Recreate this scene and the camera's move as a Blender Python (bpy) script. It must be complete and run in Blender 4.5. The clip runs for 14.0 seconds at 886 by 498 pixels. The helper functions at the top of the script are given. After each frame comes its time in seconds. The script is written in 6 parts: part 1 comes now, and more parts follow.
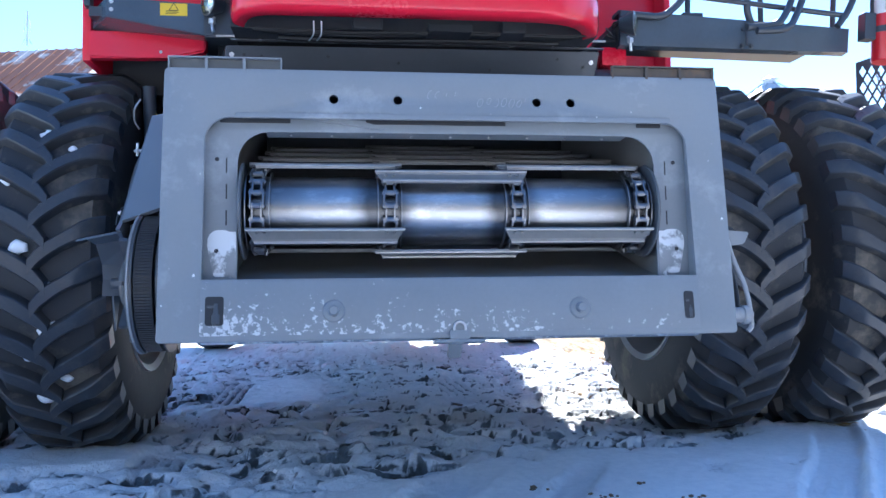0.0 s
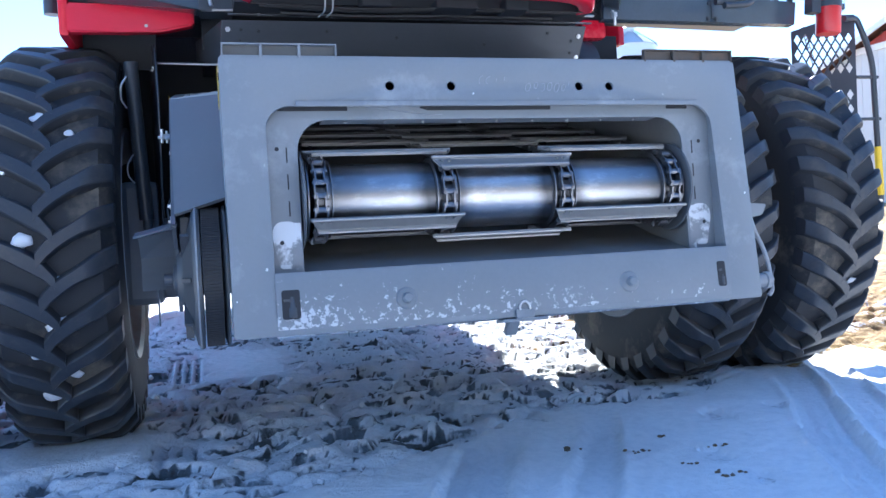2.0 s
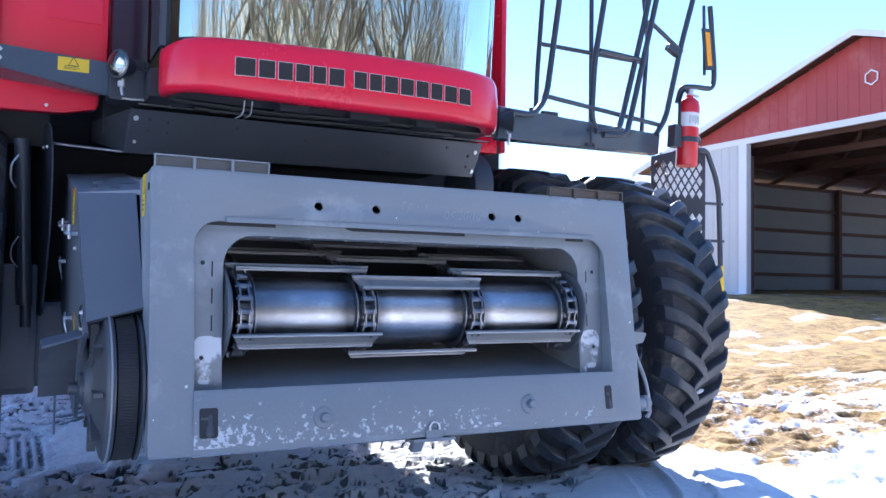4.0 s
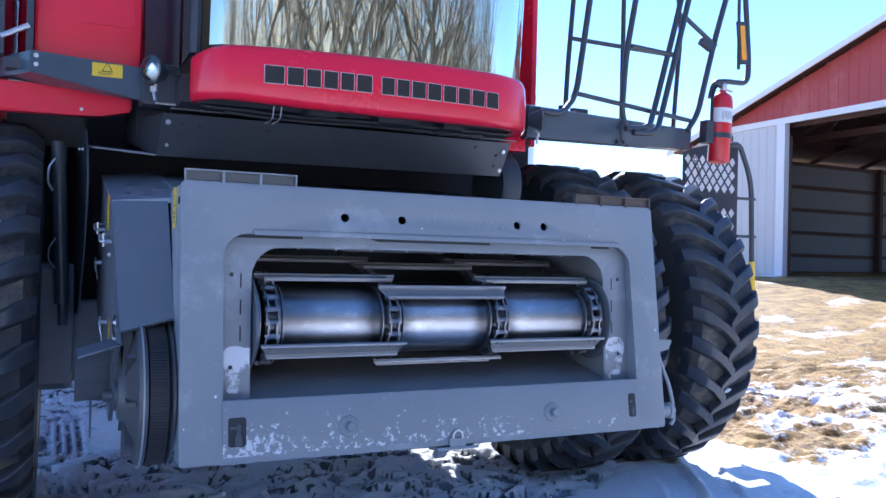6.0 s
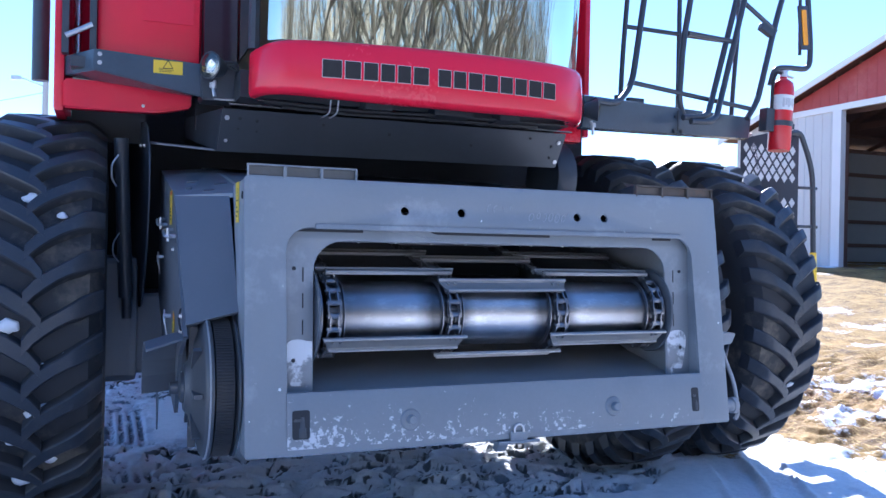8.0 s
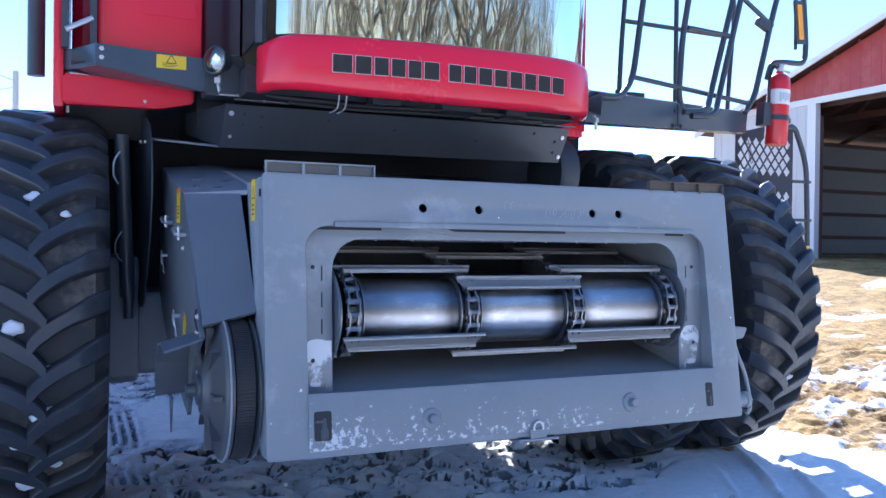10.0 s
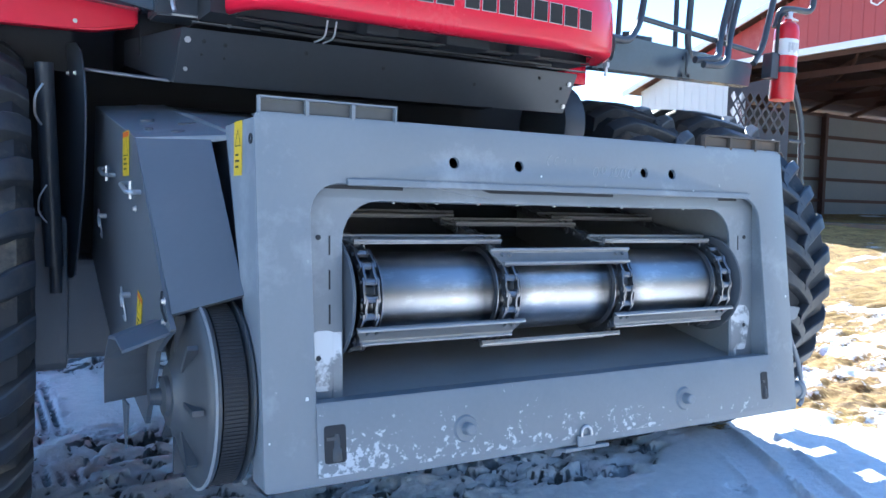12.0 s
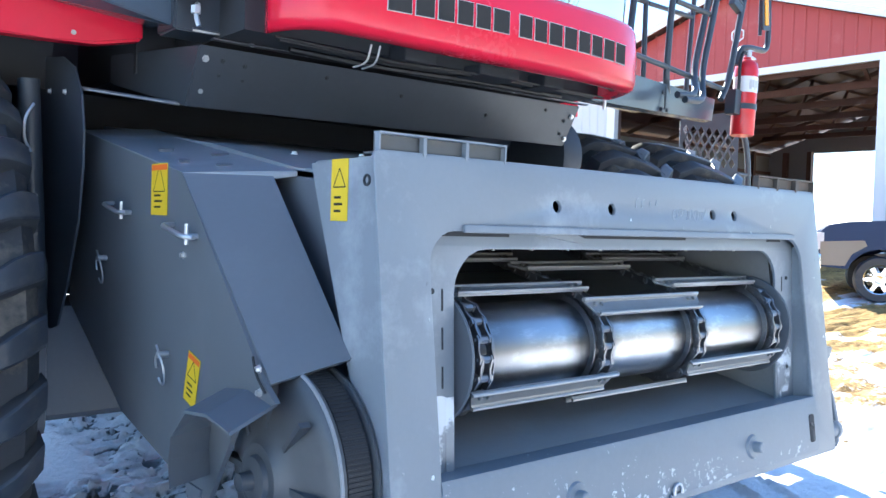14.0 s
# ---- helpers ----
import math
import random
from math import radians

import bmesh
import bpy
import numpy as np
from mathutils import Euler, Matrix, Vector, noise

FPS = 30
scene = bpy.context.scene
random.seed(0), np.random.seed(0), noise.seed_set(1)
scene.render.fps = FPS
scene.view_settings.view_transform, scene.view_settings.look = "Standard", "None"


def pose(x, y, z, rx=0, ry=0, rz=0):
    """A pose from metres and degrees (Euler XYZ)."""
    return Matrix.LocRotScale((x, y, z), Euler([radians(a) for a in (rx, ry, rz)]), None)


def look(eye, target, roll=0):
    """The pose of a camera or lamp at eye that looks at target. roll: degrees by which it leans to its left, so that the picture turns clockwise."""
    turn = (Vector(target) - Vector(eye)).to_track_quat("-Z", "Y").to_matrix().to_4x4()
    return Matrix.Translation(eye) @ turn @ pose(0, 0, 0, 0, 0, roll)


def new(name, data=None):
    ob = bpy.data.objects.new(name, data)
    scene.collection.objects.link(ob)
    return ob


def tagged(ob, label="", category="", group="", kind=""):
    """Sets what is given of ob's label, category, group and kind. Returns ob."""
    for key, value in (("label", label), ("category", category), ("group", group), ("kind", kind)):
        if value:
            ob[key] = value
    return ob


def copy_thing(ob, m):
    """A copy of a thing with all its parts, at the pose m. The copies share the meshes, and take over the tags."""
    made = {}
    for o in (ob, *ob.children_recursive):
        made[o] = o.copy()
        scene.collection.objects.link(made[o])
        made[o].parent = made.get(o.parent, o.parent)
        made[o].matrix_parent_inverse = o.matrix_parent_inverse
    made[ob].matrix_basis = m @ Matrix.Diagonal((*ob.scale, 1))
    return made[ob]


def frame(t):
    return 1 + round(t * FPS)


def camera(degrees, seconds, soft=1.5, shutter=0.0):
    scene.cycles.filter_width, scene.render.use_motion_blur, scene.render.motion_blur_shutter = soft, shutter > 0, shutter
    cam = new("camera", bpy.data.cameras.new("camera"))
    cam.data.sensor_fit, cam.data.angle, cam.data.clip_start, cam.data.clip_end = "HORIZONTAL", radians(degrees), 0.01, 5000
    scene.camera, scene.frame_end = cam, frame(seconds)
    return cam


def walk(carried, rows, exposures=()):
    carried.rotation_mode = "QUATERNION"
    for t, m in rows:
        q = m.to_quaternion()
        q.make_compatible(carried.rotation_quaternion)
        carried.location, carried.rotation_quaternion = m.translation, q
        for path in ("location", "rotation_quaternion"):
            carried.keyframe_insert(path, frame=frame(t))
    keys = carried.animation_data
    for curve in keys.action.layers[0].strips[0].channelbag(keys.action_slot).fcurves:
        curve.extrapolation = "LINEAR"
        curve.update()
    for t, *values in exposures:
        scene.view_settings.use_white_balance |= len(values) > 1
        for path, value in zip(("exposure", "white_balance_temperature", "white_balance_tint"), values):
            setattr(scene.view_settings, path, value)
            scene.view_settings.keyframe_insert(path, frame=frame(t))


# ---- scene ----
cam = camera(57.2, 14.0)
PATH = [
    (0, (-0.343, -2.403, 0.736), (-0.098, -0.419, 0.816), -0.6),
    (0.5, (-0.451, -2.368, 0.769), (-0.116, -0.398, 0.837), -1.0),
    (1, (-0.664, -2.391, 0.792), (-0.245, -0.436, 0.833), -1.6),
    (1.5, (-0.83, -2.402, 0.815), (-0.321, -0.468, 0.828), -2.1),
    (2, (-0.936, -2.352, 0.858), (-0.376, -0.433, 0.804), -2.8),
    (2.5, (-1.066, -2.261, 0.922), (-0.426, -0.367, 0.871), -3.2),
    (3, (-1.183, -2.287, 0.968), (-0.334, -0.478, 1.026), -1.0),
    (3.2, (-1.221, -2.305, 0.991), (-0.31, -0.526, 1.072), -0.1),
    (5.3, (-1.178, -2.375, 1.135), (-0.26, -0.6, 1.202), 1.9),
    (5.5, (-1.188, -2.378, 1.148), (-0.284, -0.594, 1.204), 1.7),
    (6, (-1.199, -2.386, 1.179), (-0.339, -0.581, 1.2), 1.4),
    (6.5, (-1.217, -2.372, 1.175), (-0.397, -0.549, 1.182), 1.2),
    (7, (-1.227, -2.369, 1.175), (-0.437, -0.532, 1.175), 1.1),
    (7.5, (-1.234, -2.359, 1.175), (-0.462, -0.514, 1.17), 1.1),
    (8, (-1.237, -2.354, 1.181), (-0.478, -0.504, 1.18), 1.1),
    (10.3, (-1.358, -2.232, 1.19), (-0.525, -0.413, 1.169), 0.6),
    (10.5, (-1.336, -2.164, 1.192), (-0.491, -0.352, 1.152), 0.6),
    (11, (-1.246, -1.954, 1.201), (-0.358, -0.164, 1.112), 0.6),
    (11.5, (-1.258, -1.811, 1.194), (-0.316, -0.051, 1.075), 1.0),
    (12, (-1.402, -1.656, 1.206), (-0.403, 0.072, 1.085), 1.5),
    (12.5, (-1.513, -1.558, 1.236), (-0.458, 0.138, 1.133), 2.2),
    (13, (-1.561, -1.419, 1.22), (-0.453, 0.244, 1.14), 2.8),
    (13.5, (-1.627, -1.283, 1.243), (-0.481, 0.355, 1.178), 2.9),
    (14, (-1.754, -1.184, 1.252), (-0.481, 0.357, 1.188), 1.8),
]
EXPOSURES = [(0.0, 1.62, 5000, 11), (2.0, 1.68, 5000, 11), (3.2, 1.58, 5100, 14), (5.3, 1.20, 4780, 18), (8.2, 1.26, 4780, 17), (10.5, 1.42, 4950, 13), (12.0, 1.72, 5050, 6), (14.0, 2.02, 5300, 6)]
walk(cam, [(t, look(eye, target, roll)) for t, eye, target, roll in PATH], EXPOSURES)

# ---- world, sun, exposure ----
SUN_AZ, SUN_EL = 24.0, 38.0   # degrees from +y towards +x, and above the horizon
world = bpy.data.worlds.new("sky")
scene.world = world
world.use_nodes = True
wn = world.node_tree.nodes
sky = wn.new("ShaderNodeTexSky")
sky.sky_type = "NISHITA"
sky.sun_disc = False
sky.sun_elevation, sky.sun_rotation = radians(SUN_EL), radians(SUN_AZ)
sky.air_density, sky.dust_density, sky.ozone_density = 1.0, 0.0, 1.6
wn["Background"].inputs["Strength"].default_value = 0.106
world.node_tree.links.new(sky.outputs["Color"], wn["Background"].inputs["Color"])
sun = new("sun", bpy.data.lights.new("sun", "SUN"))
sun.data.energy, sun.data.angle, sun.data.color = 5.0, radians(0.55), (1.0, 0.86, 0.66)
SUN_DIR = Vector((math.sin(radians(SUN_AZ)) * math.cos(radians(SUN_EL)), math.cos(radians(SUN_AZ)) * math.cos(radians(SUN_EL)), math.sin(radians(SUN_EL))))
sun.matrix_world = look(SUN_DIR * 40, (0, 0, 0))

# ---- materials ----


def material(name, colour, rough=0.5, metal=0.0, vary=0.25, scale=6.0, fine=60.0, bump=0.15, stain=None, stain_at=(0.55, 0.7), stain_scale=3.0, coat=0.0, stretch=(1, 1, 1), piece=0.0, spec=0.5, stain_big=0.0, stain_lean=None):
    """Principled surface with colour variation at two scales, relief and an optional second colour in blotches."""
    m = bpy.data.materials.new(name)
    m.use_nodes = True
    n, l = m.node_tree.nodes, m.node_tree.links
    b = n["Principled BSDF"]
    b.inputs["Metallic"].default_value = metal
    b.inputs["Coat Weight"].default_value = coat
    b.inputs["Specular IOR Level"].default_value = spec
    tc = n.new("ShaderNodeTexCoord")
    mp = n.new("ShaderNodeMapping")
    mp.inputs["Scale"].default_value = stretch
    l.new(tc.outputs["Object"], mp.inputs["Vector"])
    big, small = n.new("ShaderNodeTexNoise"), n.new("ShaderNodeTexNoise")
    for tex, sc, det in ((big, scale, 5.0), (small, fine, 4.0)):
        tex.inputs["Scale"].default_value, tex.inputs["Detail"].default_value = sc, det
        l.new(mp.outputs["Vector"], tex.inputs["Vector"])
    hs = n.new("ShaderNodeMix")
    hs.data_type = "RGBA"
    hs.inputs["A"].default_value = (*[c * (1 - vary) for c in colour], 1)
    hs.inputs["B"].default_value = (*[min(1, c * (1 + vary)) for c in colour], 1)
    mid = n.new("ShaderNodeMath")
    mid.operation = "MULTIPLY_ADD"
    mid.inputs[1].default_value, mid.inputs[2].default_value = 0.3, 0.0
    l.new(small.outputs["Fac"], mid.inputs[0])
    add = n.new("ShaderNodeMath")
    add.operation = "MULTIPLY_ADD"
    add.inputs[1].default_value = 0.7
    l.new(big.outputs["Fac"], add.inputs[0])
    l.new(mid.outputs[0], add.inputs[2])
    l.new(add.outputs[0], hs.inputs["Factor"])
    colour_out = hs.outputs["Result"]
    if piece:
        oi = n.new("ShaderNodeObjectInfo")
        sp = n.new("ShaderNodeMath")
        sp.operation = "MULTIPLY_ADD"
        sp.inputs[1].default_value, sp.inputs[2].default_value = piece * 2, 1 - piece
        l.new(oi.outputs["Random"], sp.inputs[0])
        mul = n.new("ShaderNodeMix")
        mul.data_type, mul.blend_type = "RGBA", "MULTIPLY"
        mul.inputs["Factor"].default_value = 1
        l.new(colour_out, mul.inputs["A"])
        l.new(sp.outputs[0], mul.inputs["B"])
        colour_out = mul.outputs["Result"]
    rr = n.new("ShaderNodeMapRange")
    rr.inputs["To Min"].default_value, rr.inputs["To Max"].default_value = max(0.02, rough * 0.8), min(1, rough * 1.2)
    l.new(add.outputs[0], rr.inputs["Value"])
    rough_out = rr.outputs["Result"]
    if stain:
        st = n.new("ShaderNodeTexNoise")
        st.inputs["Scale"].default_value, st.inputs["Detail"].default_value, st.inputs["Roughness"].default_value = stain_scale, 9.0, 0.68
        l.new(mp.outputs["Vector"], st.inputs["Vector"])
        ramp = n.new("ShaderNodeMapRange")
        ramp.inputs["From Min"].default_value, ramp.inputs["From Max"].default_value = stain_at
        stain_out = st.outputs["Fac"]
        if stain_big:
            sb, sa = n.new("ShaderNodeTexNoise"), n.new("ShaderNodeMath")
            sb.inputs["Scale"].default_value, sb.inputs["Detail"].default_value = stain_scale * 0.16, 2.0
            sa.operation = "MULTIPLY_ADD"
            sa.inputs[1].default_value = stain_big
            off = n.new("ShaderNodeMath")
            off.operation = "SUBTRACT"
            off.inputs[1].default_value = 0.38
            l.new(mp.outputs["Vector"], sb.inputs["Vector"])
            l.new(sb.outputs["Fac"], off.inputs[0])
            l.new(off.outputs[0], sa.inputs[0])
            l.new(st.outputs["Fac"], sa.inputs[2])
            stain_out = sa.outputs[0]
        if stain_lean:
            dot, ln = n.new("ShaderNodeVectorMath"), n.new("ShaderNodeMath")
            dot.operation = "DOT_PRODUCT"
            dot.inputs[1].default_value = stain_lean[:3]
            l.new(tc.outputs["Object"], dot.inputs[0])
            ln.inputs[1].default_value = stain_lean[3]
            l.new(dot.outputs["Value"], ln.inputs[0])
            tot = n.new("ShaderNodeMath")
            l.new(ln.outputs[0], tot.inputs[0])
            l.new(stain_out, tot.inputs[1])
            stain_out = tot.outputs[0]
        l.new(stain_out, ramp.inputs["Value"])
        mx = n.new("ShaderNodeMix")
        mx.data_type = "RGBA"
        l.new(ramp.outputs["Result"], mx.inputs["Factor"])
        l.new(colour_out, mx.inputs["A"])
        mx.inputs["B"].default_value = (*stain, 1)
        colour_out = mx.outputs["Result"]
    l.new(colour_out, b.inputs["Base Color"])
    l.new(rough_out, b.inputs["Roughness"])
    if bump:
        bp = n.new("ShaderNodeBump")
        bp.inputs["Strength"].default_value, bp.inputs["Distance"].default_value = bump, 0.004
        l.new(add.outputs[0], bp.inputs["Height"])
        l.new(bp.outputs["Normal"], b.inputs["Normal"])
    return m


GREY = material("grey machine paint", (0.225, 0.245, 0.265), 0.40, vary=0.14, scale=4, fine=90, bump=0.06, stain=(0.42, 0.44, 0.46), stain_at=(0.54, 0.80), stain_scale=3.5)
GREY_DARK = material("dark grey machine paint", (0.11, 0.122, 0.138), 0.42, vary=0.2, scale=5, fine=80, bump=0.05)
CHIPPED = material("chipped grey paint", (0.225, 0.245, 0.265), 0.45, vary=0.2, scale=4, fine=80, bump=0.1, stain=(0.60, 0.62, 0.64), stain_at=(0.62, 0.65), stain_scale=56, stain_big=0.36, stain_lean=(-0.10, 0, -1.15, 0.70))
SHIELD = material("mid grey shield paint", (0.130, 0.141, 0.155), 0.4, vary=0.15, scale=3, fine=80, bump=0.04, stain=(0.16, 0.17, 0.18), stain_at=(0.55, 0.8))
SCRATCHED = material("paint worn to pale metal", (0.26, 0.275, 0.29), 0.4, vary=0.25, scale=9, bump=0.1, stain=(0.72, 0.74, 0.76), stain_at=(0.45, 0.52), stain_scale=11)
DECK = material("dark blue-grey deck paint", (0.06, 0.08, 0.105), 0.24, vary=0.3, scale=4, fine=60, bump=0.03, spec=0.45)
BLACK = material("black machine paint", (0.045, 0.052, 0.062), 0.34, vary=0.3, scale=5, fine=60, bump=0.05, stain=(0.06, 0.06, 0.06), stain_at=(0.6, 0.8))
# near-black stands for the shade in holes, gaps and deep backs; also some bolts
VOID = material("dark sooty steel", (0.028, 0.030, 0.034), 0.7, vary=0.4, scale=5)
THROAT = material("worn dark grey throat", (0.27, 0.28, 0.285), 0.45, vary=0.25, scale=7, fine=70, bump=0.08, stain=(0.2, 0.2, 0.2), stain_at=(0.62, 0.8))
RED = material("glossy red paint", (0.70, 0.012, 0.042), 0.26, vary=0.06, scale=2, bump=0.0, coat=0.2, spec=0.4)
DARK_GLASS = material("dark tinted side glass", (0.03, 0.012, 0.02), 0.12, vary=0.4, scale=5, bump=0.0)
STEEL = material("polished drum steel", (0.50, 0.50, 0.51), 0.33, metal=1.0, vary=0.08, scale=3, fine=20, bump=0.0, stretch=(1, 3, 3), stain=(0.64, 0.64, 0.64), stain_at=(0.56, 0.68), stain_scale=12, stain_big=0.4)
# darker bands round the drum where the chains run and at its ends
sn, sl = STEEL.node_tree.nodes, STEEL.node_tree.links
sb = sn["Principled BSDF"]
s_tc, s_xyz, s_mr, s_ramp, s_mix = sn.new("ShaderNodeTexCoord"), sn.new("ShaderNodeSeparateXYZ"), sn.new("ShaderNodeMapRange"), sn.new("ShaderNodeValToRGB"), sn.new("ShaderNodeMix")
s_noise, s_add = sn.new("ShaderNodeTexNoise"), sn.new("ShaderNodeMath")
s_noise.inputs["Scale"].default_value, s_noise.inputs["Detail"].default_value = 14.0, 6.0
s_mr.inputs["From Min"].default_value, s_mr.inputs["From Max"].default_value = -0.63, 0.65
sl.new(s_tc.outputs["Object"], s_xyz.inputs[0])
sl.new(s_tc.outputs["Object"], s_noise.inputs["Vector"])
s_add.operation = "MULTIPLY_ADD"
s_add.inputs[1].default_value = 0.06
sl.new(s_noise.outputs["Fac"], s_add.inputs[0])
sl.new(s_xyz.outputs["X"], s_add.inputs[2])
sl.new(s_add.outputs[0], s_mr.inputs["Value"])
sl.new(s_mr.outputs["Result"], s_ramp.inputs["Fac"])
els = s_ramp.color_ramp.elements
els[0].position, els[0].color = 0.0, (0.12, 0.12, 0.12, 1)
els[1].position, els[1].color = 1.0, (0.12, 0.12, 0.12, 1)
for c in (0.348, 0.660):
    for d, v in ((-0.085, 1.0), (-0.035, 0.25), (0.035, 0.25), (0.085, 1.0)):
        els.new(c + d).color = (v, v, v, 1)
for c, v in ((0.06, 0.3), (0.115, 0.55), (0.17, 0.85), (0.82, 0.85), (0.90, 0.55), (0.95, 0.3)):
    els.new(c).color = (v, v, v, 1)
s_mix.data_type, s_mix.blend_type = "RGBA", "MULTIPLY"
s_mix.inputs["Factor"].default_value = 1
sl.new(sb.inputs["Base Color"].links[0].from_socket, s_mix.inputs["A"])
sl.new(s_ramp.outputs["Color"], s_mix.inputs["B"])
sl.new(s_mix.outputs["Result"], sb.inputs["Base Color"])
SLAT = material("worn slat steel", (0.25, 0.25, 0.245), 0.45, metal=0.4, vary=0.3, scale=12, fine=90, bump=0.12, piece=0.15)
CHAIN = material("oiled chain steel", (0.26, 0.26, 0.27), 0.35, metal=0.9, vary=0.35, scale=40, fine=160, bump=0.1)
GALV = material("zinc plated steel", (0.62, 0.62, 0.62), 0.4, metal=0.8, vary=0.2, scale=14, bump=0.08)
# stained dull zinc, darkened for the shade inside the hollow channel
DULL = material("dull weathered zinc channel", (0.11, 0.112, 0.11), 0.5, metal=0.4, vary=0.3, scale=8, bump=0.1, stain=(0.14, 0.12, 0.10), stain_at=(0.5, 0.7))
RUBBER = material("dusty black tyre rubber", (0.038, 0.044, 0.055), 0.42, vary=0.5, scale=5, fine=45, bump=0.4, stain=(0.085, 0.080, 0.074), stain_at=(0.52, 0.72), stain_scale=7)
DUSTY = material("tyre carcass caked with dry dust", (0.030, 0.032, 0.036), 0.7, vary=0.4, scale=6, fine=40, bump=0.4, stain=(0.25, 0.215, 0.16), stain_at=(0.54, 0.78), stain_scale=3.2)
SLAT_EDGE = material("slat edge polished by wear", (0.40, 0.395, 0.385), 0.40, metal=0.7, vary=0.25, scale=14, fine=90, bump=0.08, piece=0.12)
MATT = material("matt black sheet", (0.050, 0.058, 0.072), 0.45, vary=0.3, scale=5, fine=60, bump=0.05)
RUSTED = material("rusty dark channel steel", (0.09, 0.075, 0.062), 0.6, vary=0.35, scale=9, fine=60, bump=0.15, stain=(0.17, 0.10, 0.06), stain_at=(0.5, 0.7), stain_scale=8)
BELT = material("black ribbed belt rubber", (0.026, 0.027, 0.029), 0.6, vary=0.3, scale=20, bump=0.1)
CAST = material("grey cast pulley", (0.088, 0.092, 0.098), 0.45, metal=0.3, vary=0.25, scale=14, fine=70, bump=0.12)
RIM = material("grey wheel rim", (0.30, 0.31, 0.32), 0.45, vary=0.2, scale=6, bump=0.05, stain=(0.22, 0.19, 0.15), stain_at=(0.5, 0.75))
YELLOW = material("yellow warning decal", (0.75, 0.52, 0.02), 0.4, vary=0.06, scale=20, bump=0.0)
CHALK = material("faint chalk", (0.345, 0.365, 0.385), 0.8, vary=0.2, scale=60, bump=0.0)
INK = material("black print", (0.012, 0.012, 0.012), 0.45, vary=0.1, bump=0.0)
LETTER = material("matt charcoal lettering film", (0.045, 0.042, 0.040), 0.85, vary=0.2, scale=30, bump=0.0, spec=0.1)
SILVER = material("silver decal edge", (0.50, 0.50, 0.50), 0.4, vary=0.1, bump=0.0)
ORANGE = material("orange decal heading", (0.75, 0.14, 0.02), 0.4, vary=0.05, bump=0.0)
AMBER = material("amber reflector", (0.80, 0.33, 0.01), 0.25, vary=0.1, scale=40, bump=0.1)
EXT_RED = material("extinguisher red enamel", (0.55, 0.012, 0.02), 0.3, vary=0.08, scale=6, bump=0.02, coat=0.3)
PAPER = material("white printed label", (0.72, 0.72, 0.70), 0.5, vary=0.12, scale=40, fine=200, bump=0.0)
HOSE = material("black hydraulic hose", (0.015, 0.015, 0.015), 0.5, vary=0.3, scale=20, bump=0.1)
BEIGE = material("tan cab trim", (0.34, 0.31, 0.22), 0.75, vary=0.25, scale=4, bump=0.1)
SNOW_CLUMP = material("packed snow clump", (0.86, 0.87, 0.89), 0.7, vary=0.06, scale=30, bump=0.3)
WHITE_SIDING = material("white painted ribbed steel", (0.60, 0.60, 0.595), 0.45, vary=0.08, scale=1.2, fine=8, bump=0.02, stain=(0.55, 0.53, 0.50), stain_at=(0.6, 0.85), stain_scale=0.7)
RED_SIDING = material("weathered red ribbed steel", (0.37, 0.055, 0.048), 0.5, vary=0.15, scale=0.8, fine=6, bump=0.02, stain=(0.50, 0.16, 0.13), stain_at=(0.55, 0.8), stain_scale=0.6)
TRIM = material("white steel trim", (0.78, 0.78, 0.78), 0.4, vary=0.06, scale=2, bump=0.0)
TIMBER = material("rough pole timber", (0.12, 0.068, 0.056), 0.8, vary=0.3, scale=3, fine=25, bump=0.3, stretch=(1, 1, 0.2), piece=0.25)
INNER_WALL = material("dusty inside steel sheet", (0.25, 0.255, 0.265), 0.6, vary=0.15, scale=0.8, fine=8, bump=0.05, stain=(0.30, 0.28, 0.26), stain_at=(0.5, 0.8), stain_scale=0.5)
ROOF = material("dark red roof sheet", (0.085, 0.04, 0.038), 0.6, vary=0.2, scale=0.8, fine=8, bump=0.05)
RUST_ROOF = material("rusty corrugated roof", (0.36, 0.15, 0.08), 0.7, vary=0.25, scale=0.6, fine=5, bump=0.1, stain=(0.62, 0.55, 0.50), stain_at=(0.55, 0.62), stain_scale=0.5)
BIN_STEEL = material("grey galvanised bin steel", (0.50, 0.53, 0.56), 0.45, metal=0.3, vary=0.12, scale=0.6, fine=6, bump=0.05)
TRUCK_BLUE = material("dark blue truck paint", (0.02, 0.04, 0.10), 0.4, vary=0.15, scale=2, bump=0.0, coat=0.0, spec=0.3, stain=(0.10, 0.09, 0.08), stain_at=(0.6, 0.85))
TRUCK_TAN = material("tan lower truck paint", (0.26, 0.23, 0.18), 0.4, vary=0.15, scale=3, bump=0.0)
CHROME = material("chrome", (0.75, 0.75, 0.76), 0.12, metal=1.0, vary=0.05, bump=0.0)
BARK = material("pale winter bark", (0.44, 0.40, 0.31), 0.85, vary=0.3, scale=4, fine=30, bump=0.3)
# bark darkened so near branches mirror as silhouettes against the pale wood
DARK_BARK = material("dark wet bark", (0.10, 0.085, 0.065), 0.85, vary=0.3, scale=4, fine=30, bump=0.3)
POLE_WOOD = material("grey weathered pole", (0.42, 0.40, 0.37), 0.8, vary=0.25, scale=2, fine=20, bump=0.2, stretch=(1, 1, 0.1))


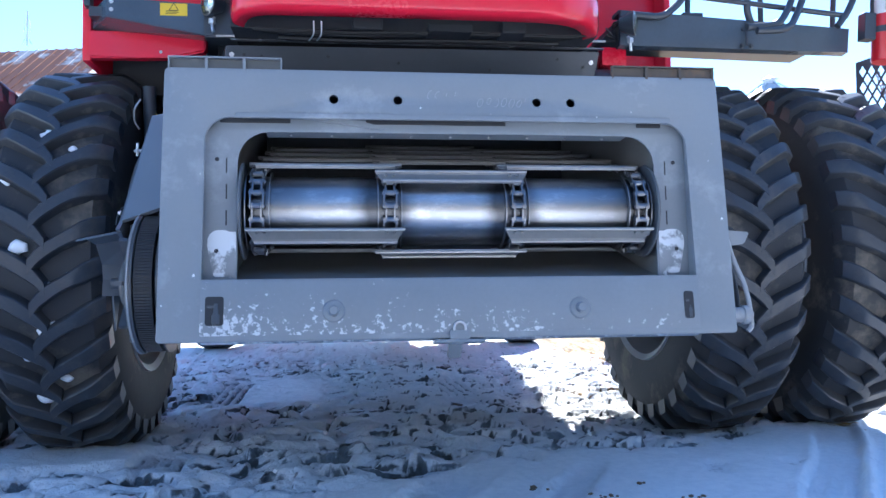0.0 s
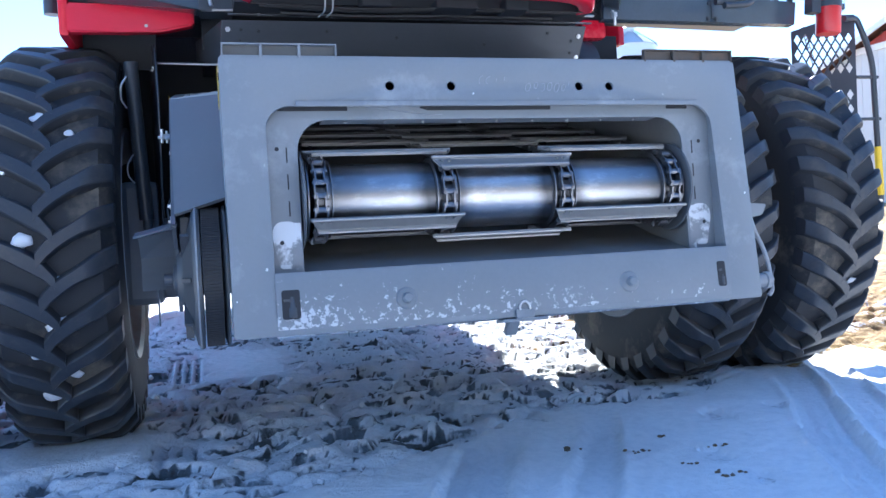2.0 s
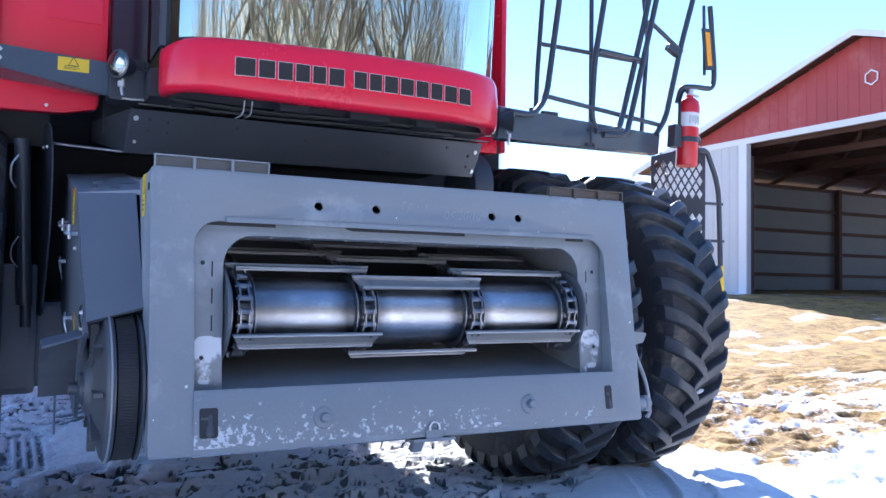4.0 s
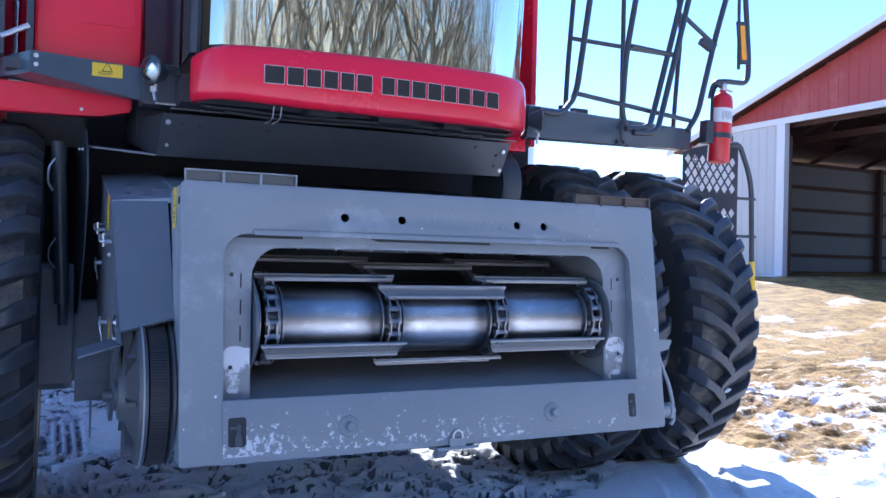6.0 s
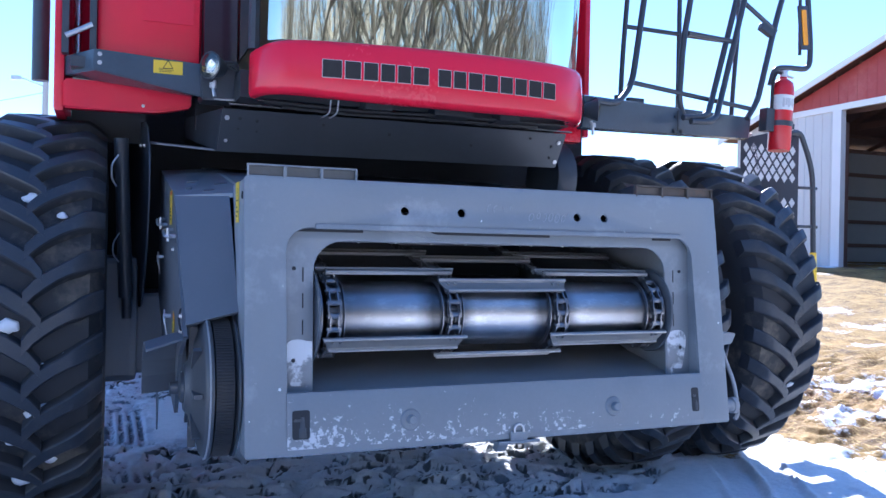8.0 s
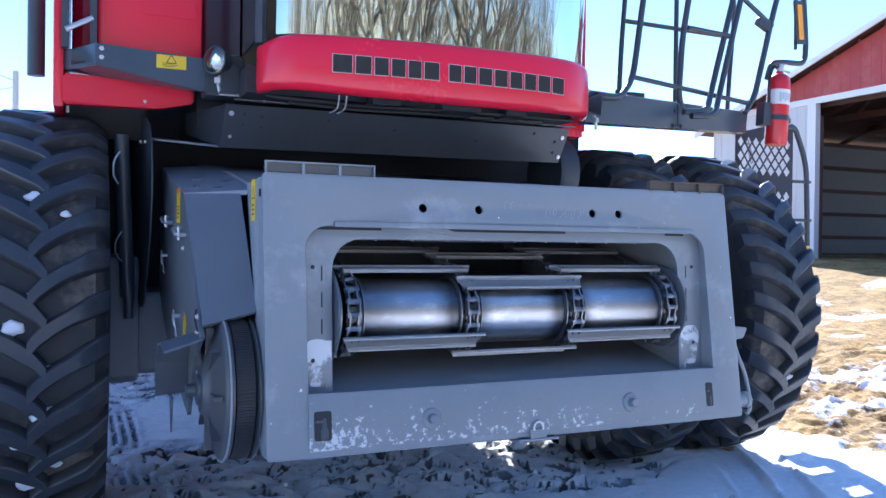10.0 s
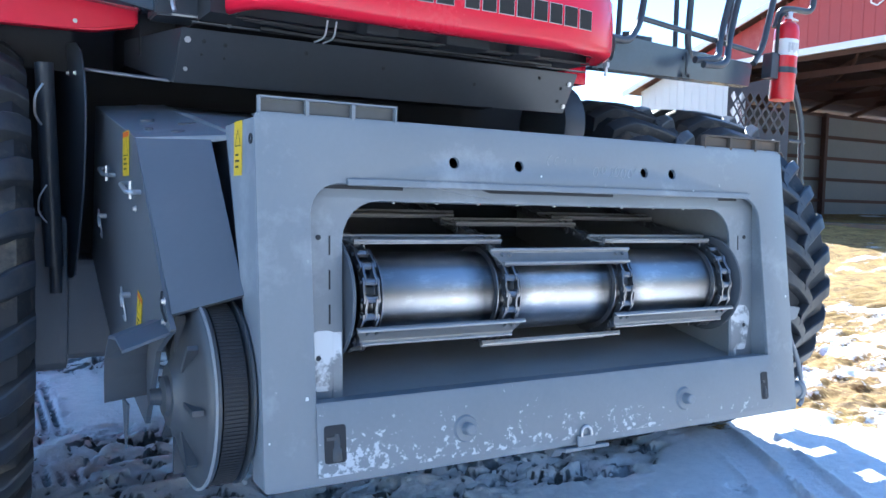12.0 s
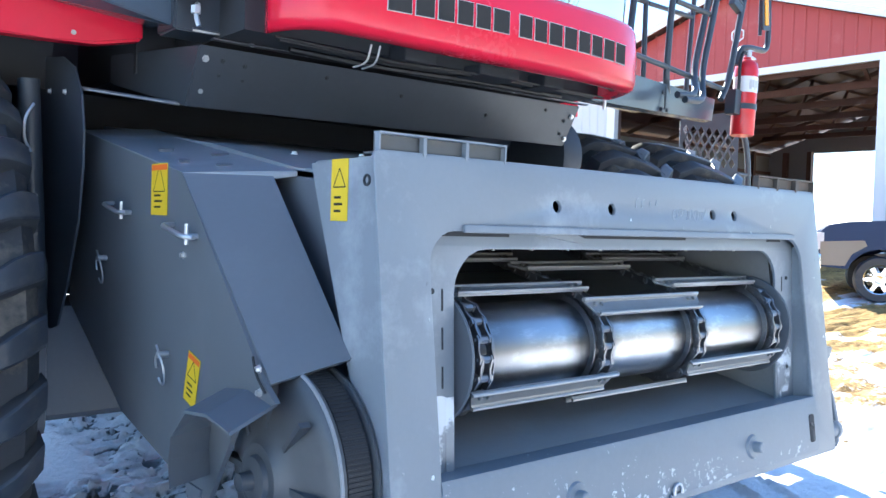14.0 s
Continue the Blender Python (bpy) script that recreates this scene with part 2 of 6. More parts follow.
def glass_material(name, tint, reflect, rough=0.02):
    m = bpy.data.materials.new(name)
    m.use_nodes = True
    n, l = m.node_tree.nodes, m.node_tree.links
    n.remove(n["Principled BSDF"])
    tr, gl, mx = n.new("ShaderNodeBsdfTransparent"), n.new("ShaderNodeBsdfGlossy"), n.new("ShaderNodeMixShader")
    tr.inputs["Color"].default_value = (*tint, 1)
    gl.inputs["Roughness"].default_value = rough
    # olive put into the gloss colour stands for woods mirrored in the windscreen
    gl.inputs["Color"].default_value = (0.90, 0.92, 0.76, 1)
    fr = n.new("ShaderNodeFresnel")
    fr.inputs["IOR"].default_value = 1.5
    ad = n.new("ShaderNodeMath")
    ad.inputs[1].default_value = reflect
    tex, bp = n.new("ShaderNodeTexNoise"), n.new("ShaderNodeBump")
    tex.inputs["Scale"].default_value = 2.2
    bp.inputs["Strength"].default_value, bp.inputs["Distance"].default_value = 0.12, 0.02
    l.new(tex.outputs["Fac"], bp.inputs["Height"])
    l.new(bp.outputs["Normal"], gl.inputs["Normal"])
    l.new(fr.outputs["Fac"], ad.inputs[0])
    l.new(ad.outputs[0], mx.inputs["Fac"])
    l.new(tr.outputs[0], mx.inputs[1])
    l.new(gl.outputs[0], mx.inputs[2])
    l.new(mx.outputs[0], n["Material Output"].inputs["Surface"])
    return m


GLASS = glass_material("green tinted windscreen glass", (0.50, 0.58, 0.46), 0.55)
LENS_GLASS = glass_material("lamp lens glass", (0.9, 0.9, 0.9), 0.15)


def ground_material():
    m = bpy.data.materials.new("trampled snow over mud and straw")
    m.use_nodes = True
    n, l = m.node_tree.nodes, m.node_tree.links
    b = n["Principled BSDF"]
    tc = n.new("ShaderNodeTexCoord")
    bare = n.new("ShaderNodeAttribute")
    bare.attribute_name = "bare"
    noises = {}
    for key, sc, det in (("patch", 1.1, 10.0), ("grit", 26.0, 6.0), ("fine", 110.0, 4.0), ("mud", 3.2, 6.0)):
        t = n.new("ShaderNodeTexNoise")
        t.inputs["Scale"].default_value, t.inputs["Detail"].default_value, t.inputs["Roughness"].default_value = sc, det, 0.62
        l.new(tc.outputs["Object"], t.inputs["Vector"])
        noises[key] = t
    straw = n.new("ShaderNodeTexNoise")
    straw.inputs["Scale"].default_value, straw.inputs["Detail"].default_value = 60.0, 3.0
    mp = n.new("ShaderNodeMapping")
    mp.inputs["Scale"].default_value, mp.inputs["Rotation"].default_value = (1, 0.16, 1), (0, 0, 0.6)
    l.new(tc.outputs["Object"], mp.inputs["Vector"])
    l.new(mp.outputs["Vector"], straw.inputs["Vector"])
    # bare earth: browns with straw
    earth = n.new("ShaderNodeValToRGB")
    earth.color_ramp.elements[0].color, earth.color_ramp.elements[1].color = (0.11, 0.064, 0.024, 1), (0.48, 0.31, 0.10, 1)
    earth.color_ramp.elements[0].position, earth.color_ramp.elements[1].position = 0.32, 0.68
    l.new(noises["mud"].outputs["Fac"], earth.inputs["Fac"])
    st_ramp = n.new("ShaderNodeMapRange")
    st_ramp.inputs["From Min"].default_value, st_ramp.inputs["From Max"].default_value = 0.55, 0.62
    l.new(straw.outputs["Fac"], st_ramp.inputs["Value"])
    earth2 = n.new("ShaderNodeMix")
    earth2.data_type = "RGBA"
    l.new(st_ramp.outputs["Result"], earth2.inputs["Factor"])
    l.new(earth.outputs["Color"], earth2.inputs["A"])
    earth2.inputs["B"].default_value = (0.54, 0.38, 0.14, 1)
    # wet dark mud in the hollows; shade of print grooves is coloured in too
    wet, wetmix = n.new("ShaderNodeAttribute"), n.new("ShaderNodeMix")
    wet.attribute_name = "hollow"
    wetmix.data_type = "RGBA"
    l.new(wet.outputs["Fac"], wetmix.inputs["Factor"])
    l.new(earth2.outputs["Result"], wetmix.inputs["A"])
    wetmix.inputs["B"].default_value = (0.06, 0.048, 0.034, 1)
    # grey slush where the crust is broken through, also darkening the print grooves
    slush = n.new("ShaderNodeValToRGB")
    slush.color_ramp.elements[0].color, slush.color_ramp.elements[1].color = (0.070, 0.078, 0.076, 1), (0.32, 0.36, 0.40, 1)
    slush.color_ramp.elements[0].position, slush.color_ramp.elements[1].position = 0.38, 0.66
    l.new(noises["mud"].outputs["Fac"], slush.inputs["Fac"])
    sadd, srange, smix = n.new("ShaderNodeMath"), n.new("ShaderNodeMapRange"), n.new("ShaderNodeMix")
    sadd.operation = "MULTIPLY_ADD"
    sadd.inputs[1].default_value = 0.9
    l.new(noises["grit"].outputs["Fac"], sadd.inputs[0])
    l.new(wet.outputs["Fac"], sadd.inputs[2])
    srange.inputs["From Min"].default_value, srange.inputs["From Max"].default_value = 0.80, 1.10
    l.new(sadd.outputs[0], srange.inputs["Value"])
    smix.data_type = "RGBA"
    l.new(srange.outputs["Result"], smix.inputs["Factor"])
    snow = n.new("ShaderNodeValToRGB")
    snow.color_ramp.elements[0].color, snow.color_ramp.elements[1].color = (0.83, 0.845, 0.86, 1), (0.93, 0.935, 0.94, 1)
    snow.color_ramp.elements[0].position, snow.color_ramp.elements[1].position = 0.3, 0.6
    l.new(noises["grit"].outputs["Fac"], snow.inputs["Fac"])
    # cover = bare attribute + noise
    s1 = n.new("ShaderNodeMath")
    s1.operation = "MULTIPLY_ADD"
    s1.inputs[1].default_value = 0.9
    l.new(noises["patch"].outputs["Fac"], s1.inputs[0])
    l.new(bare.outputs["Fac"], s1.inputs[2])
    s2 = n.new("ShaderNodeMath")
    s2.operation = "MULTIPLY_ADD"
    s2.inputs[1].default_value = 0.45
    l.new(noises["grit"].outputs["Fac"], s2.inputs[0])
    l.new(s1.outputs[0], s2.inputs[2])
    cov = n.new("ShaderNodeMapRange")
    cov.inputs["From Min"].default_value, cov.inputs["From Max"].default_value = 0.91, 0.99
    l.new(s2.outputs[0], cov.inputs["Value"])
    mx = n.new("ShaderNodeMix")
    mx.data_type = "RGBA"
    l.new(cov.outputs["Result"], mx.inputs["Factor"])
    l.new(snow.outputs["Color"], smix.inputs["A"])
    l.new(slush.outputs["Color"], smix.inputs["B"])
    l.new(smix.outputs["Result"], mx.inputs["A"])
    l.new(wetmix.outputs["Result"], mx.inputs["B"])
    l.new(mx.outputs["Result"], b.inputs["Base Color"])
    b.inputs["Roughness"].default_value = 0.75
    b.inputs["Specular IOR Level"].default_value = 0.25
    bp = n.new("ShaderNodeBump")
    bp.inputs["Strength"].default_value, bp.inputs["Distance"].default_value = 0.7, 0.016
    bsum = n.new("ShaderNodeMath")
    bsum.operation = "MULTIPLY_ADD"
    bsum.inputs[1].default_value = 0.35
    l.new(noises["fine"].outputs["Fac"], bsum.inputs[0])
    l.new(noises["grit"].outputs["Fac"], bsum.inputs[2])
    clump, csum = n.new("ShaderNodeTexNoise"), n.new("ShaderNodeMath")
    clump.inputs["Scale"].default_value, clump.inputs["Detail"].default_value, clump.inputs["Roughness"].default_value = 7.0, 8.0, 0.65
    l.new(tc.outputs["Object"], clump.inputs["Vector"])
    csum.operation = "MULTIPLY_ADD"
    csum.inputs[1].default_value = 2.6
    l.new(clump.outputs["Fac"], csum.inputs[0])
    l.new(bsum.outputs[0], csum.inputs[2])
    l.new(csum.outputs[0], bp.inputs["Height"])
    l.new(bp.outputs["Normal"], b.inputs["Normal"])
    return m


GROUND = ground_material()

# ---- building helpers ----


def part(name, bm, mat, parent=None, label="", smooth=0.0):
    """Links a bmesh as one mesh object, under a thing or a part."""
    me = bpy.data.meshes.new(name)
    bmesh.ops.recalc_face_normals(bm, faces=bm.faces)
    bm.to_mesh(me)
    bm.free()
    me.materials.append(mat)
    if smooth:
        me.shade_smooth()
        me.set_sharp_from_angle(angle=radians(smooth))
    ob = new(name, me)
    if parent:
        ob.parent = parent
    if label:
        tagged(ob, label)
    return ob


def again(ob, m, parent=None):
    """One more piece on the same mesh, moved by m in its parent."""
    o = new(ob.name.split(".")[0], ob.data)
    o.parent = parent or ob.parent
    o.matrix_basis = m
    if "label" in ob:
        o["label"] = ob["label"]
    return o


def thing(name, label, category, group="", at=None):
    return tagged(new(name), label, category, group) if at is None else _placed(name, label, category, group, at)


def _placed(name, label, category, group, at):
    ob = tagged(new(name), label, category, group)
    ob.matrix_basis = at
    return ob


def box(bm, x0, x1, y0, y1, z0, z1, m=None, bevel=0.0, seg=2):
    vs = [bm.verts.new(Vector(c)) for c in ((x0, y0, z0), (x1, y0, z0), (x1, y1, z0), (x0, y1, z0), (x0, y0, z1), (x1, y0, z1), (x1, y1, z1), (x0, y1, z1))]
    fs = [bm.faces.new([vs[i] for i in f]) for f in ((0, 3, 2, 1), (4, 5, 6, 7), (0, 1, 5, 4), (1, 2, 6, 5), (2, 3, 7, 6), (3, 0, 4, 7))]
    if m:
        bmesh.ops.transform(bm, matrix=m, verts=vs)
    if bevel:
        edges = list({e for f in fs for e in f.edges})
        bmesh.ops.bevel(bm, geom=edges, offset=bevel, segments=seg, affect="EDGES", profile=0.6)
    return bm


def prism(bm, pts, axis, a, b, m=None, bevel=0.0):
    """A polygon in the two other axes, drawn out along axis from a to b."""
    def at(p, h):
        return {"x": (h, p[0], p[1]), "y": (p[0], h, p[1]), "z": (p[0], p[1], h)}[axis]
    lo, hi = [bm.verts.new(at(p, a)) for p in pts], [bm.verts.new(at(p, b)) for p in pts]
    fs = [bm.faces.new(lo), bm.faces.new(hi[::-1])]
    k = len(pts)
    for i in range(k):
        fs.append(bm.faces.new((lo[i], hi[i], hi[(i + 1) % k], lo[(i + 1) % k])))
    if m:
        bmesh.ops.transform(bm, matrix=m, verts=lo + hi)
    if bevel:
        bmesh.ops.bevel(bm, geom=list({e for f in fs for e in f.edges}), offset=bevel, segments=2, affect="EDGES")
    return bm


def rounded_path(pts, r, n=5):
    """Rounds the corners of an open line of points."""
    pts = [Vector(p) for p in pts]
    out = [pts[0]]
    for a, b, c in zip(pts, pts[1:], pts[2:]):
        ra = min(r, (a - b).length * 0.45, (c - b).length * 0.45)
        p, q = b + (a - b).normalized() * ra, b + (c - b).normalized() * ra
        for i in range(n + 1):
            t = i / n
            out.append(p * (1 - t) ** 2 + b * 2 * t * (1 - t) + q * t * t)
    return out + [pts[-1]]


def tube(bm, pts, r, seg=10, radius_end=None):
    pts = [Vector(p) for p in pts]
    rings, prev = [], None
    for i, p in enumerate(pts):
        d = ((pts[min(i + 1, len(pts) - 1)] - pts[max(i - 1, 0)])).normalized()
        if prev is None:
            side = d.orthogonal().normalized()
        else:
            side = (prev - d * prev.dot(d)).normalized()
        prev = side
        up = d.cross(side)
        rad = r if radius_end is None else r + (radius_end - r) * i / (len(pts) - 1)
        rings.append([bm.verts.new(p + (side * math.cos(a) + up * math.sin(a)) * rad) for a in (2 * math.pi * k / seg for k in range(seg))])
    for a, b in zip(rings, rings[1:]):
        for k in range(seg):
            bm.faces.new((a[k], a[(k + 1) % seg], b[(k + 1) % seg], b[k]))
    bm.faces.new(rings[0][::-1])
    bm.faces.new(rings[-1])
    return bm


def lathe(bm, profile, m, seg=32):
    """profile: (radius, height) about local z, closed at both ends if the radius is 0."""
    rings = []
    for r, h in profile:
        if r < 1e-6:
            rings.append([bm.verts.new(m @ Vector((0, 0, h)))])
        else:
            rings.append([bm.verts.new(m @ Vector((r * math.cos(2 * math.pi * k / seg), r * math.sin(2 * math.pi * k / seg), h))) for k in range(seg)])
    for a, b in zip(rings, rings[1:]):
        for k in range(seg):
            k2 = (k + 1) % seg
            if len(a) == 1 and len(b) == 1:
                continue
            if len(a) == 1:
                bm.faces.new((a[0], b[k], b[k2]))
            elif len(b) == 1:
                bm.faces.new((a[k], b[0], a[k2]))
            else:
                bm.faces.new((a[k], b[k], b[k2], a[k2]))
    return bm


def sheet(loops, thick, bevel=0.0):
    """A flat sheet (x, y) with holes: the first loop is its outline. Returns a bmesh, its faces at z = -thick / 2 and thick / 2."""
    cu = bpy.data.curves.new("tmp", "CURVE")
    cu.dimensions, cu.fill_mode, cu.extrude, cu.bevel_depth, cu.bevel_resolution = "2D", "BOTH", max(1e-4, thick / 2 - bevel), bevel, 1
    for loop in loops:
        sp = cu.splines.new("POLY")
        sp.points.add(len(loop) - 1)
        for p, q in zip(sp.points, loop):
            p.co = (q[0], q[1], 0, 1)
        sp.use_cyclic_u = True
    ob = new("tmp", cu)
    bpy.context.view_layer.update()
    me = bpy.data.meshes.new_from_object(ob.evaluated_get(bpy.context.evaluated_depsgraph_get()))
    bm = bmesh.new()
    bm.from_mesh(me)
    bmesh.ops.remove_doubles(bm, verts=bm.verts, dist=1e-5)
    bpy.data.objects.remove(ob)
    bpy.data.curves.remove(cu)
    bpy.data.meshes.remove(me)
    return bm


def circle(x, y, r, n=20):
    return [(x + r * math.cos(2 * math.pi * k / n), y + r * math.sin(2 * math.pi * k / n)) for k in range(n)]


def round_rect(x0, x1, y0, y1, rt, rb=0.0, n=6):
    """Rectangle with radius rt at the top corners and rb at the lower ones."""
    pts = []
    for cx, cy, r, a0 in ((x1 - rt, y1 - rt, rt, 0), (x0 + rt, y1 - rt, rt, 90), (x0 + rb, y0 + rb, rb, 180), (x1 - rb, y0 + rb, rb, 270)):
        if r == 0:
            pts.append((cx, cy))
        else:
            pts += [(cx + r * math.cos(radians(a0 + 90 * i / n)), cy + r * math.sin(radians(a0 + 90 * i / n))) for i in range(n + 1)]
    return pts


def along_x(x, y, z):
    """Local z axis laid along world +x."""
    return Matrix.Translation((x, y, z)) @ Matrix.Rotation(radians(90), 4, "Y")


def towards(p, q):
    """Local z axis from p towards q."""
    return Matrix.Translation(p) @ (Vector(q) - Vector(p)).to_track_quat("Z", "Y").to_matrix().to_4x4()


def bolt_mesh(r=0.012, h=0.01):
    bm = bmesh.new()
    lathe(bm, [(0, 0), (r * 1.5, 0), (r * 1.5, h * 0.25), (r, h * 0.25), (r, h), (0, h)], Matrix(), 6)
    return bm


# ---- the land ----


def rise(x, y):
    """The yard lies level round the machine and climbs gently towards the shed."""
    u = 0.62 * x + 0.55 * y
    t = min(1.0, max(0.0, (u - 8.0) / 10.0))
    far = max(0.0, u - 18.0)
    return 0.9 * t * t * (3 - 2 * t) + 0.018 * min(far, 900.0)


def cells(x, y, seed):
    """Broken crust: a random height and tilt for each slab, and how near a crack runs."""
    d, p = noise.voronoi((x, y, seed))
    c = p[0]
    r = math.sin(c.x * 12.9898 + c.y * 78.233 + c.z * 37.719) * 43758.5453
    r -= math.floor(r)
    a = r * 91.7
    return r, (x - c.x) * math.cos(a) + (y - c.y) * math.sin(a), d[1] - d[0]


def clamp(v):
    return max(0.0, min(1.0, v))


def relief(x, y):
    """Trodden, driven-over snow: broken slabs under the machine, smooth tracked snow before it, lumpy thawing yard beside it. Returns height, how bare the ground is and how deep its hollows are."""
    d = math.hypot(x - 0.4, y - 0.5)
    near = clamp((40 - d) / 20)
    if near <= 0:
        return 0.25 * noise.noise((x * 0.02, y * 0.02, 3)), 0.14 + 0.35 * noise.noise((x * 0.05, y * 0.05, 1)), 0.0
    behind = clamp((-4.0 - y) / 3.0)
    wob = noise.noise((x * 1.1, y * 1.1, 4))
    n2 = noise.noise((x * 10, y * 14, 5))
    n3 = noise.noise((x * 1.3, y * 1.5, 9))
    n4 = noise.noise((x * 30, y * 34, 2))
    n5 = noise.noise((x * 17, y * 21, 7))
    # smooth crust in front, ending in a torn edge
    edge = 0.68 + 0.36 * x if x < 0.75 else 0.95 + 0.38 * (x - 0.75)
    front = clamp((edge - y + 0.30 * wob + 0.10 * n2) / 0.07 + 0.5)
    if x < -1.15:
        front = max(front, clamp((1.60 - y) / 0.2) * clamp((y - 1.0 + 0.2 * wob) / 0.06) * clamp((-1.15 - x) / 0.08))
    open_yard = clamp((x - 2.35) / 0.5)
    far_side = clamp((y - 4.8) / 1.5)
    calm_left = clamp((0.30 - abs(x + 0.72)) / 0.08) * clamp((y - 2.6 - 0.3 * wob) / 0.25) * clamp((4.3 - y) / 0.3)
    broken = (1 - front) * (1 - 0.72 * open_yard) * (1 - calm_left) * (1 - 0.5 * far_side)
    # soft plates of crust lapping over one another like shingles, thin dark gaps between them, mud where one is missing
    warp = 0.55 * noise.noise((x * 3.1, y * 3.6, 51)) + 0.30 * noise.noise((x * 8.0, y * 9.0, 52)) + 0.10 * n5
    lap = 0.55 * noise.noise((x * 2.7, y * 3.3, 57)) + 0.28 * noise.noise((x * 8.5, y * 9.5, 58)) + 0.10 * n2
    r1, t1, e1 = cells(x * 4.6 + 1.2 * warp + 0.5 * y, y * 9.5 + 1.2 * lap, 0.3)
    r2, _, e2 = cells(x * 10.0 + 1.6 * lap, y * 19.0 + 1.6 * warp, 4.1)
    kept = clamp(0.30 + 2.2 * noise.noise((x * 1.9, y * 2.3, 55)) + 0.5 * n2)
    round1, round2 = clamp(e1 / 0.30), clamp(e2 / 0.22)
    round1, round2 = round1 * (2 - round1), round2 * (2 - round2)
    gone = clamp((0.34 * kept - r1) * 8) if kept > 0.05 else 0.0
    slab = 0.034 * (r1 - 0.5) + 0.048 * t1 + 0.026 * round1 - 0.028 + (0.012 + 0.016 * kept) * (0.7 * (r2 - 0.5) + 0.5 * round2 - 0.4)
    h = broken * (slab - 0.02 * gone) + 0.018 * n3 + (0.003 + 0.004 * broken) * n2 + 0.002 * n4 + 0.002 * n5 * (1 - front) + 0.030 * front
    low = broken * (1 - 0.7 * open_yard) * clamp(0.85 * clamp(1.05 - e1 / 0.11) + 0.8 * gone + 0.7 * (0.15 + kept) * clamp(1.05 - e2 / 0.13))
    # thawing lumps in the open yard
    lump = noise.noise((x * 4.2 + wob, y * 5.0, 31)) + 0.5 * noise.noise((x * 9.5, y * 11.0, 32))
    h += open_yard * (0.032 * math.tanh(3.0 * lump) + 0.016 * n5)
    smooth_print = groove = 0.0
    # ribbed tyre prints, broken where they were trodden over
    for cx, w, lean in ((-1.095, 0.125, -0.003), (0.62, 0.14, -0.05)):
        k = x - cx - lean * y
        if abs(k) < w and -1.6 < y < 7:
            e = min(1.0, (w - abs(k)) / 0.03) * clamp(max(4.2 * (0.62 - abs(y - 3.40)), 1.2 - 5.0 * abs(y - 2.1), 5.0 * (0.20 - abs(y - 1.17))) + 0.6 * n2) * (1.0 if cx < 0 or y > 2.5 else 0.0)
            bar = 0.5 + 0.5 * math.tanh(3 * math.sin(k * 2 * math.pi / 0.058))
            h = h * (1 - 0.85 * e) - e * (0.030 * bar + 0.006)
            # the hollow colour darkens each groove in place of its faint shade
            groove = e * bar
            smooth_print = e
    # wheel tracks pressed into the smoother snow in front
    stray = 0.05 * n3 + 0.02 * wob
    for c, lean, w, end in ((-0.18, 0.42, 0.125, 0.7), (0.19, 0.58, 0.09, 0.8), (1.22, 0.6, 0.11, 1.4), (1.46, 0.6, 0.10, 1.4)):
        k = x - c - lean * y + stray
        if y < end and abs(k) < w + 0.05:
            e = clamp((w - abs(k)) / 0.02) * min(1.0, (end - y) / 0.25)
            h = h * (1 - 0.85 * e) - e * (0.016 + 0.006 * clamp(0.4 + n3 + wob) * math.tanh(2 * math.sin(k * 2 * math.pi / 0.055)) + 0.003 * math.sin(y * 2 * math.pi / 0.03)) + e * 0.02
            if abs(k) > w:
                h += 0.014 * (1 - (abs(k) - w) / 0.05) * min(1.0, (end - y) / 0.25)
            smooth_print = max(smooth_print, e)
    # cross-barred lane left by lugged tyres beside the machine
    k = x - 3.25 - 0.30 * (y - 2.5)
    if abs(k) < 0.38 and 0.6 < y < 9:
        e = clamp((0.38 - abs(k)) / 0.1) * clamp((y - 0.6) / 0.6) * clamp(0.6 + 1.2 * n3)
        h = h * (1 - 0.6 * e) + 0.013 * e * math.sin((y + 0.5 * abs(k)) * 2 * math.pi / 0.135)
    # a few clods torn up in the smooth crust
    pit = clamp((noise.noise((x * 6.1, y * 6.9, 44)) - 0.44) * 9) * front
    h -= 0.018 * pit * (1 - smooth_print)
    low = max(low, 0.35 * pit * (1 - smooth_print))
    bare = 0.02 + 0.17 * low * (1 - 0.8 * smooth_print) + 0.13 * n3 * (1 - 0.6 * front) - 0.05 * front
    lane = max(0.0, 1 - abs(0.75 * x + 0.45 * y - 4.3) / 1.5) if x > 1.2 else 0.0
    band = clamp((0.62 * x + 0.55 * y - 4.2) / 3.0) if x > 2 else 0.0
    blot = noise.noise((x * 0.55 + 3, y * 0.9, 15)) + 0.5 * noise.noise((x * 2.1, y * 2.6, 16)) + 0.3 * noise.noise((x * 6.0, y * 7.0, 17))
    bare += 0.20 * lane + band * (0.28 + 0.42 * blot) * (1 if y < 40 else 0) + (0.45 * max(0.0, blot) if x > 2.0 else 0.0) + 0.05 * behind + open_yard * (0.17 - 0.14 * max(0.0, lump))
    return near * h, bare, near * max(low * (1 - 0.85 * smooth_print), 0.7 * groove)


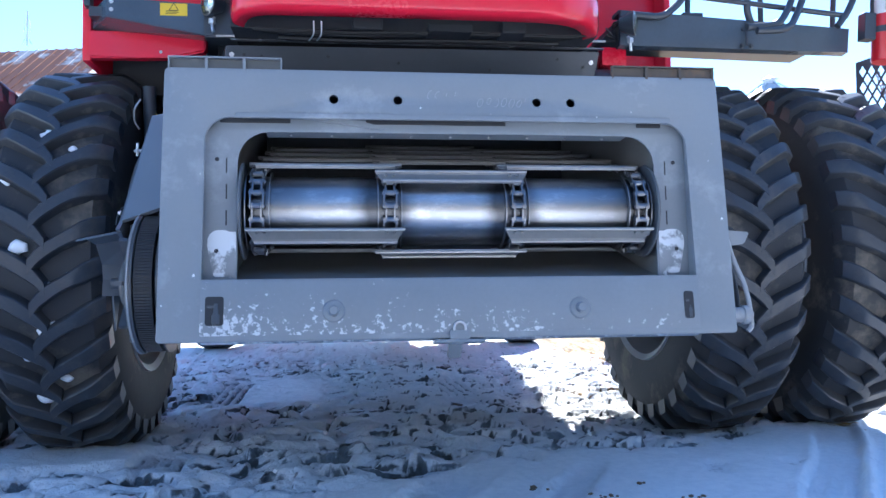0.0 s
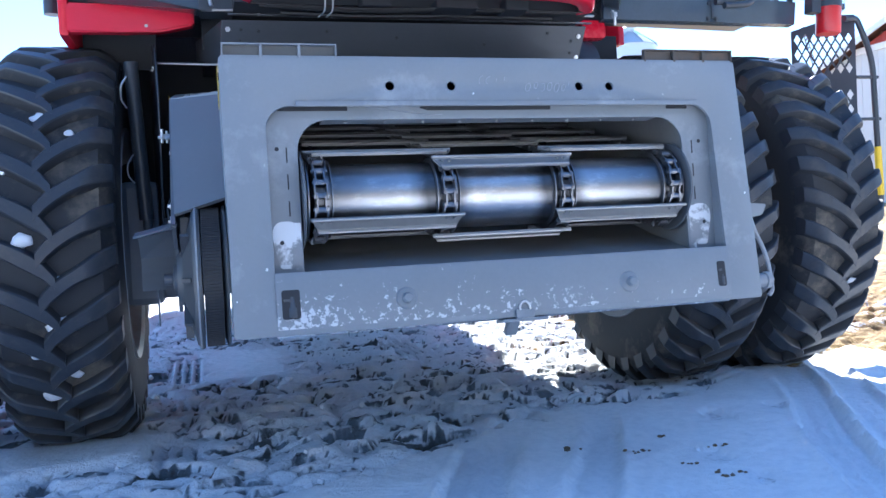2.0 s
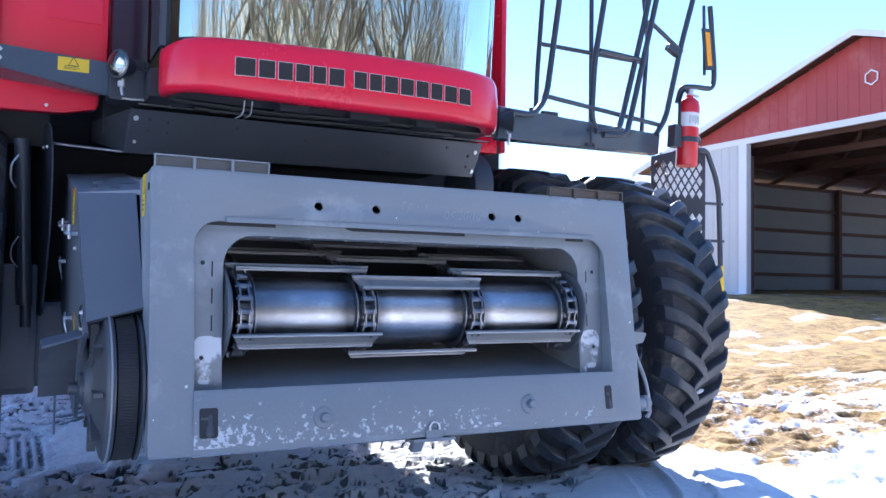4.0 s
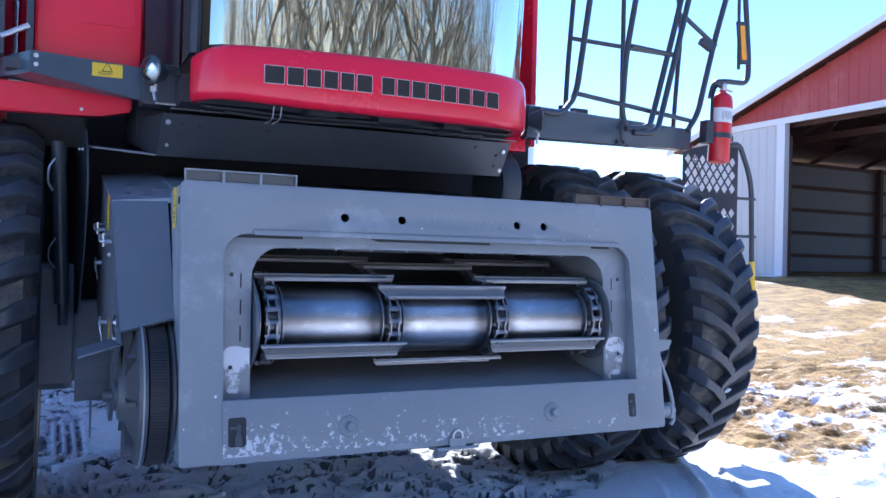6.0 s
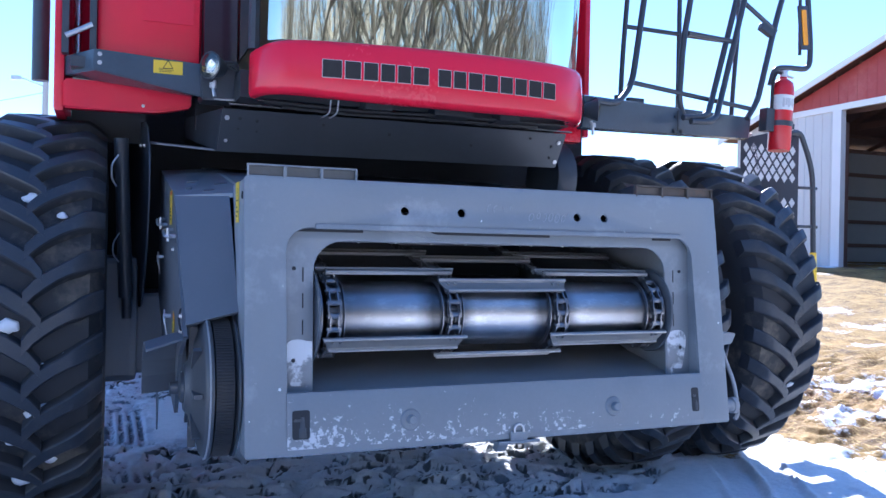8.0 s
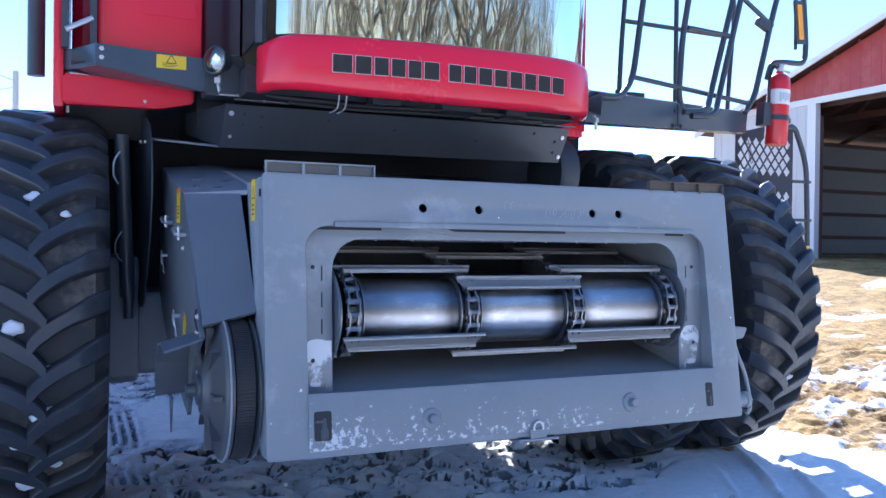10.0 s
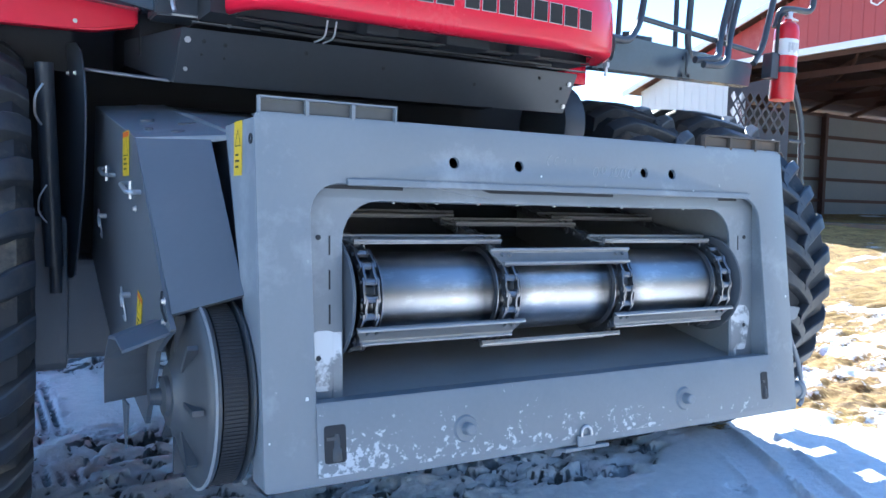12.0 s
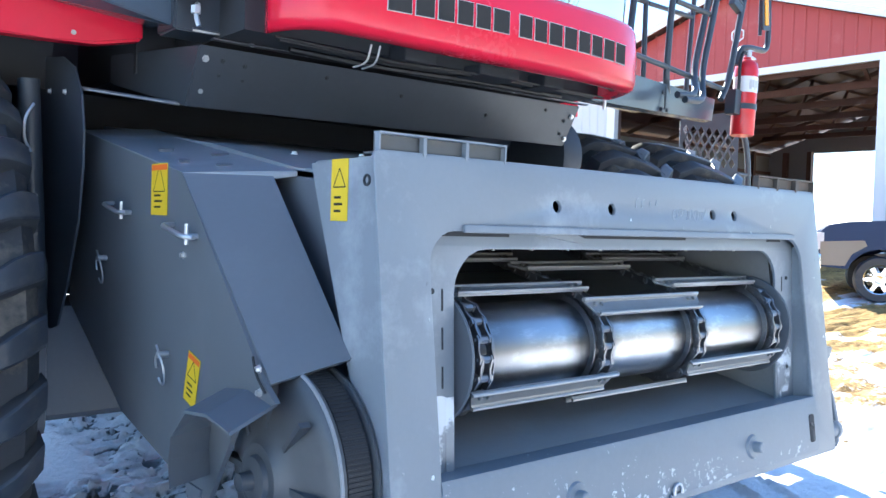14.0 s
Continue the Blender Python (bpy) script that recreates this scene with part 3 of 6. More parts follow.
def build_ground():
    def axis(lo, hi, c0, c1, step):
        inner = list(np.arange(c0, c1 + 1e-6, step))
        up, s = [c1], step
        while up[-1] < hi:
            s *= 1.075
            up.append(up[-1] + s)
        dn, s = [c0], step
        while dn[-1] > lo:
            s *= 1.075
            dn.append(dn[-1] - s)
        return dn[:0:-1] + inner + up[1:]
    xs, ys = axis(-1500, 1600, -2.2, 4.4, 0.019), axis(-1500, 1600, -1.2, 4.6, 0.019)
    verts, bare, hollow = [], [], []
    for y in ys:
        for x in xs:
            h, b, dip = relief(x, y)
            verts.append((x, y, rise(x, y) + h - 0.012))
            bare.append(b)
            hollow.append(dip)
    w = len(xs)
    faces = [(j * w + i, j * w + i + 1, (j + 1) * w + i + 1, (j + 1) * w + i) for j in range(len(ys) - 1) for i in range(w - 1)]
    me = bpy.data.meshes.new("ground")
    me.from_pydata(verts, [], faces)
    at = me.attributes.new("bare", "FLOAT", "POINT")
    at.data.foreach_set("value", bare)
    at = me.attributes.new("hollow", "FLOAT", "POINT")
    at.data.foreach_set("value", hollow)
    me.materials.append(GROUND)
    me.shade_smooth()
    tagged(new("ground", me), "trampled snow over mud and straw in a farm yard", "ground", kind="structure")


build_ground()

# ---- the combine harvester ----
combine = thing("combine_harvester", "red and grey combine harvester with dual front tyres, header removed", "combine harvester")
THETA = math.atan(0.135)
# plate frame: x across, local y up the plate, local z out of it towards the front
PLATE = Matrix.Translation((0, 0, 0.652)) @ Matrix.Rotation(radians(90) - THETA, 4, "X")


# the recessed inner frame stands steeper than the plate
INNER = Matrix.Translation((0, 0.078, 0.652)) @ Matrix.Rotation(radians(90) - math.atan(0.054), 4, "X")


def on_plate(bm, depth=0.0):
    bmesh.ops.transform(bm, matrix=PLATE @ Matrix.Translation((0, 0, -depth)), verts=bm.verts)
    return bm


def plate_box(bm, x0, x1, v0, v1, d0, d1, bevel=0.0):
    """Box given across, up the plate and into it."""
    return box(bm, x0, x1, v0, v1, -d1, -d0, PLATE, bevel)


def feeder_front():
    holes = [circle(x, 0.652, 0.017) for x in (-0.368, -0.171, 0.268, 0.378)]
    opening = round_rect(-0.752, 0.752, 0.02, 0.593, 0.075)
    bm = sheet([round_rect(-0.869, 0.866, -0.081, 0.742, 0.012, 0.008, 3), opening] + holes, 0.012, 0.003)
    plate = part("faceplate", on_plate(bm, 0.006), GREY, combine, "scuffed grey steel faceplate with a wide opening", 30)
    # side returns, wider at the top
    for s in (-1, 1):
        bm = bmesh.new()
        prism(bm, [(0.104, 1.376), (0.33, 1.37), (0.305, 1.30), (0.105, 0.80), (0.075, 0.575), (0.0, 0.575)], "x", s * 0.866 - 0.006, s * 0.866 + 0.004)
        part("side_flange", bm, GREY, plate)
    bm = bmesh.new()
    box(bm, -0.86, 0.86, 0.11, 0.33, 1.366, 1.376)
    part("top_flange", bm, GREY, plate)
    # lip along the head of the opening
    bm = bmesh.new()
    plate_box(bm, -0.66, 0.70, 0.586, 0.602, -0.010, 0.0, 0.003)
    part("opening_lip", bm, GREY, plate)
    # recessed inner frame
    throat = round_rect(-0.659, 0.656, -0.02, 0.549, 0.095)
    bm = sheet([round_rect(-0.80, 0.80, -0.05, 0.615, 0.08, 0.0), throat], 0.01, 0.002)
    bmesh.ops.transform(bm, matrix=INNER @ Matrix.Translation((0, 0, -0.005)), verts=bm.verts)
    inner = part("inner_frame", bm, GREY, combine, "", 30)
    # near-black patches on the frame stand for the shade in the gap
    for x0, x1 in ((-0.71, -0.50), (-0.27, 0.17), (0.60, 0.68)):
        bm = bmesh.new()
        box(bm, x0, x1, 0.574, 0.587, 0.0005, 0.003, INNER)
        part("slot", bm, VOID, inner)
    # bent strip welded between the slots
    bm = bmesh.new()
    prism(bm, [(-0.46, 0.588), (-0.30, 0.588), (-0.20, 0.560), (-0.24, 0.558)], "z", 0.0005, 0.006, INNER)
    part("weld_strip", bm, GREY, inner)
    # return flange under the head of the throat, riveted from below
    bm = bmesh.new()
    box(bm, -0.575, 0.572, 0.549, 0.557, -0.085, -0.011, INNER)
    part("throat_flange", bm, GREY, inner)
    rivet = part("rivet", bolt_mesh(0.004, 0.004), GALV, inner)
    spots = [INNER @ Matrix.Translation((-0.5 + 0.125 * k, 0.5485, -0.05)) @ Matrix.Rotation(radians(90), 4, "X") for k in range(9)]
    rivet.matrix_basis = spots[0]
    for m in spots[1:]:
        again(rivet, m)
    for s in (-1, 1):
        bm = bmesh.new()
        prism(bm, [(0.012, 0.66), (0.080, 0.66), (0.108, 1.21), (0.088, 1.21)], "x", min(s * 0.757, s * 0.764), max(s * 0.757, s * 0.764))
        part("jamb", bm, GREY, inner)
        bm = bmesh.new()
        pts = [(s * 0.705 + 0.036 * math.cos(a) * (1 + 0.2 * math.sin(3 * a)), 0.175 + 0.088 * math.sin(a) * (1 + 0.2 * math.cos(2 * a))) for a in (2 * math.pi * k / 28 for k in range(28))]
        prism(bm, pts, "z", 0.0004, 0.0014, INNER)
        box(bm, min(s * 0.661, s * 0.682), max(s * 0.661, s * 0.682), 0.05, 0.24, 0.0004, 0.002, INNER)
        part("bare_patch", bm, SCRATCHED, inner)
        for v in (0.182, 0.461):
            bm = bmesh.new()
            lathe(bm, [(0, 0), (0.0065, 0), (0.0065, 0.002), (0, 0.002)], INNER @ Matrix.Translation((s * 0.718, v, 0.0003)), 10)
            part("rivet_hole", bm, VOID, inner)
        # long slots down the frame's cheeks
        for v in (0.26, 0.34, 0.42):
            bm = bmesh.new()
            box(bm, s * 0.690 - 0.002, s * 0.690 + 0.002, v, v + 0.045, 0.0003, 0.0015, INNER)
            part("cheek_slot", bm, VOID, inner)
    # lower crossbar with rounded foot
    prof = [(0.0, 0.097), (-0.004, 0.085), (-0.004, -0.055), (0.004, -0.078), (0.022, -0.088), (0.05, -0.088), (0.05, -0.07), (0.02, -0.065), (0.012, 0.075), (0.11, 0.082), (0.11, 0.097)]
    bm = bmesh.new()
    prism(bm, [(v, -d) for d, v in prof], "x", -0.751, 0.751, PLATE)
    bar = part("crossbar", bm, CHIPPED, combine, "lower crossbar with flaking grey paint", 40)
    for x0, x1 in ((-0.736, -0.684), (0.701, 0.732)):
        bm = bmesh.new()
        prism(bm, round_rect(x0, x1, -0.037, 0.047, 0.008, 0.008, 4), "z", 0.0, 0.0052, PLATE)
        part("pin_slot", bm, VOID, bar)
        bm = bmesh.new()
        c, r = (x0 + x1) / 2, (x1 - x0) * 0.24
        lathe(bm, [(0, -0.03), (r, -0.03), (r, -0.004), (r * 0.75, 0.0), (r * 0.6, 0.03), (0, 0.03)], PLATE @ Matrix.Translation((c + 0.004, -0.003, 0.0)) @ Matrix.Rotation(radians(-90), 4, "X"), 14)
        box(bm, x0 + 0.005, c, 0.014, 0.021, 0.004, 0.0085, PLATE)
        part("latch_pin", bm, CAST, bar, "", 40)
    for x in (-0.37, 0.37):
        bm = bmesh.new()
        lathe(bm, [(0.034, 0.0), (0.030, 0.006), (0.016, 0.008), (0.0145, 0.028), (0.011, 0.031), (0, 0.031)], PLATE @ Matrix.Translation((x, 0.0, 0.004)), 16)
        part("bolt", bm, GREY, bar, "", 40)
    # centre eye and its foot under the bar
    bm = bmesh.new()
    arc = [(0.017 * math.cos(radians(a)), -0.056 + 0.019 * math.sin(radians(a)), 0.010) for a in range(-20, 201, 20)]
    tube(bm, [PLATE @ Vector(p) for p in arc], 0.004, 8)
    part("lifting_eye", bm, GALV, bar, "", 40)
    bm = bmesh.new()
    plate_box(bm, -0.075, 0.075, -0.098, -0.088, -0.012, 0.06, 0.003)
    plate_box(bm, -0.03, 0.03, -0.088, -0.06, -0.010, -0.004, 0.002)
    part("foot_bracket", bm, GREY, bar)
    bm = bmesh.new()
    prism(bm, [(0.06, 0.565), (0.09, 0.565), (0.14, 0.505), (0.115, 0.495)], "x", -0.02, 0.02, None, 0.003)
    part("foot_strut", bm, GREY, bar)
    # channel pieces on the top edge
    for x0, x1, mat in ((-0.862, -0.525, DULL), (0.52, 0.862, RUSTED)):
        bm = bmesh.new()
        box(bm, x0, x1, 0.112, 0.116, 1.383, 1.420)
        box(bm, x0, x1, 0.116, 0.15, 1.383, 1.387)
        ch = part("top_channel", bm, mat, plate, "short weathered channel welded on the top edge")
        bm = bmesh.new()
        box(bm, x0, x1, 0.096, 0.116, 1.4205, 1.4245)
        part("channel_lip", bm, GREY if mat is DULL else RUSTED, ch)
        for k in range(4):
            x = x0 + (x1 - x0) * k / 3
            bm = bmesh.new()
            box(bm, max(x0, x - 0.004), min(x1, x + 0.004), 0.097, 0.1118, 1.383, 1.4203)
            part("channel_rib", bm, GREY if mat is DULL else RUSTED, ch)
    # flakes of paint gone along the stiles and the opening
    random.seed(31)
    for k in range(12):
        x, v = random.choice(((random.uniform(-0.86, -0.80), random.uniform(-0.05, 0.6)), (random.uniform(-0.775, -0.758), random.uniform(0.0, 0.5)), (random.uniform(0.82, 0.86), random.uniform(-0.05, 0.65)), (random.uniform(-0.7, 0.7), random.uniform(0.605, 0.635)), (random.uniform(-0.86, 0.86), random.uniform(0.70, 0.735))))
        sz = random.uniform(0.0025, 0.005)
        bm = bmesh.new()
        prism(bm, [(sz * random.uniform(0.4, 1.1) * math.cos(a), 1.5 * sz * random.uniform(0.4, 1.1) * math.sin(a)) for a in (2 * math.pi * i / 9 for i in range(9))], "z", 0.0, 0.0006, PLATE @ Matrix.Translation((x, v, 0.0002)))
        part("paint_chip", bm, SCRATCHED, plate)
    # chalk figures that cannot be read: loops and strokes
    random.seed(11)
    bm = bmesh.new()
    x = -0.07
    for k in range(11):
        w, hgt = random.uniform(0.006, 0.010), random.uniform(0.010, 0.016)
        v = 0.668 - (0.018 if k > 3 else 0) + random.uniform(-0.004, 0.004)
        a0, a1 = random.choice(((0, 360), (-120, 130), (0, 360), (80, 260)))
        arc = [PLATE @ Vector((x + w * math.cos(radians(a)) + 0.3 * hgt * math.sin(radians(a)), v + hgt * math.sin(radians(a)), 0.0006)) for a in range(a0, a1 + 1, 30)]
        if k in (2, 3, 10):
            arc = [PLATE @ Vector((x, v + hgt, 0.0006)), PLATE @ Vector((x - 0.004, v, 0.0006))]
        tube(bm, arc, 0.0011, 5)
        x += 2 * w + random.uniform(0.006, 0.012) + (0.045 if k == 3 else 0)
    tagged(part("chalk_marks", bm, CHALK, plate), "faint chalk strokes", kind="stuff")
    # yellow warning decal on the side flange
    decal(plate, Matrix.Translation((-0.873, 0.215, 1.312)) @ Matrix.Rotation(radians(90), 4, "X") @ Matrix.Rotation(radians(-90), 4, "Y"), 0.062, 0.125, False)
    bm = bmesh.new()
    lathe(bm, [(0.012, 0), (0.012, 0.003), (0.007, 0.003), (0.007, -0.002)], Matrix.Translation((-0.872, 0.118, 1.33)) @ Matrix.Rotation(radians(-90), 4, "Y"), 12)
    part("grommet", bm, VOID, plate)
    return plate


def decal(parent, m, w, h, head=True):
    """A warning decal in its own plane: x across, y up, facing +z. Pictures and words become plain marks."""
    bm = bmesh.new()
    box(bm, -w / 2, w / 2, -h / 2, h / 2, 0, 0.001, m)
    d = part("warning_decal", bm, YELLOW, parent, "yellow warning decal with black pictogram marks")
    if head:
        bm = bmesh.new()
        box(bm, -w / 2 + 0.002, w / 2 - 0.002, h / 2 - h * 0.13, h / 2 - 0.003, 0.001, 0.0014, m)
        part("heading", bm, ORANGE, d)
    bm = bmesh.new()
    e = min(w, h) * 0.36
    cy = h * 0.17
    for a, b in (((-e, -e * 0.7), (e, -e * 0.7)), ((e, -e * 0.7), (0, e)), ((0, e), (-e, -e * 0.7))):
        p, q = Vector((a[0], a[1] + cy, 0.0012)), Vector((b[0], b[1] + cy, 0.0012))
        s = (q - p).normalized() * 0
        n = Vector((-(q - p).y, (q - p).x, 0)).normalized() * 0.0014
        f = [bm.verts.new(m @ v) for v in (p - n, q - n, q + n, p + n)]
        bm.faces.new(f)
    for k in range(3):
        y = -h * 0.12 - k * h * 0.11
        box(bm, -w * 0.3, w * (0.1 + 0.1 * (k % 2)), y - h * 0.02, y + h * 0.02, 0.001, 0.0014, m)
    part("pictogram", bm, INK, d)
    return d


# feeder drum, chains and slats
DRUM_Y, DRUM_Z, DRUM_R = 0.195, 0.962, 0.108
RUN = radians(13)   # rise of the strands behind the drum


def chain_point(s, r):
    """A point r out from the chain line, s metres along it: 0 at the top of the drum, growing round the front and back underneath. Returns place (y, z), tangent and outward direction."""
    u, n = Vector((math.cos(RUN), math.sin(RUN))), Vector((-math.sin(RUN), math.cos(RUN)))
    c = Vector((DRUM_Y, DRUM_Z))
    half = math.pi * 0.128
    if s < 0:
        return c + n * r - u * s, -u, n
    if s > half:
        return c - n * r + u * (s - half), u, -n
    a = math.pi * s / half
    out = n * math.cos(a) - u * math.sin(a)
    return c + out * r, -n * math.sin(a) - u * math.cos(a), out


def feeder_drum():
    bm = bmesh.new()
    R = DRUM_R
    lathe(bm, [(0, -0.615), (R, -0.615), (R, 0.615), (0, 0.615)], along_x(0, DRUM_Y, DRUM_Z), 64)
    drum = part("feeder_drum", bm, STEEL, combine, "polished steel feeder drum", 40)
    for x in (-0.598, -0.198, 0.200, 0.598):
        for dx in (-0.036, 0.036):
            bm = bmesh.new()
            lathe(bm, [(R - 0.01, -0.002), (R + 0.014, -0.002), (R + 0.014, 0.002), (R - 0.01, 0.002)], along_x(x + dx, DRUM_Y, DRUM_Z), 48)
            part("chain_guide", bm, CHAIN, drum, "", 30)
    for s in (-1, 1):
        bm = bmesh.new()
        lathe(bm, [(0, -0.004), (0.150, -0.004), (0.153, 0), (0.150, 0.004), (0, 0.004)], along_x(s * 0.648, DRUM_Y, DRUM_Z), 48)
        part("end_disc", bm, GREY_DARK, drum, "", 40)
    # roller chains
    pitch = 0.0415
    def link_set(bm, x):
        k = -24
        while k < 18:
            s0 = k * pitch
            (p, t, o), (q, _, _) = chain_point(s0, 0.128), chain_point(s0 + pitch, 0.128)
            wide = 0.019 if k % 2 else 0.013
            for sx in (-1, 1):
                a, b = Vector((x + sx * wide, *p)), Vector((x + sx * wide, *q))
                d = (b - a).normalized()
                n = d.cross(Vector((1, 0, 0)))
                a2, b2 = a - d * 0.010, b + d * 0.010
                vs = []
                for xx in (-0.0025, 0.0025):
                    for v in (a2 + n * 0.007, a + n * 0.012, (a + b) / 2 + n * 0.008, b + n * 0.012, b2 + n * 0.007, b2 - n * 0.007, b - n * 0.012, (a + b) / 2 - n * 0.008, a - n * 0.012, a2 - n * 0.007):
                        vs.append(bm.verts.new(v + Vector((xx, 0, 0))))
                bm.faces.new(vs[:10])
                bm.faces.new(vs[10:][::-1])
                for i in range(10):
                    bm.faces.new((vs[i], vs[(i + 1) % 10], vs[10 + (i + 1) % 10], vs[10 + i]))
            lathe(bm, [(0, -0.025), (0.0045, -0.025), (0.0045, -0.012), (0.0095, -0.012), (0.0095, 0.012), (0.0045, 0.012), (0.0045, 0.025), (0, 0.025)], along_x(x, *p), 8)
            k += 1
    first = None
    for x in (-0.598, -0.198, 0.200, 0.598):
        if first is None:
            bm = bmesh.new()
            link_set(bm, 0)
            first = part("roller_chain", bm, CHAIN, combine, "oiled steel roller chain", 40)
            first.location.x = x
        else:
            again(first, Matrix.Translation((x, 0, 0)))
    # slats: bent strips bolted across two chains, the middle row half a step behind
    step = 0.262
    def slat(bm, w):
        prof = [(-0.021, 0.002), (-0.021, 0.010), (-0.017, 0.010), (-0.012, 0.005), (0.012, 0.005), (0.017, 0.010), (0.021, 0.010), (0.021, 0.002), (0.012, 0.0), (-0.012, 0.0)]
        ends = 0.026
        prof = [(p[0] * 1.22, p[1]) for p in prof]
        lo = [bm.verts.new((-w / 2 + (ends * (0.5 + p[0] / 0.050)), p[0], p[1])) for p in prof]
        hi = [bm.verts.new((w / 2 - (ends * (0.5 + p[0] / 0.050)), p[0], p[1])) for p in prof]
        bm.faces.new(lo)
        bm.faces.new(hi[::-1])
        for i in range(10):
            j = (i + 1) % 10
            bm.faces.new((lo[i], hi[i], hi[j], lo[j]))
        for x in (-w / 2 + 0.045, w / 2 - 0.045):
            for dx in (-0.012, 0.012):
                lathe(bm, [(0.0055, 0.004), (0.0055, 0.0115), (0, 0.0125)], Matrix.Translation((x + dx, -0.008, 0)), 8)
    first = None
    for cx, w, s_first in ((-0.393, 0.48, 0.252), (-0.003, 0.475, 0.074), (0.396, 0.482, 0.252)):
        for k in range(-4, 2):
            s = s_first + k * step
            p, t, o = chain_point(s, 0.136)
            m = Matrix.Identity(4)
            m.col[0][:3], m.col[1][:3], m.col[2][:3], m.col[3][:3] = (1, 0, 0), (0, *t), (0, *o), (cx, *p)
            if first is None:
                bm = bmesh.new()
                slat(bm, 0.48)
                first = part("slat", bm, SLAT, combine, "worn bent-steel conveyor slat")
                first.matrix_basis = m
                ridges = []
                for v in (-0.0226, 0.0226):
                    bm = bmesh.new()
                    cut = 0.026 * (0.5 + v / 0.050)
                    tube(bm, [(-0.24 + cut, v, 0.0105), (0.24 - cut, v, 0.0100)], 0.0044, 8)
                    ridges.append(part("slat_edge", bm, SLAT_EDGE, first, "", 40))
            else:
                o = again(first, m)
                for r in ridges:
                    again(r, Matrix.Identity(4), o)
    return drum


def feeder_house():
    bm = bmesh.new()
    # throat floor, sides and roof, open to the front
    fl = [(0.09, 0.735), (0.35, 0.79), (1.9, 1.22), (1.9, 1.20), (0.35, 0.77), (0.09, 0.715)]
    prism(bm, fl, "x", -0.70, 0.70)
    part("throat_floor", bm, THROAT, combine, "worn dark grey feeder floor")
    for s in (-1, 1):
        bm = bmesh.new()
        prism(bm, [(0.085, 0.66), (0.155, 1.28), (1.0, 1.40), (1.9, 1.46), (1.9, 1.15)], "x", s * 0.685 - 0.006, s * 0.685 + 0.006)
        part("throat_side", bm, THROAT, combine)
        bm = bmesh.new()
        prism(bm, [(0.09, 0.60), (0.16, 1.33), (1.0, 1.415), (1.95, 1.485), (1.95, 1.05), (0.5, 0.62)], "x", s * 0.80 - 0.01, s * 0.80 + 0.01)
        part("feeder_side", bm, GREY_DARK, combine)
    bm = bmesh.new()
    prism(bm, [(0.15, 1.345), (0.5, 1.370), (1.0, 1.456), (1.95, 1.57), (1.95, 1.55), (1.0, 1.436), (0.5, 1.35), (0.15, 1.325)], "x", -0.81, 0.81)
    part("feeder_roof", bm, GREY, combine, "grey feeder house roof sheet")
    # near-black lining and end wall, the throat's deep shade put into the colour
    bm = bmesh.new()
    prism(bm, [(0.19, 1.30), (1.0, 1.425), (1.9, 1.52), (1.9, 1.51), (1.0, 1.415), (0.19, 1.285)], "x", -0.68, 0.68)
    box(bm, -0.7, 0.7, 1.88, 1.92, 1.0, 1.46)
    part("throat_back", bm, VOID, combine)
    bm = bmesh.new()
    prism(bm, [(0.10, 0.60), (0.5, 0.61), (1.95, 1.04), (1.95, 1.06), (0.5, 0.63), (0.10, 0.62)], "x", -0.79, 0.79)
    part("feeder_belly", bm, GREY_DARK, combine)
    # bolts along the roof
    b = part("bolt", bolt_mesh(0.008, 0.008), GALV, combine, "", 0)
    b.matrix_basis = Matrix.Translation((-0.45, 0.62, 1.390))
    for x, y in ((-0.2, 0.70), (0.05, 0.75), (-0.62, 0.86), (-0.3, 1.0), (0.2, 1.0)):
        again(b, Matrix.Translation((x, y, 1.370 + (y - 0.5) * 0.172)))


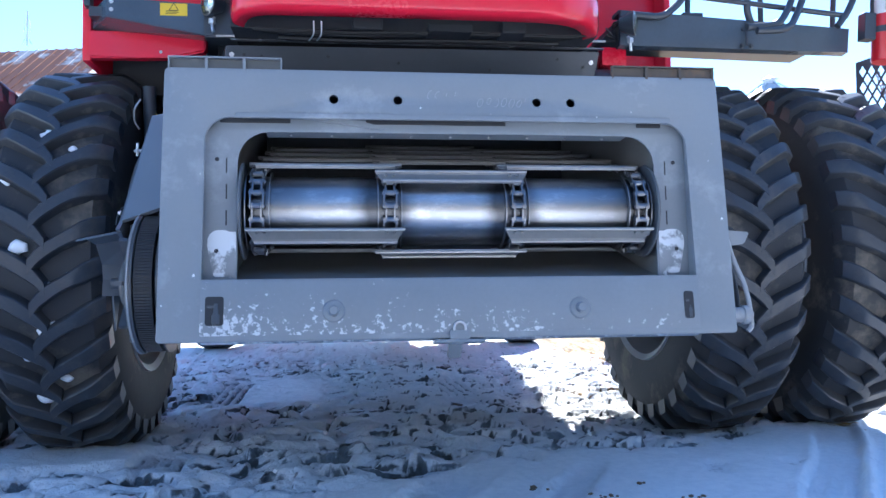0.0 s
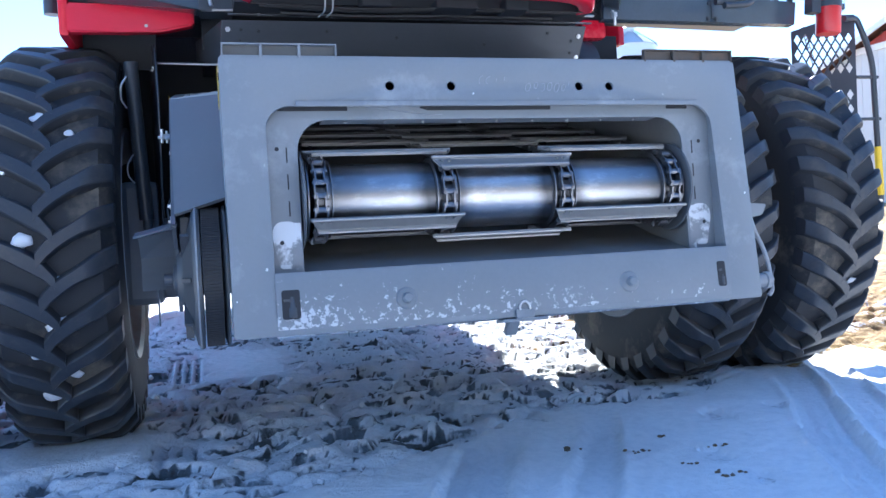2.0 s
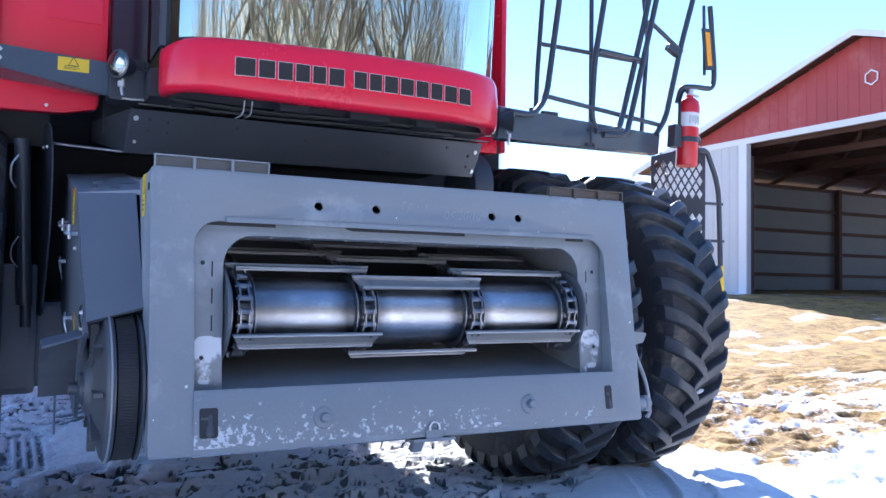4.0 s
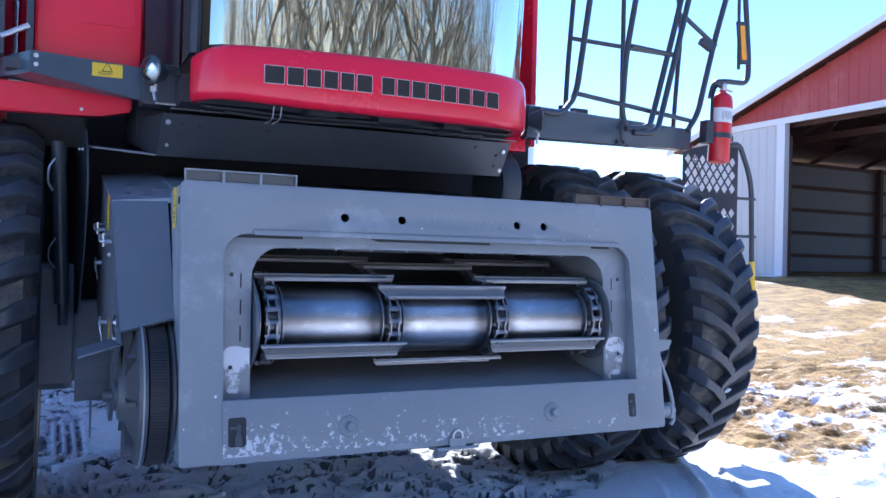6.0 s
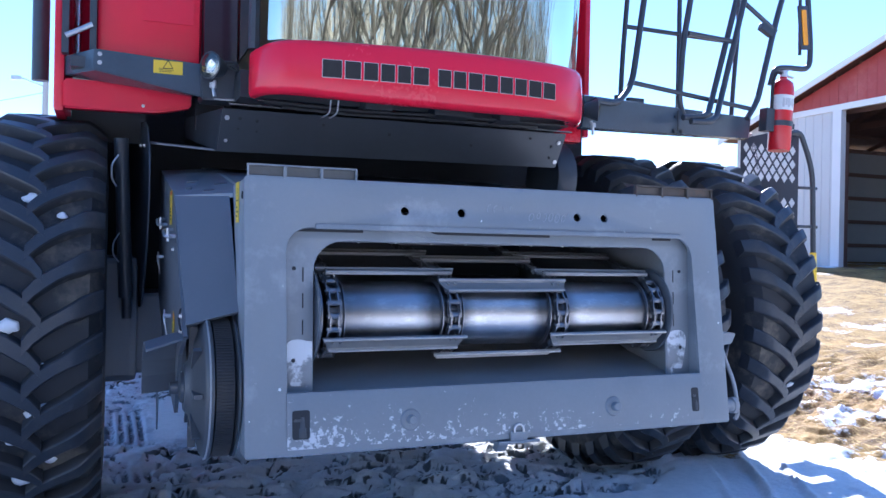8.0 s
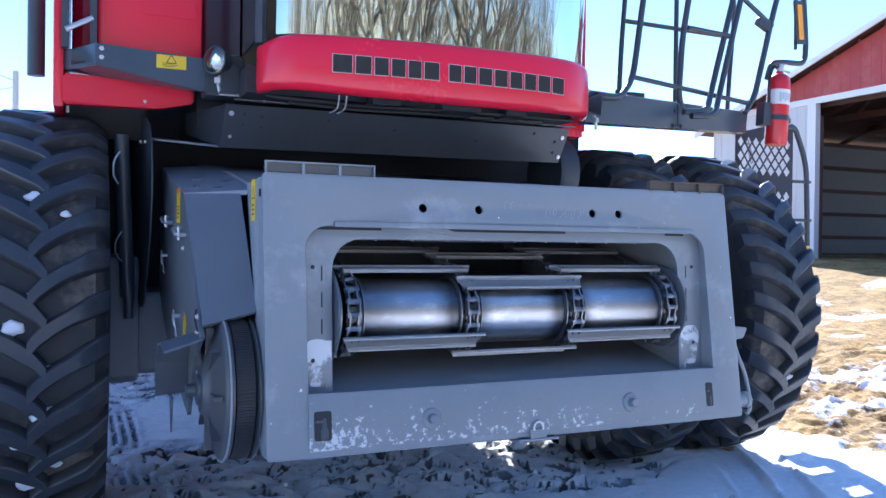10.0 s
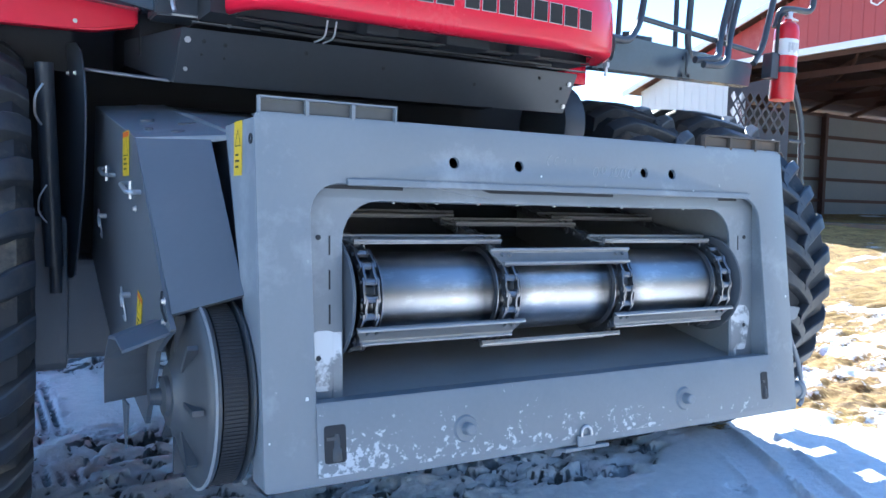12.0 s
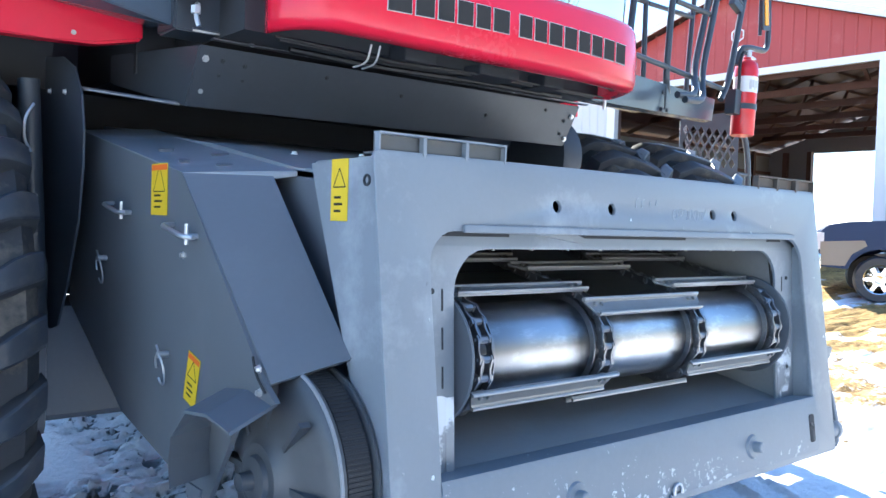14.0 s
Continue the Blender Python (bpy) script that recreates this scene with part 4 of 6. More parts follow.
def drive_side():
    """Chain and belt drive shields on the left of the feeder."""
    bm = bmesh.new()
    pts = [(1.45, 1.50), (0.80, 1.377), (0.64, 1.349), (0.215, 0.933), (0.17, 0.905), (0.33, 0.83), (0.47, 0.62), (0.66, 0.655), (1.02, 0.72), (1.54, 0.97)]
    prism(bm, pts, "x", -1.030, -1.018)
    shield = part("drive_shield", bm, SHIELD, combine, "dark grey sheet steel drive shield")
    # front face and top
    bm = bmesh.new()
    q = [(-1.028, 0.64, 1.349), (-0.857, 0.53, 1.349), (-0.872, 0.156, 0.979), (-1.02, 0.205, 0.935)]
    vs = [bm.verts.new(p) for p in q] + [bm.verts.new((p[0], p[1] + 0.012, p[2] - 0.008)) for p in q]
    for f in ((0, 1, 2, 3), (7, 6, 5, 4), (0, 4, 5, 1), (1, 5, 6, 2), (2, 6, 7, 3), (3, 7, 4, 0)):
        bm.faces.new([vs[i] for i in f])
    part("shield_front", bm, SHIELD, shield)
    bm = bmesh.new()
    q = [(-1.029, 0.64, 1.350), (-0.857, 0.53, 1.352), (-0.79, 0.49, 1.364), (-0.79, 1.5, 1.530), (-1.029, 1.45, 1.502)]
    vs = [bm.verts.new(p) for p in q] + [bm.verts.new((p[0], p[1], p[2] - 0.01)) for p in q]
    for f in ((0, 1, 2), (0, 2, 3, 4), (9, 8, 7, 5), (7, 6, 5), (0, 5, 6, 1), (1, 6, 7, 2), (2, 7, 8, 3), (3, 8, 9, 4), (4, 9, 5, 0)):
        bm.faces.new([vs[i] for i in f])
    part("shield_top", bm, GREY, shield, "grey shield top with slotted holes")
    for x, y, w, dd in ((-0.97, 0.78, 0.012, 0.022), (-0.91, 0.68, 0.020, 0.02), (-0.85, 0.84, 0.026, 0.014), (-0.94, 0.98, 0.022, 0.012)):
        bm = bmesh.new()
        m = Matrix.Translation((x, y, 1.352 + (y - 0.64) * 0.18 + (x + 1.029) * 0.13)) @ Matrix.Rotation(-0.13, 4, "Y") @ Matrix.Rotation(0.165, 4, "X")
        prism(bm, [(w * math.cos(a), dd * math.sin(a)) for a in (2 * math.pi * k / 12 for k in range(12))], "z", -0.004, 0.004, m)
        part("slotted_hole", bm, SHIELD, shield)
    # handles: bent rods held at both ends
    for y, z in ((1.04, 1.266), (0.605, 1.217)):
        bm = bmesh.new()
        pts = rounded_path([(-1.031, y + 0.078, z + 0.012), (-1.062, y + 0.070, z + 0.010), (-1.066, y - 0.060, z - 0.012), (-1.050, y - 0.085, z - 0.014)], 0.025, 5)
        tube(bm, pts, 0.0058, 10)
        tube(bm, [(-1.056, y - 0.062, z + 0.016), (-1.056, y - 0.062, z - 0.030)], 0.005, 8)
        tube(bm, [(-1.031, y - 0.062, z - 0.012), (-1.060, y - 0.062, z - 0.012)], 0.0065, 8)
        part("grab_handle", bm, GALV, shield, "zinc plated grab handle", 40)
    for y, z in ((1.17, 1.095), (0.70, 0.892)):
        bm = bmesh.new()
        lathe(bm, [(0, 0), (0.008, 0), (0.008, 0.026), (0, 0.028)], Matrix.Translation((-1.031, y, z + 0.03)) @ Matrix.Rotation(radians(-90), 4, "Y"), 12)
        ring = [(-1.05 - 0.006 * math.sin(a), y + 0.024 * math.cos(a), z + 0.036 * math.sin(a) - 0.005) for a in (2 * math.pi * k / 18 for k in range(17))]
        tube(bm, ring, 0.0025, 6)
        tube(bm, [(-1.052, y + 0.02, z + 0.05), (-1.052, y - 0.02, z + 0.01)], 0.003, 6)
        part("linch_pin", bm, GALV, shield, "lynch pin with wire ring", 40)
    for y, z in ((0.235, 0.96), (0.62, 1.16), (0.23, 0.915)):
        b = part("bolt", bolt_mesh(0.006, 0.009), GALV, shield)
        b.matrix_basis = Matrix.Translation((-1.03, y, z)) @ Matrix.Rotation(radians(-90), 4, "Y")
    bm = bmesh.new()
    tube(bm, rounded_path([(-1.032, 0.26, 0.98), (-1.04, 0.23, 0.95), (-1.035, 0.20, 0.92)], 0.02), 0.003, 6)
    part("wire", bm, HOSE, shield)
    side = Matrix.Rotation(radians(90), 4, "X") @ Matrix.Rotation(radians(-90), 4, "Y")
    decal(shield, Matrix.Translation((-1.0315, 0.775, 1.312)) @ side, 0.105, 0.125)
    decal(shield, Matrix.Translation((-1.0315, 0.555, 0.885)) @ Matrix.Rotation(radians(14), 4, "X") @ side, 0.066, 0.115)
    # variator pulley
    PX, PY, PZ, PR = -0.946, 0.252, 0.740, 0.217
    bm = bmesh.new()
    lathe(bm, [(0, 0.07), (0.07, 0.07), (0.085, 0.055), (0.12, 0.048), (0.185, 0.026), (0.205, 0.022), (PR, 0.012), (PR + 0.003, 0.007), (PR, 0.0), (0.16, -0.002), (0, -0.002)], Matrix.Translation((PX - 0.005, PY, PZ)) @ Matrix.Rotation(radians(-90), 4, "Y"), 48)
    pulley = part("variator_pulley", bm, CAST, combine, "grey cast variator pulley with a pale rim", 35)
    bm = bmesh.new()
    box(bm, -0.014, 0.01, 0.10, 0.185, -0.006, 0.006)
    rib = part("spoke_rib", bm, CAST, pulley)
    for k in range(8):
        m = Matrix.Translation((PX - 0.046, PY, PZ)) @ Matrix.Rotation(2 * math.pi * k / 8, 4, "X")
        if k:
            again(rib, m)
        else:
            rib.matrix_basis = m
    bm = bmesh.new()
    lathe(bm, [(PR - 0.002, 0.014), (PR + 0.0045, 0.014), (PR + 0.0045, 0.009), (PR - 0.002, 0.009), (PR - 0.002, 0.014)], Matrix.Translation((PX - 0.005, PY, PZ)) @ Matrix.Rotation(radians(-90), 4, "Y"), 48)
    part("rim_edge", bm, RIM, pulley)
    bm = bmesh.new()
    lathe(bm, [(0.075, 0.03), (0.07, 0.065), (0.05, 0.07), (0.045, 0.085), (0.02, 0.09), (0.018, 0.115), (0, 0.115)], Matrix.Translation((PX, PY, PZ)) @ Matrix.Rotation(radians(-90), 4, "Y"), 20)
    part("hub", bm, CAST, pulley, "", 40)
    bm = bmesh.new()
    n = 144
    prof = []
    for k in range(n):
        a = 2 * math.pi * k / n
        for r, da in ((PR - 0.006, 0.0), (PR - 0.006, 0.4), (PR - 0.0035, 0.5), (PR - 0.0035, 0.9)):
            prof.append((PY + r * math.cos(a + da * 2 * math.pi / n), PZ + r * math.sin(a + da * 2 * math.pi / n)))
    prism(bm, prof, "x", PX, PX + 0.052)
    part("drive_belt", bm, BELT, pulley, "black ribbed drive belt")
    bm = bmesh.new()
    lathe(bm, [(0, 0), (PR - 0.03, 0), (PR, 0.012), (PR, 0.018), (0, 0.018)], along_x(PX + 0.052, PY, PZ), 40)
    part("inner_sheave", bm, CAST, pulley, "", 35)
    # guard over the hub: a bent strip, top and front
    bm = bmesh.new()
    prof = [(0.14, 0.872), (0.24, 0.885), (0.34, 0.872), (0.41, 0.81), (0.42, 0.76), (0.41, 0.705)]
    lo, hi = [], []
    for a, out in ((-1.135, hi), (-1.015, lo)):
        for y, z in prof:
            dz = 0.03 if out is lo and z > 0.85 else 0.0
            out.append([bm.verts.new((a, y + (0.05 if out is lo else 0.0), z + dz)), bm.verts.new((a, y + (0.05 if out is lo else 0.0) - 0.003, z + dz - 0.006))])
    for k in range(5):
        for e in (0, 1):
            bm.faces.new((lo[k][e], lo[k + 1][e], hi[k + 1][e], hi[k][e]))
        for s in (lo, hi):
            bm.faces.new((s[k][0], s[k + 1][0], s[k + 1][1], s[k][1]))
    for k in (0, 5):
        bm.faces.new((lo[k][0], hi[k][0], hi[k][1], lo[k][1]))
    part("hub_guard", bm, SHIELD, shield, "bent sheet guard over the pulley hub")
    bm = bmesh.new()
    prism(bm, [(0.44, 0.70), (0.36, 0.70), (0.37, 0.66), (0.395, 0.585)], "x", -1.09, -1.085)
    part("guard_strip", bm, GREY_DARK, shield)


def right_side():
    """Strap, coupler and fin on the right of the faceplate."""
    bm = bmesh.new()
    tube(bm, rounded_path([(0.872, 0.055, 0.865), (0.885, 0.045, 0.80), (0.915, 0.030, 0.72), (0.925, 0.020, 0.66), (0.930, 0.015, 0.585), (0.915, 0.015, 0.570)], 0.05), 0.0075, 10)
    part("strap", bm, RIM, combine, "grey bent strap beside the faceplate", 40)
    bm = bmesh.new()
    tube(bm, rounded_path([(0.878, 0.14, 0.90), (0.895, 0.10, 0.80), (0.905, 0.07, 0.70), (0.90, 0.05, 0.64)], 0.06), 0.010, 10)
    part("hose", bm, HOSE, combine, "black hydraulic hose behind the strap", 40)
    bm = bmesh.new()
    lathe(bm, [(0, 0), (0.022, 0), (0.024, 0.004), (0.024, 0.030), (0.030, 0.032), (0.030, 0.048), (0.014, 0.052), (0.012, 0.066), (0, 0.068)], along_x(0.868, 0.020, 0.622), 20)
    part("coupler", bm, RIM, combine, "dull metal hydraulic coupler", 40)
    bm = bmesh.new()
    prism(bm, [(0.870, 0.838), (0.870, 0.890), (0.948, 0.884), (0.930, 0.846)], "y", 0.05, 0.10, None, 0.004)
    part("fin", bm, GREY, combine, "grey folded steel fin")


def tyre_mesh(R, w):
    bm = bmesh.new()
    h = w / 2
    prof = [(0.50, -h * 0.80), (0.53, -h * 0.95), (0.62, -h * 1.02), (0.72, -h), (0.79, -h * 0.93), (R - 0.052, -h * 0.78), (R - 0.046, 0), (R - 0.052, h * 0.78), (0.79, h * 0.93), (0.72, h), (0.62, h * 1.02), (0.53, h * 0.95), (0.50, h * 0.80), (0.49, 0), (0.50, -h * 0.80)]
    lathe(bm, prof, Matrix.Rotation(radians(90), 4, "Y"), 72)
    return bm


def lug_mesh(R, w, side, turn):
    """One bar of the tread, from the middle of the tyre to its shoulder."""
    bm = bmesh.new()
    h = w / 2
    rows = []
    for i in range(8):
        t = i / 7
        x = side * (-0.03 + t * (h * 0.985 + 0.03))
        a = turn * 0.20 * t ** 0.7
        wid = (0.029 + 0.008 * t + 0.004 * math.sin(8 * t + side)) / R
        base = R - 0.058 - 0.34 * max(0, t - 0.72) ** 1.2
        top = R - 0.004 * t - 0.34 * max(0, t - 0.70) ** 1.4
        rows.append([(x, base, a - wid * 1.3), (x, top - 0.006, a - wid * 1.0), (x, top, a - wid * 0.8), (x, top, a + wid * 0.8), (x, top - 0.006, a + wid * 1.0), (x, base, a + wid * 1.3)])
    vr = [[bm.verts.new((x, r * math.cos(a), r * math.sin(a))) for x, r, a in row] for row in rows]
    for p, q in zip(vr, vr[1:]):
        for j in range(5):
            bm.faces.new((p[j], p[j + 1], q[j + 1], q[j])).material_index = 1 if j in (0, 4) else 0
    bm.faces.new(vr[0])
    bm.faces.new(vr[-1][::-1])
    return bm


def wheels():
    R, W, Y0, Z0, LUGS = 0.885, 0.47, 1.68, 0.852, 33
    bm = bmesh.new()
    lathe(bm, [(0.50, -0.22), (0.53, -0.235), (0.535, -0.22), (0.49, -0.19), (0.47, -0.10), (0.30, -0.06), (0.20, -0.08), (0, -0.08), (0, 0.02), (0.30, 0.0), (0.47, -0.02), (0.47, 0.10), (0.49, 0.19), (0.535, 0.22), (0.53, 0.235), (0.50, 0.22), (0.46, 0.10)], Matrix.Rotation(radians(90), 4, "Y"), 48)
    rim = part("wheel", bm, RIM, combine, "grey steel wheel with a deep-lugged tractor tyre", 35)
    rim.matrix_basis = pose(-1.485, Y0, Z0, 3)
    tyre = part("tyre", tyre_mesh(R, W), DUSTY, rim, "dusty black lugged tyre", 28)
    lugs = {-1: [], 1: []}
    turns = {side: [Matrix.Rotation(2 * math.pi * (k + (0.5 if side > 0 else 0)) / LUGS, 4, "X") for k in range(LUGS)] for side in (-1, 1)}
    for side in (-1, 1):
        lug = part("tread_lug", lug_mesh(R, W, side, -1), RUBBER, rim, "", 35)
        lug.data.materials.append(DUSTY)
        lug.matrix_basis = turns[side][0]
        lugs[-1].append((lug.data, turns[side]))
        for m in turns[side][1:]:
            again(lug, m)
        mirrored = part("tread_lug", lug_mesh(R, W, side, 1), RUBBER, rim, "", 35)
        mirrored.data.materials.append(DUSTY)
        lugs[1].append((mirrored.data, turns[side]))
        bpy.data.objects.remove(mirrored)
    nut = part("wheel_nut", bolt_mesh(0.014, 0.02), RIM, rim)
    nuts = [(0.23 * math.cos(2 * math.pi * k / 8), 0.23 * math.sin(2 * math.pi * k / 8)) for k in range(8)]
    place = [Matrix.Translation((-0.075, a, b)) @ Matrix.Rotation(radians(-90), 4, "Y") for a, b in nuts]
    nut.matrix_basis = place[0]
    for m in place[1:]:
        again(nut, m)
    for x, spin, flip in ((1.42, 17, 180), (2.03, 5, 180), (-2.15, 40, 0)):
        r2 = again(rim, pose(x, Y0, Z0, spin, 0, flip) if flip == 0 else Matrix.Translation((x, Y0, Z0)) @ Matrix.Rotation(math.pi, 4, "Y") @ Matrix.Rotation(radians(spin), 4, "X"))
        again(tyre, Matrix.Identity(4), r2)
        for mesh, spins in lugs[1 if x > 0 else -1]:
            for m in spins:
                lug = new("tread_lug", mesh)
                lug.parent, lug.matrix_basis = r2, m
        for m in place:
            again(nut, m, r2)
    # snow caught between the lugs of the left tyres
    random.seed(5)
    for x, ang, sz in ((-1.50, 145, 0.028), (-1.42, 118, 0.022), (-1.56, 178, 0.03), (-1.46, 200, 0.034), (-1.38, 165, 0.02), (-1.52, 222, 0.03), (-1.44, 188, 0.016), (1.50, 196, 0.02), (1.40, 214, 0.016), (2.10, 205, 0.02), (-1.62, 160, 0.018), (-1.40, 150, 0.014), (-1.55, 208, 0.016), (-1.60, 192, 0.02), (-1.37, 185, 0.012), (-1.50, 170, 0.013), (-1.43, 215, 0.018), (-1.65, 176, 0.015), (-1.36, 132, 0.013), (-1.58, 136, 0.015)):
        bm = bmesh.new()
        bmesh.ops.create_icosphere(bm, subdivisions=2, radius=sz)
        for v in bm.verts:
            v.co *= 1 + 0.5 * noise.noise(v.co * 60 + Vector((x * 9, ang, 0)))
            v.co.y *= 0.5
            v.co.x *= 1.3
        bmesh.ops.transform(bm, matrix=Matrix.Translation((x, Y0 + 0.845 * math.cos(radians(ang)), Z0 + 0.845 * math.sin(radians(ang)))) @ Matrix.Rotation(radians(ang), 4, "X"), verts=bm.verts)
        part("snow_clump", bm, SNOW_CLUMP, combine, "clump of packed snow", 180)
    bm = bmesh.new()
    bmesh.ops.create_icosphere(bm, subdivisions=3, radius=0.036)
    for v in bm.verts:
        v.co *= 1 + 0.6 * noise.noise(v.co * 45)
        v.co = (v.co.x * 0.9, v.co.y * 0.6, v.co.z * 0.8)
    bmesh.ops.transform(bm, matrix=Matrix.Translation((-1.285, 0.985, 0.937)), verts=bm.verts)
    part("snow_clump", bm, SNOW_CLUMP, combine, "clump of packed snow", 180)


def red_panel_y(x):
    u = (x + 0.03) / 0.735
    return 0.515 + 0.075 * u * u + (0.20 * u ** 8 if u > 0 else 0.16 * u ** 18)


def cab():
    # curved red front panel
    bm = bmesh.new()
    rows = []
    n = 44
    for i in range(n + 1):
        s = -1 + 2 * i / n
        s = math.copysign(1 - (1 - abs(s)) ** 1.25, s)
        x = -0.03 + 0.735 * s
        y = red_panel_y(x)
        e = abs(s) ** 6
        z0, z1 = 1.715 + 0.022 * s * s, 1.945 + 0.012 * s - 0.02 * (abs(s) ** 14)
        prof = [(0.10, z0 + 0.012), (0.03, z0 + 0.002), (0.008, z0 + 0.010), (0.0, z0 + 0.03), (-0.004, (z0 + z1) / 2), (0.004, z1 - 0.025), (0.014, z1 - 0.008), (0.035, z1), (0.10, z1 + 0.006)]
        rows.append([bm.verts.new((x - (0.4 * (d if d > 0 else 0)) * s * e, y + d, z)) for d, z in prof])
    for a, b in zip(rows, rows[1:]):
        for j in range(8):
            bm.faces.new((a[j], b[j], b[j + 1], a[j + 1]))
    for row in (rows[0], rows[-1]):
        bm.faces.new(row)
    panel = part("cab_front_panel", bm, RED, combine, "glossy red curved panel under the windscreen", 50)
    # maker's name, as plain blocks the size of its characters
    xs = []
    x = -0.535
    for word in ((82, 70, 64, 64, 62, 71), (63, 63, 69, 69, 68, 65, 71, 71)):
        for k in word:
            xs.append((x, k * 0.001 - 0.009))
            x += k * 0.001
        x += 0.028
    for bx, w in xs:
        for mat, inset, lift, nm in ((SILVER, 0.0, 0.0015, "letter_block"), (LETTER, 0.0022, 0.0028, "block_face")):
            bm = bmesh.new()
            grid = []
            for i in range(4):
                xx = bx + inset + (w - 2 * inset) * i / 3
                grid.append([bm.verts.new((xx, red_panel_y(xx) - 0.003 - lift, z)) for z in (1.795 + inset, 1.862 - inset)])
                grid[-1] += [bm.verts.new((xx, red_panel_y(xx) + 0.004, z)) for z in (1.862 - inset, 1.795 + inset)]
            for a, b in zip(grid, grid[1:]):
                for j in range(4):
                    bm.faces.new((a[j], b[j], b[(j + 1) % 4], a[(j + 1) % 4]))
            bm.faces.new(grid[0])
            bm.faces.new(grid[-1])
            if inset == 0:
                block = part(nm, bm, mat, panel, "plain dark block with silver edge in place of a letter")
            else:
                part(nm, bm, mat, block)
    # windscreen
    bm = bmesh.new()
    cols = []
    for i in range(33):
        x = -0.03 + 0.68 * (-1 + 2 * i / 32)
        y = red_panel_y(x) + 0.06
        cols.append([bm.verts.new((x, y - 0.025 * k, 1.94 + 0.36 * k)) for k in range(4)])
    for a, b in zip(cols, cols[1:]):
        for j in range(3):
            bm.faces.new((a[j], b[j], b[j + 1], a[j + 1]))
    ws = part("windscreen", bm, GLASS, combine, "curved green-tinted windscreen reflecting bare trees", 60)
    ws.visible_shadow = False
    # cab shell: floor, pillars, roof, rear wall
    bm = bmesh.new()
    box(bm, -0.70, 0.63, 0.86, 2.0, 1.86, 1.92)
    part("cab_floor", bm, BLACK, combine)
    for x in (-0.74, 0.665):
        bm = bmesh.new()
        tube(bm, [(x, 0.80, 1.93), (x, 0.78, 2.5), (x * 0.97, 0.76, 3.05)], 0.010 if x > 0 else 0.022, 8)
        part("cab_pillar", bm, RED if x > 0 else BLACK, combine, "", 40)
        bm = bmesh.new()
        tube(bm, [(x, 1.95, 1.93), (x, 1.95, 3.05)], 0.04, 8)
        part("cab_pillar", bm, BLACK, combine, "", 40)
        bm = bmesh.new()
        box(bm, x - 0.004, x + 0.004, 0.78, 1.92, 1.96, 3.0)
        g = part("side_window", bm, GLASS, combine)
        g.visible_shadow = False
    bm = bmesh.new()
    box(bm, -0.80, 0.73, 0.55, 2.1, 3.03, 3.22, None, 0.05)
    part("cab_roof", bm, RED, combine)
    bm = bmesh.new()
    box(bm, -0.74, 0.68, 1.98, 2.02, 1.9, 3.03)
    part("cab_rear_wall", bm, BEIGE, combine)
    bm = bmesh.new()
    box(bm, -0.28, 0.22, 1.25, 1.75, 2.25, 2.37, None, 0.04)
    box(bm, -0.28, 0.22, 1.70, 1.82, 2.30, 2.95, None, 0.04)
    box(bm, -0.2, 0.14, 1.3, 1.7, 1.92, 2.25)
    part("driver_seat", bm, BEIGE, combine, "tan driver's seat behind the windscreen", 40)
    bm = bmesh.new()
    tube(bm, [(-0.03, 0.80, 1.92), (-0.03, 0.95, 2.45)], 0.05, 10)
    ring = [(-0.03 + 0.19 * math.cos(a), 0.95 + 0.06 * math.sin(a), 2.47 + 0.17 * math.sin(a) * 0.6) for a in (2 * math.pi * k / 24 for k in range(25))]
    tube(bm, ring, 0.014, 8)
    part("steering_column", bm, BLACK, combine, "", 40)
    # black box beam under the cab
    bm = bmesh.new()
    front = [(-0.825, 1.045, 1.735), (0.79, 1.045, 1.745), (0.768, 1.11, 1.585), (-0.838, 1.11, 1.565)]
    back = [(-0.93, 1.50, 1.75), (0.90, 1.50, 1.75), (0.88, 1.5, 1.66), (-0.93, 1.5, 1.66)]
    vs = [bm.verts.new(p) for p in front + back]
    for f in ((0, 1, 2, 3), (4, 7, 6, 5), (0, 4, 5, 1), (3, 2, 6, 7), (0, 3, 7, 4), (1, 5, 6, 2)):
        bm.faces.new([vs[i] for i in f])
    bmesh.ops.bevel(bm, geom=list(bm.edges), offset=0.004, segments=2, affect="EDGES")
    beam = part("front_beam", bm, BLACK, combine, "black folded steel beam under the cab")
    def stud(x, z, r, mat=GALV):
        y = 1.045 + (1.74 - z) * 0.41
        b = part("bolt", bolt_mesh(r, r * 0.9), mat, beam)
        b.matrix_basis = towards((x, y - 0.002, z), (x, y - 1, z - 0.41))
    for x in (-0.802, 0.755):
        for z in (1.70, 1.612):
            stud(x, z, 0.0075)
    for x, z in ((-0.755, 1.66), (-0.75, 1.70), (-0.68, 1.695), (-0.68, 1.655), (-0.4, 1.70), (-0.1, 1.68), (0.3, 1.66), (0.72, 1.68), (0.72, 1.63), (0.6, 1.71)):
        stud(x, z, 0.005, VOID)
    bm = bmesh.new()
    box(bm, -0.80, 0.80, 1.01, 1.03, 1.747, 1.752)
    tube(bm, [(-0.86, 1.02, 1.765), (0.8, 0.99, 1.775)], 0.006, 6)
    part("wire_run", bm, CHAIN, beam)
    for x in (-0.45, -0.42):
        bm = bmesh.new()
        tube(bm, rounded_path([(x, 0.74, 1.75), (x, 0.76, 1.70), (x - 0.02, 0.80, 1.69)], 0.02), 0.0032, 6)
        part("wire_hook", bm, GALV, beam, "", 40)
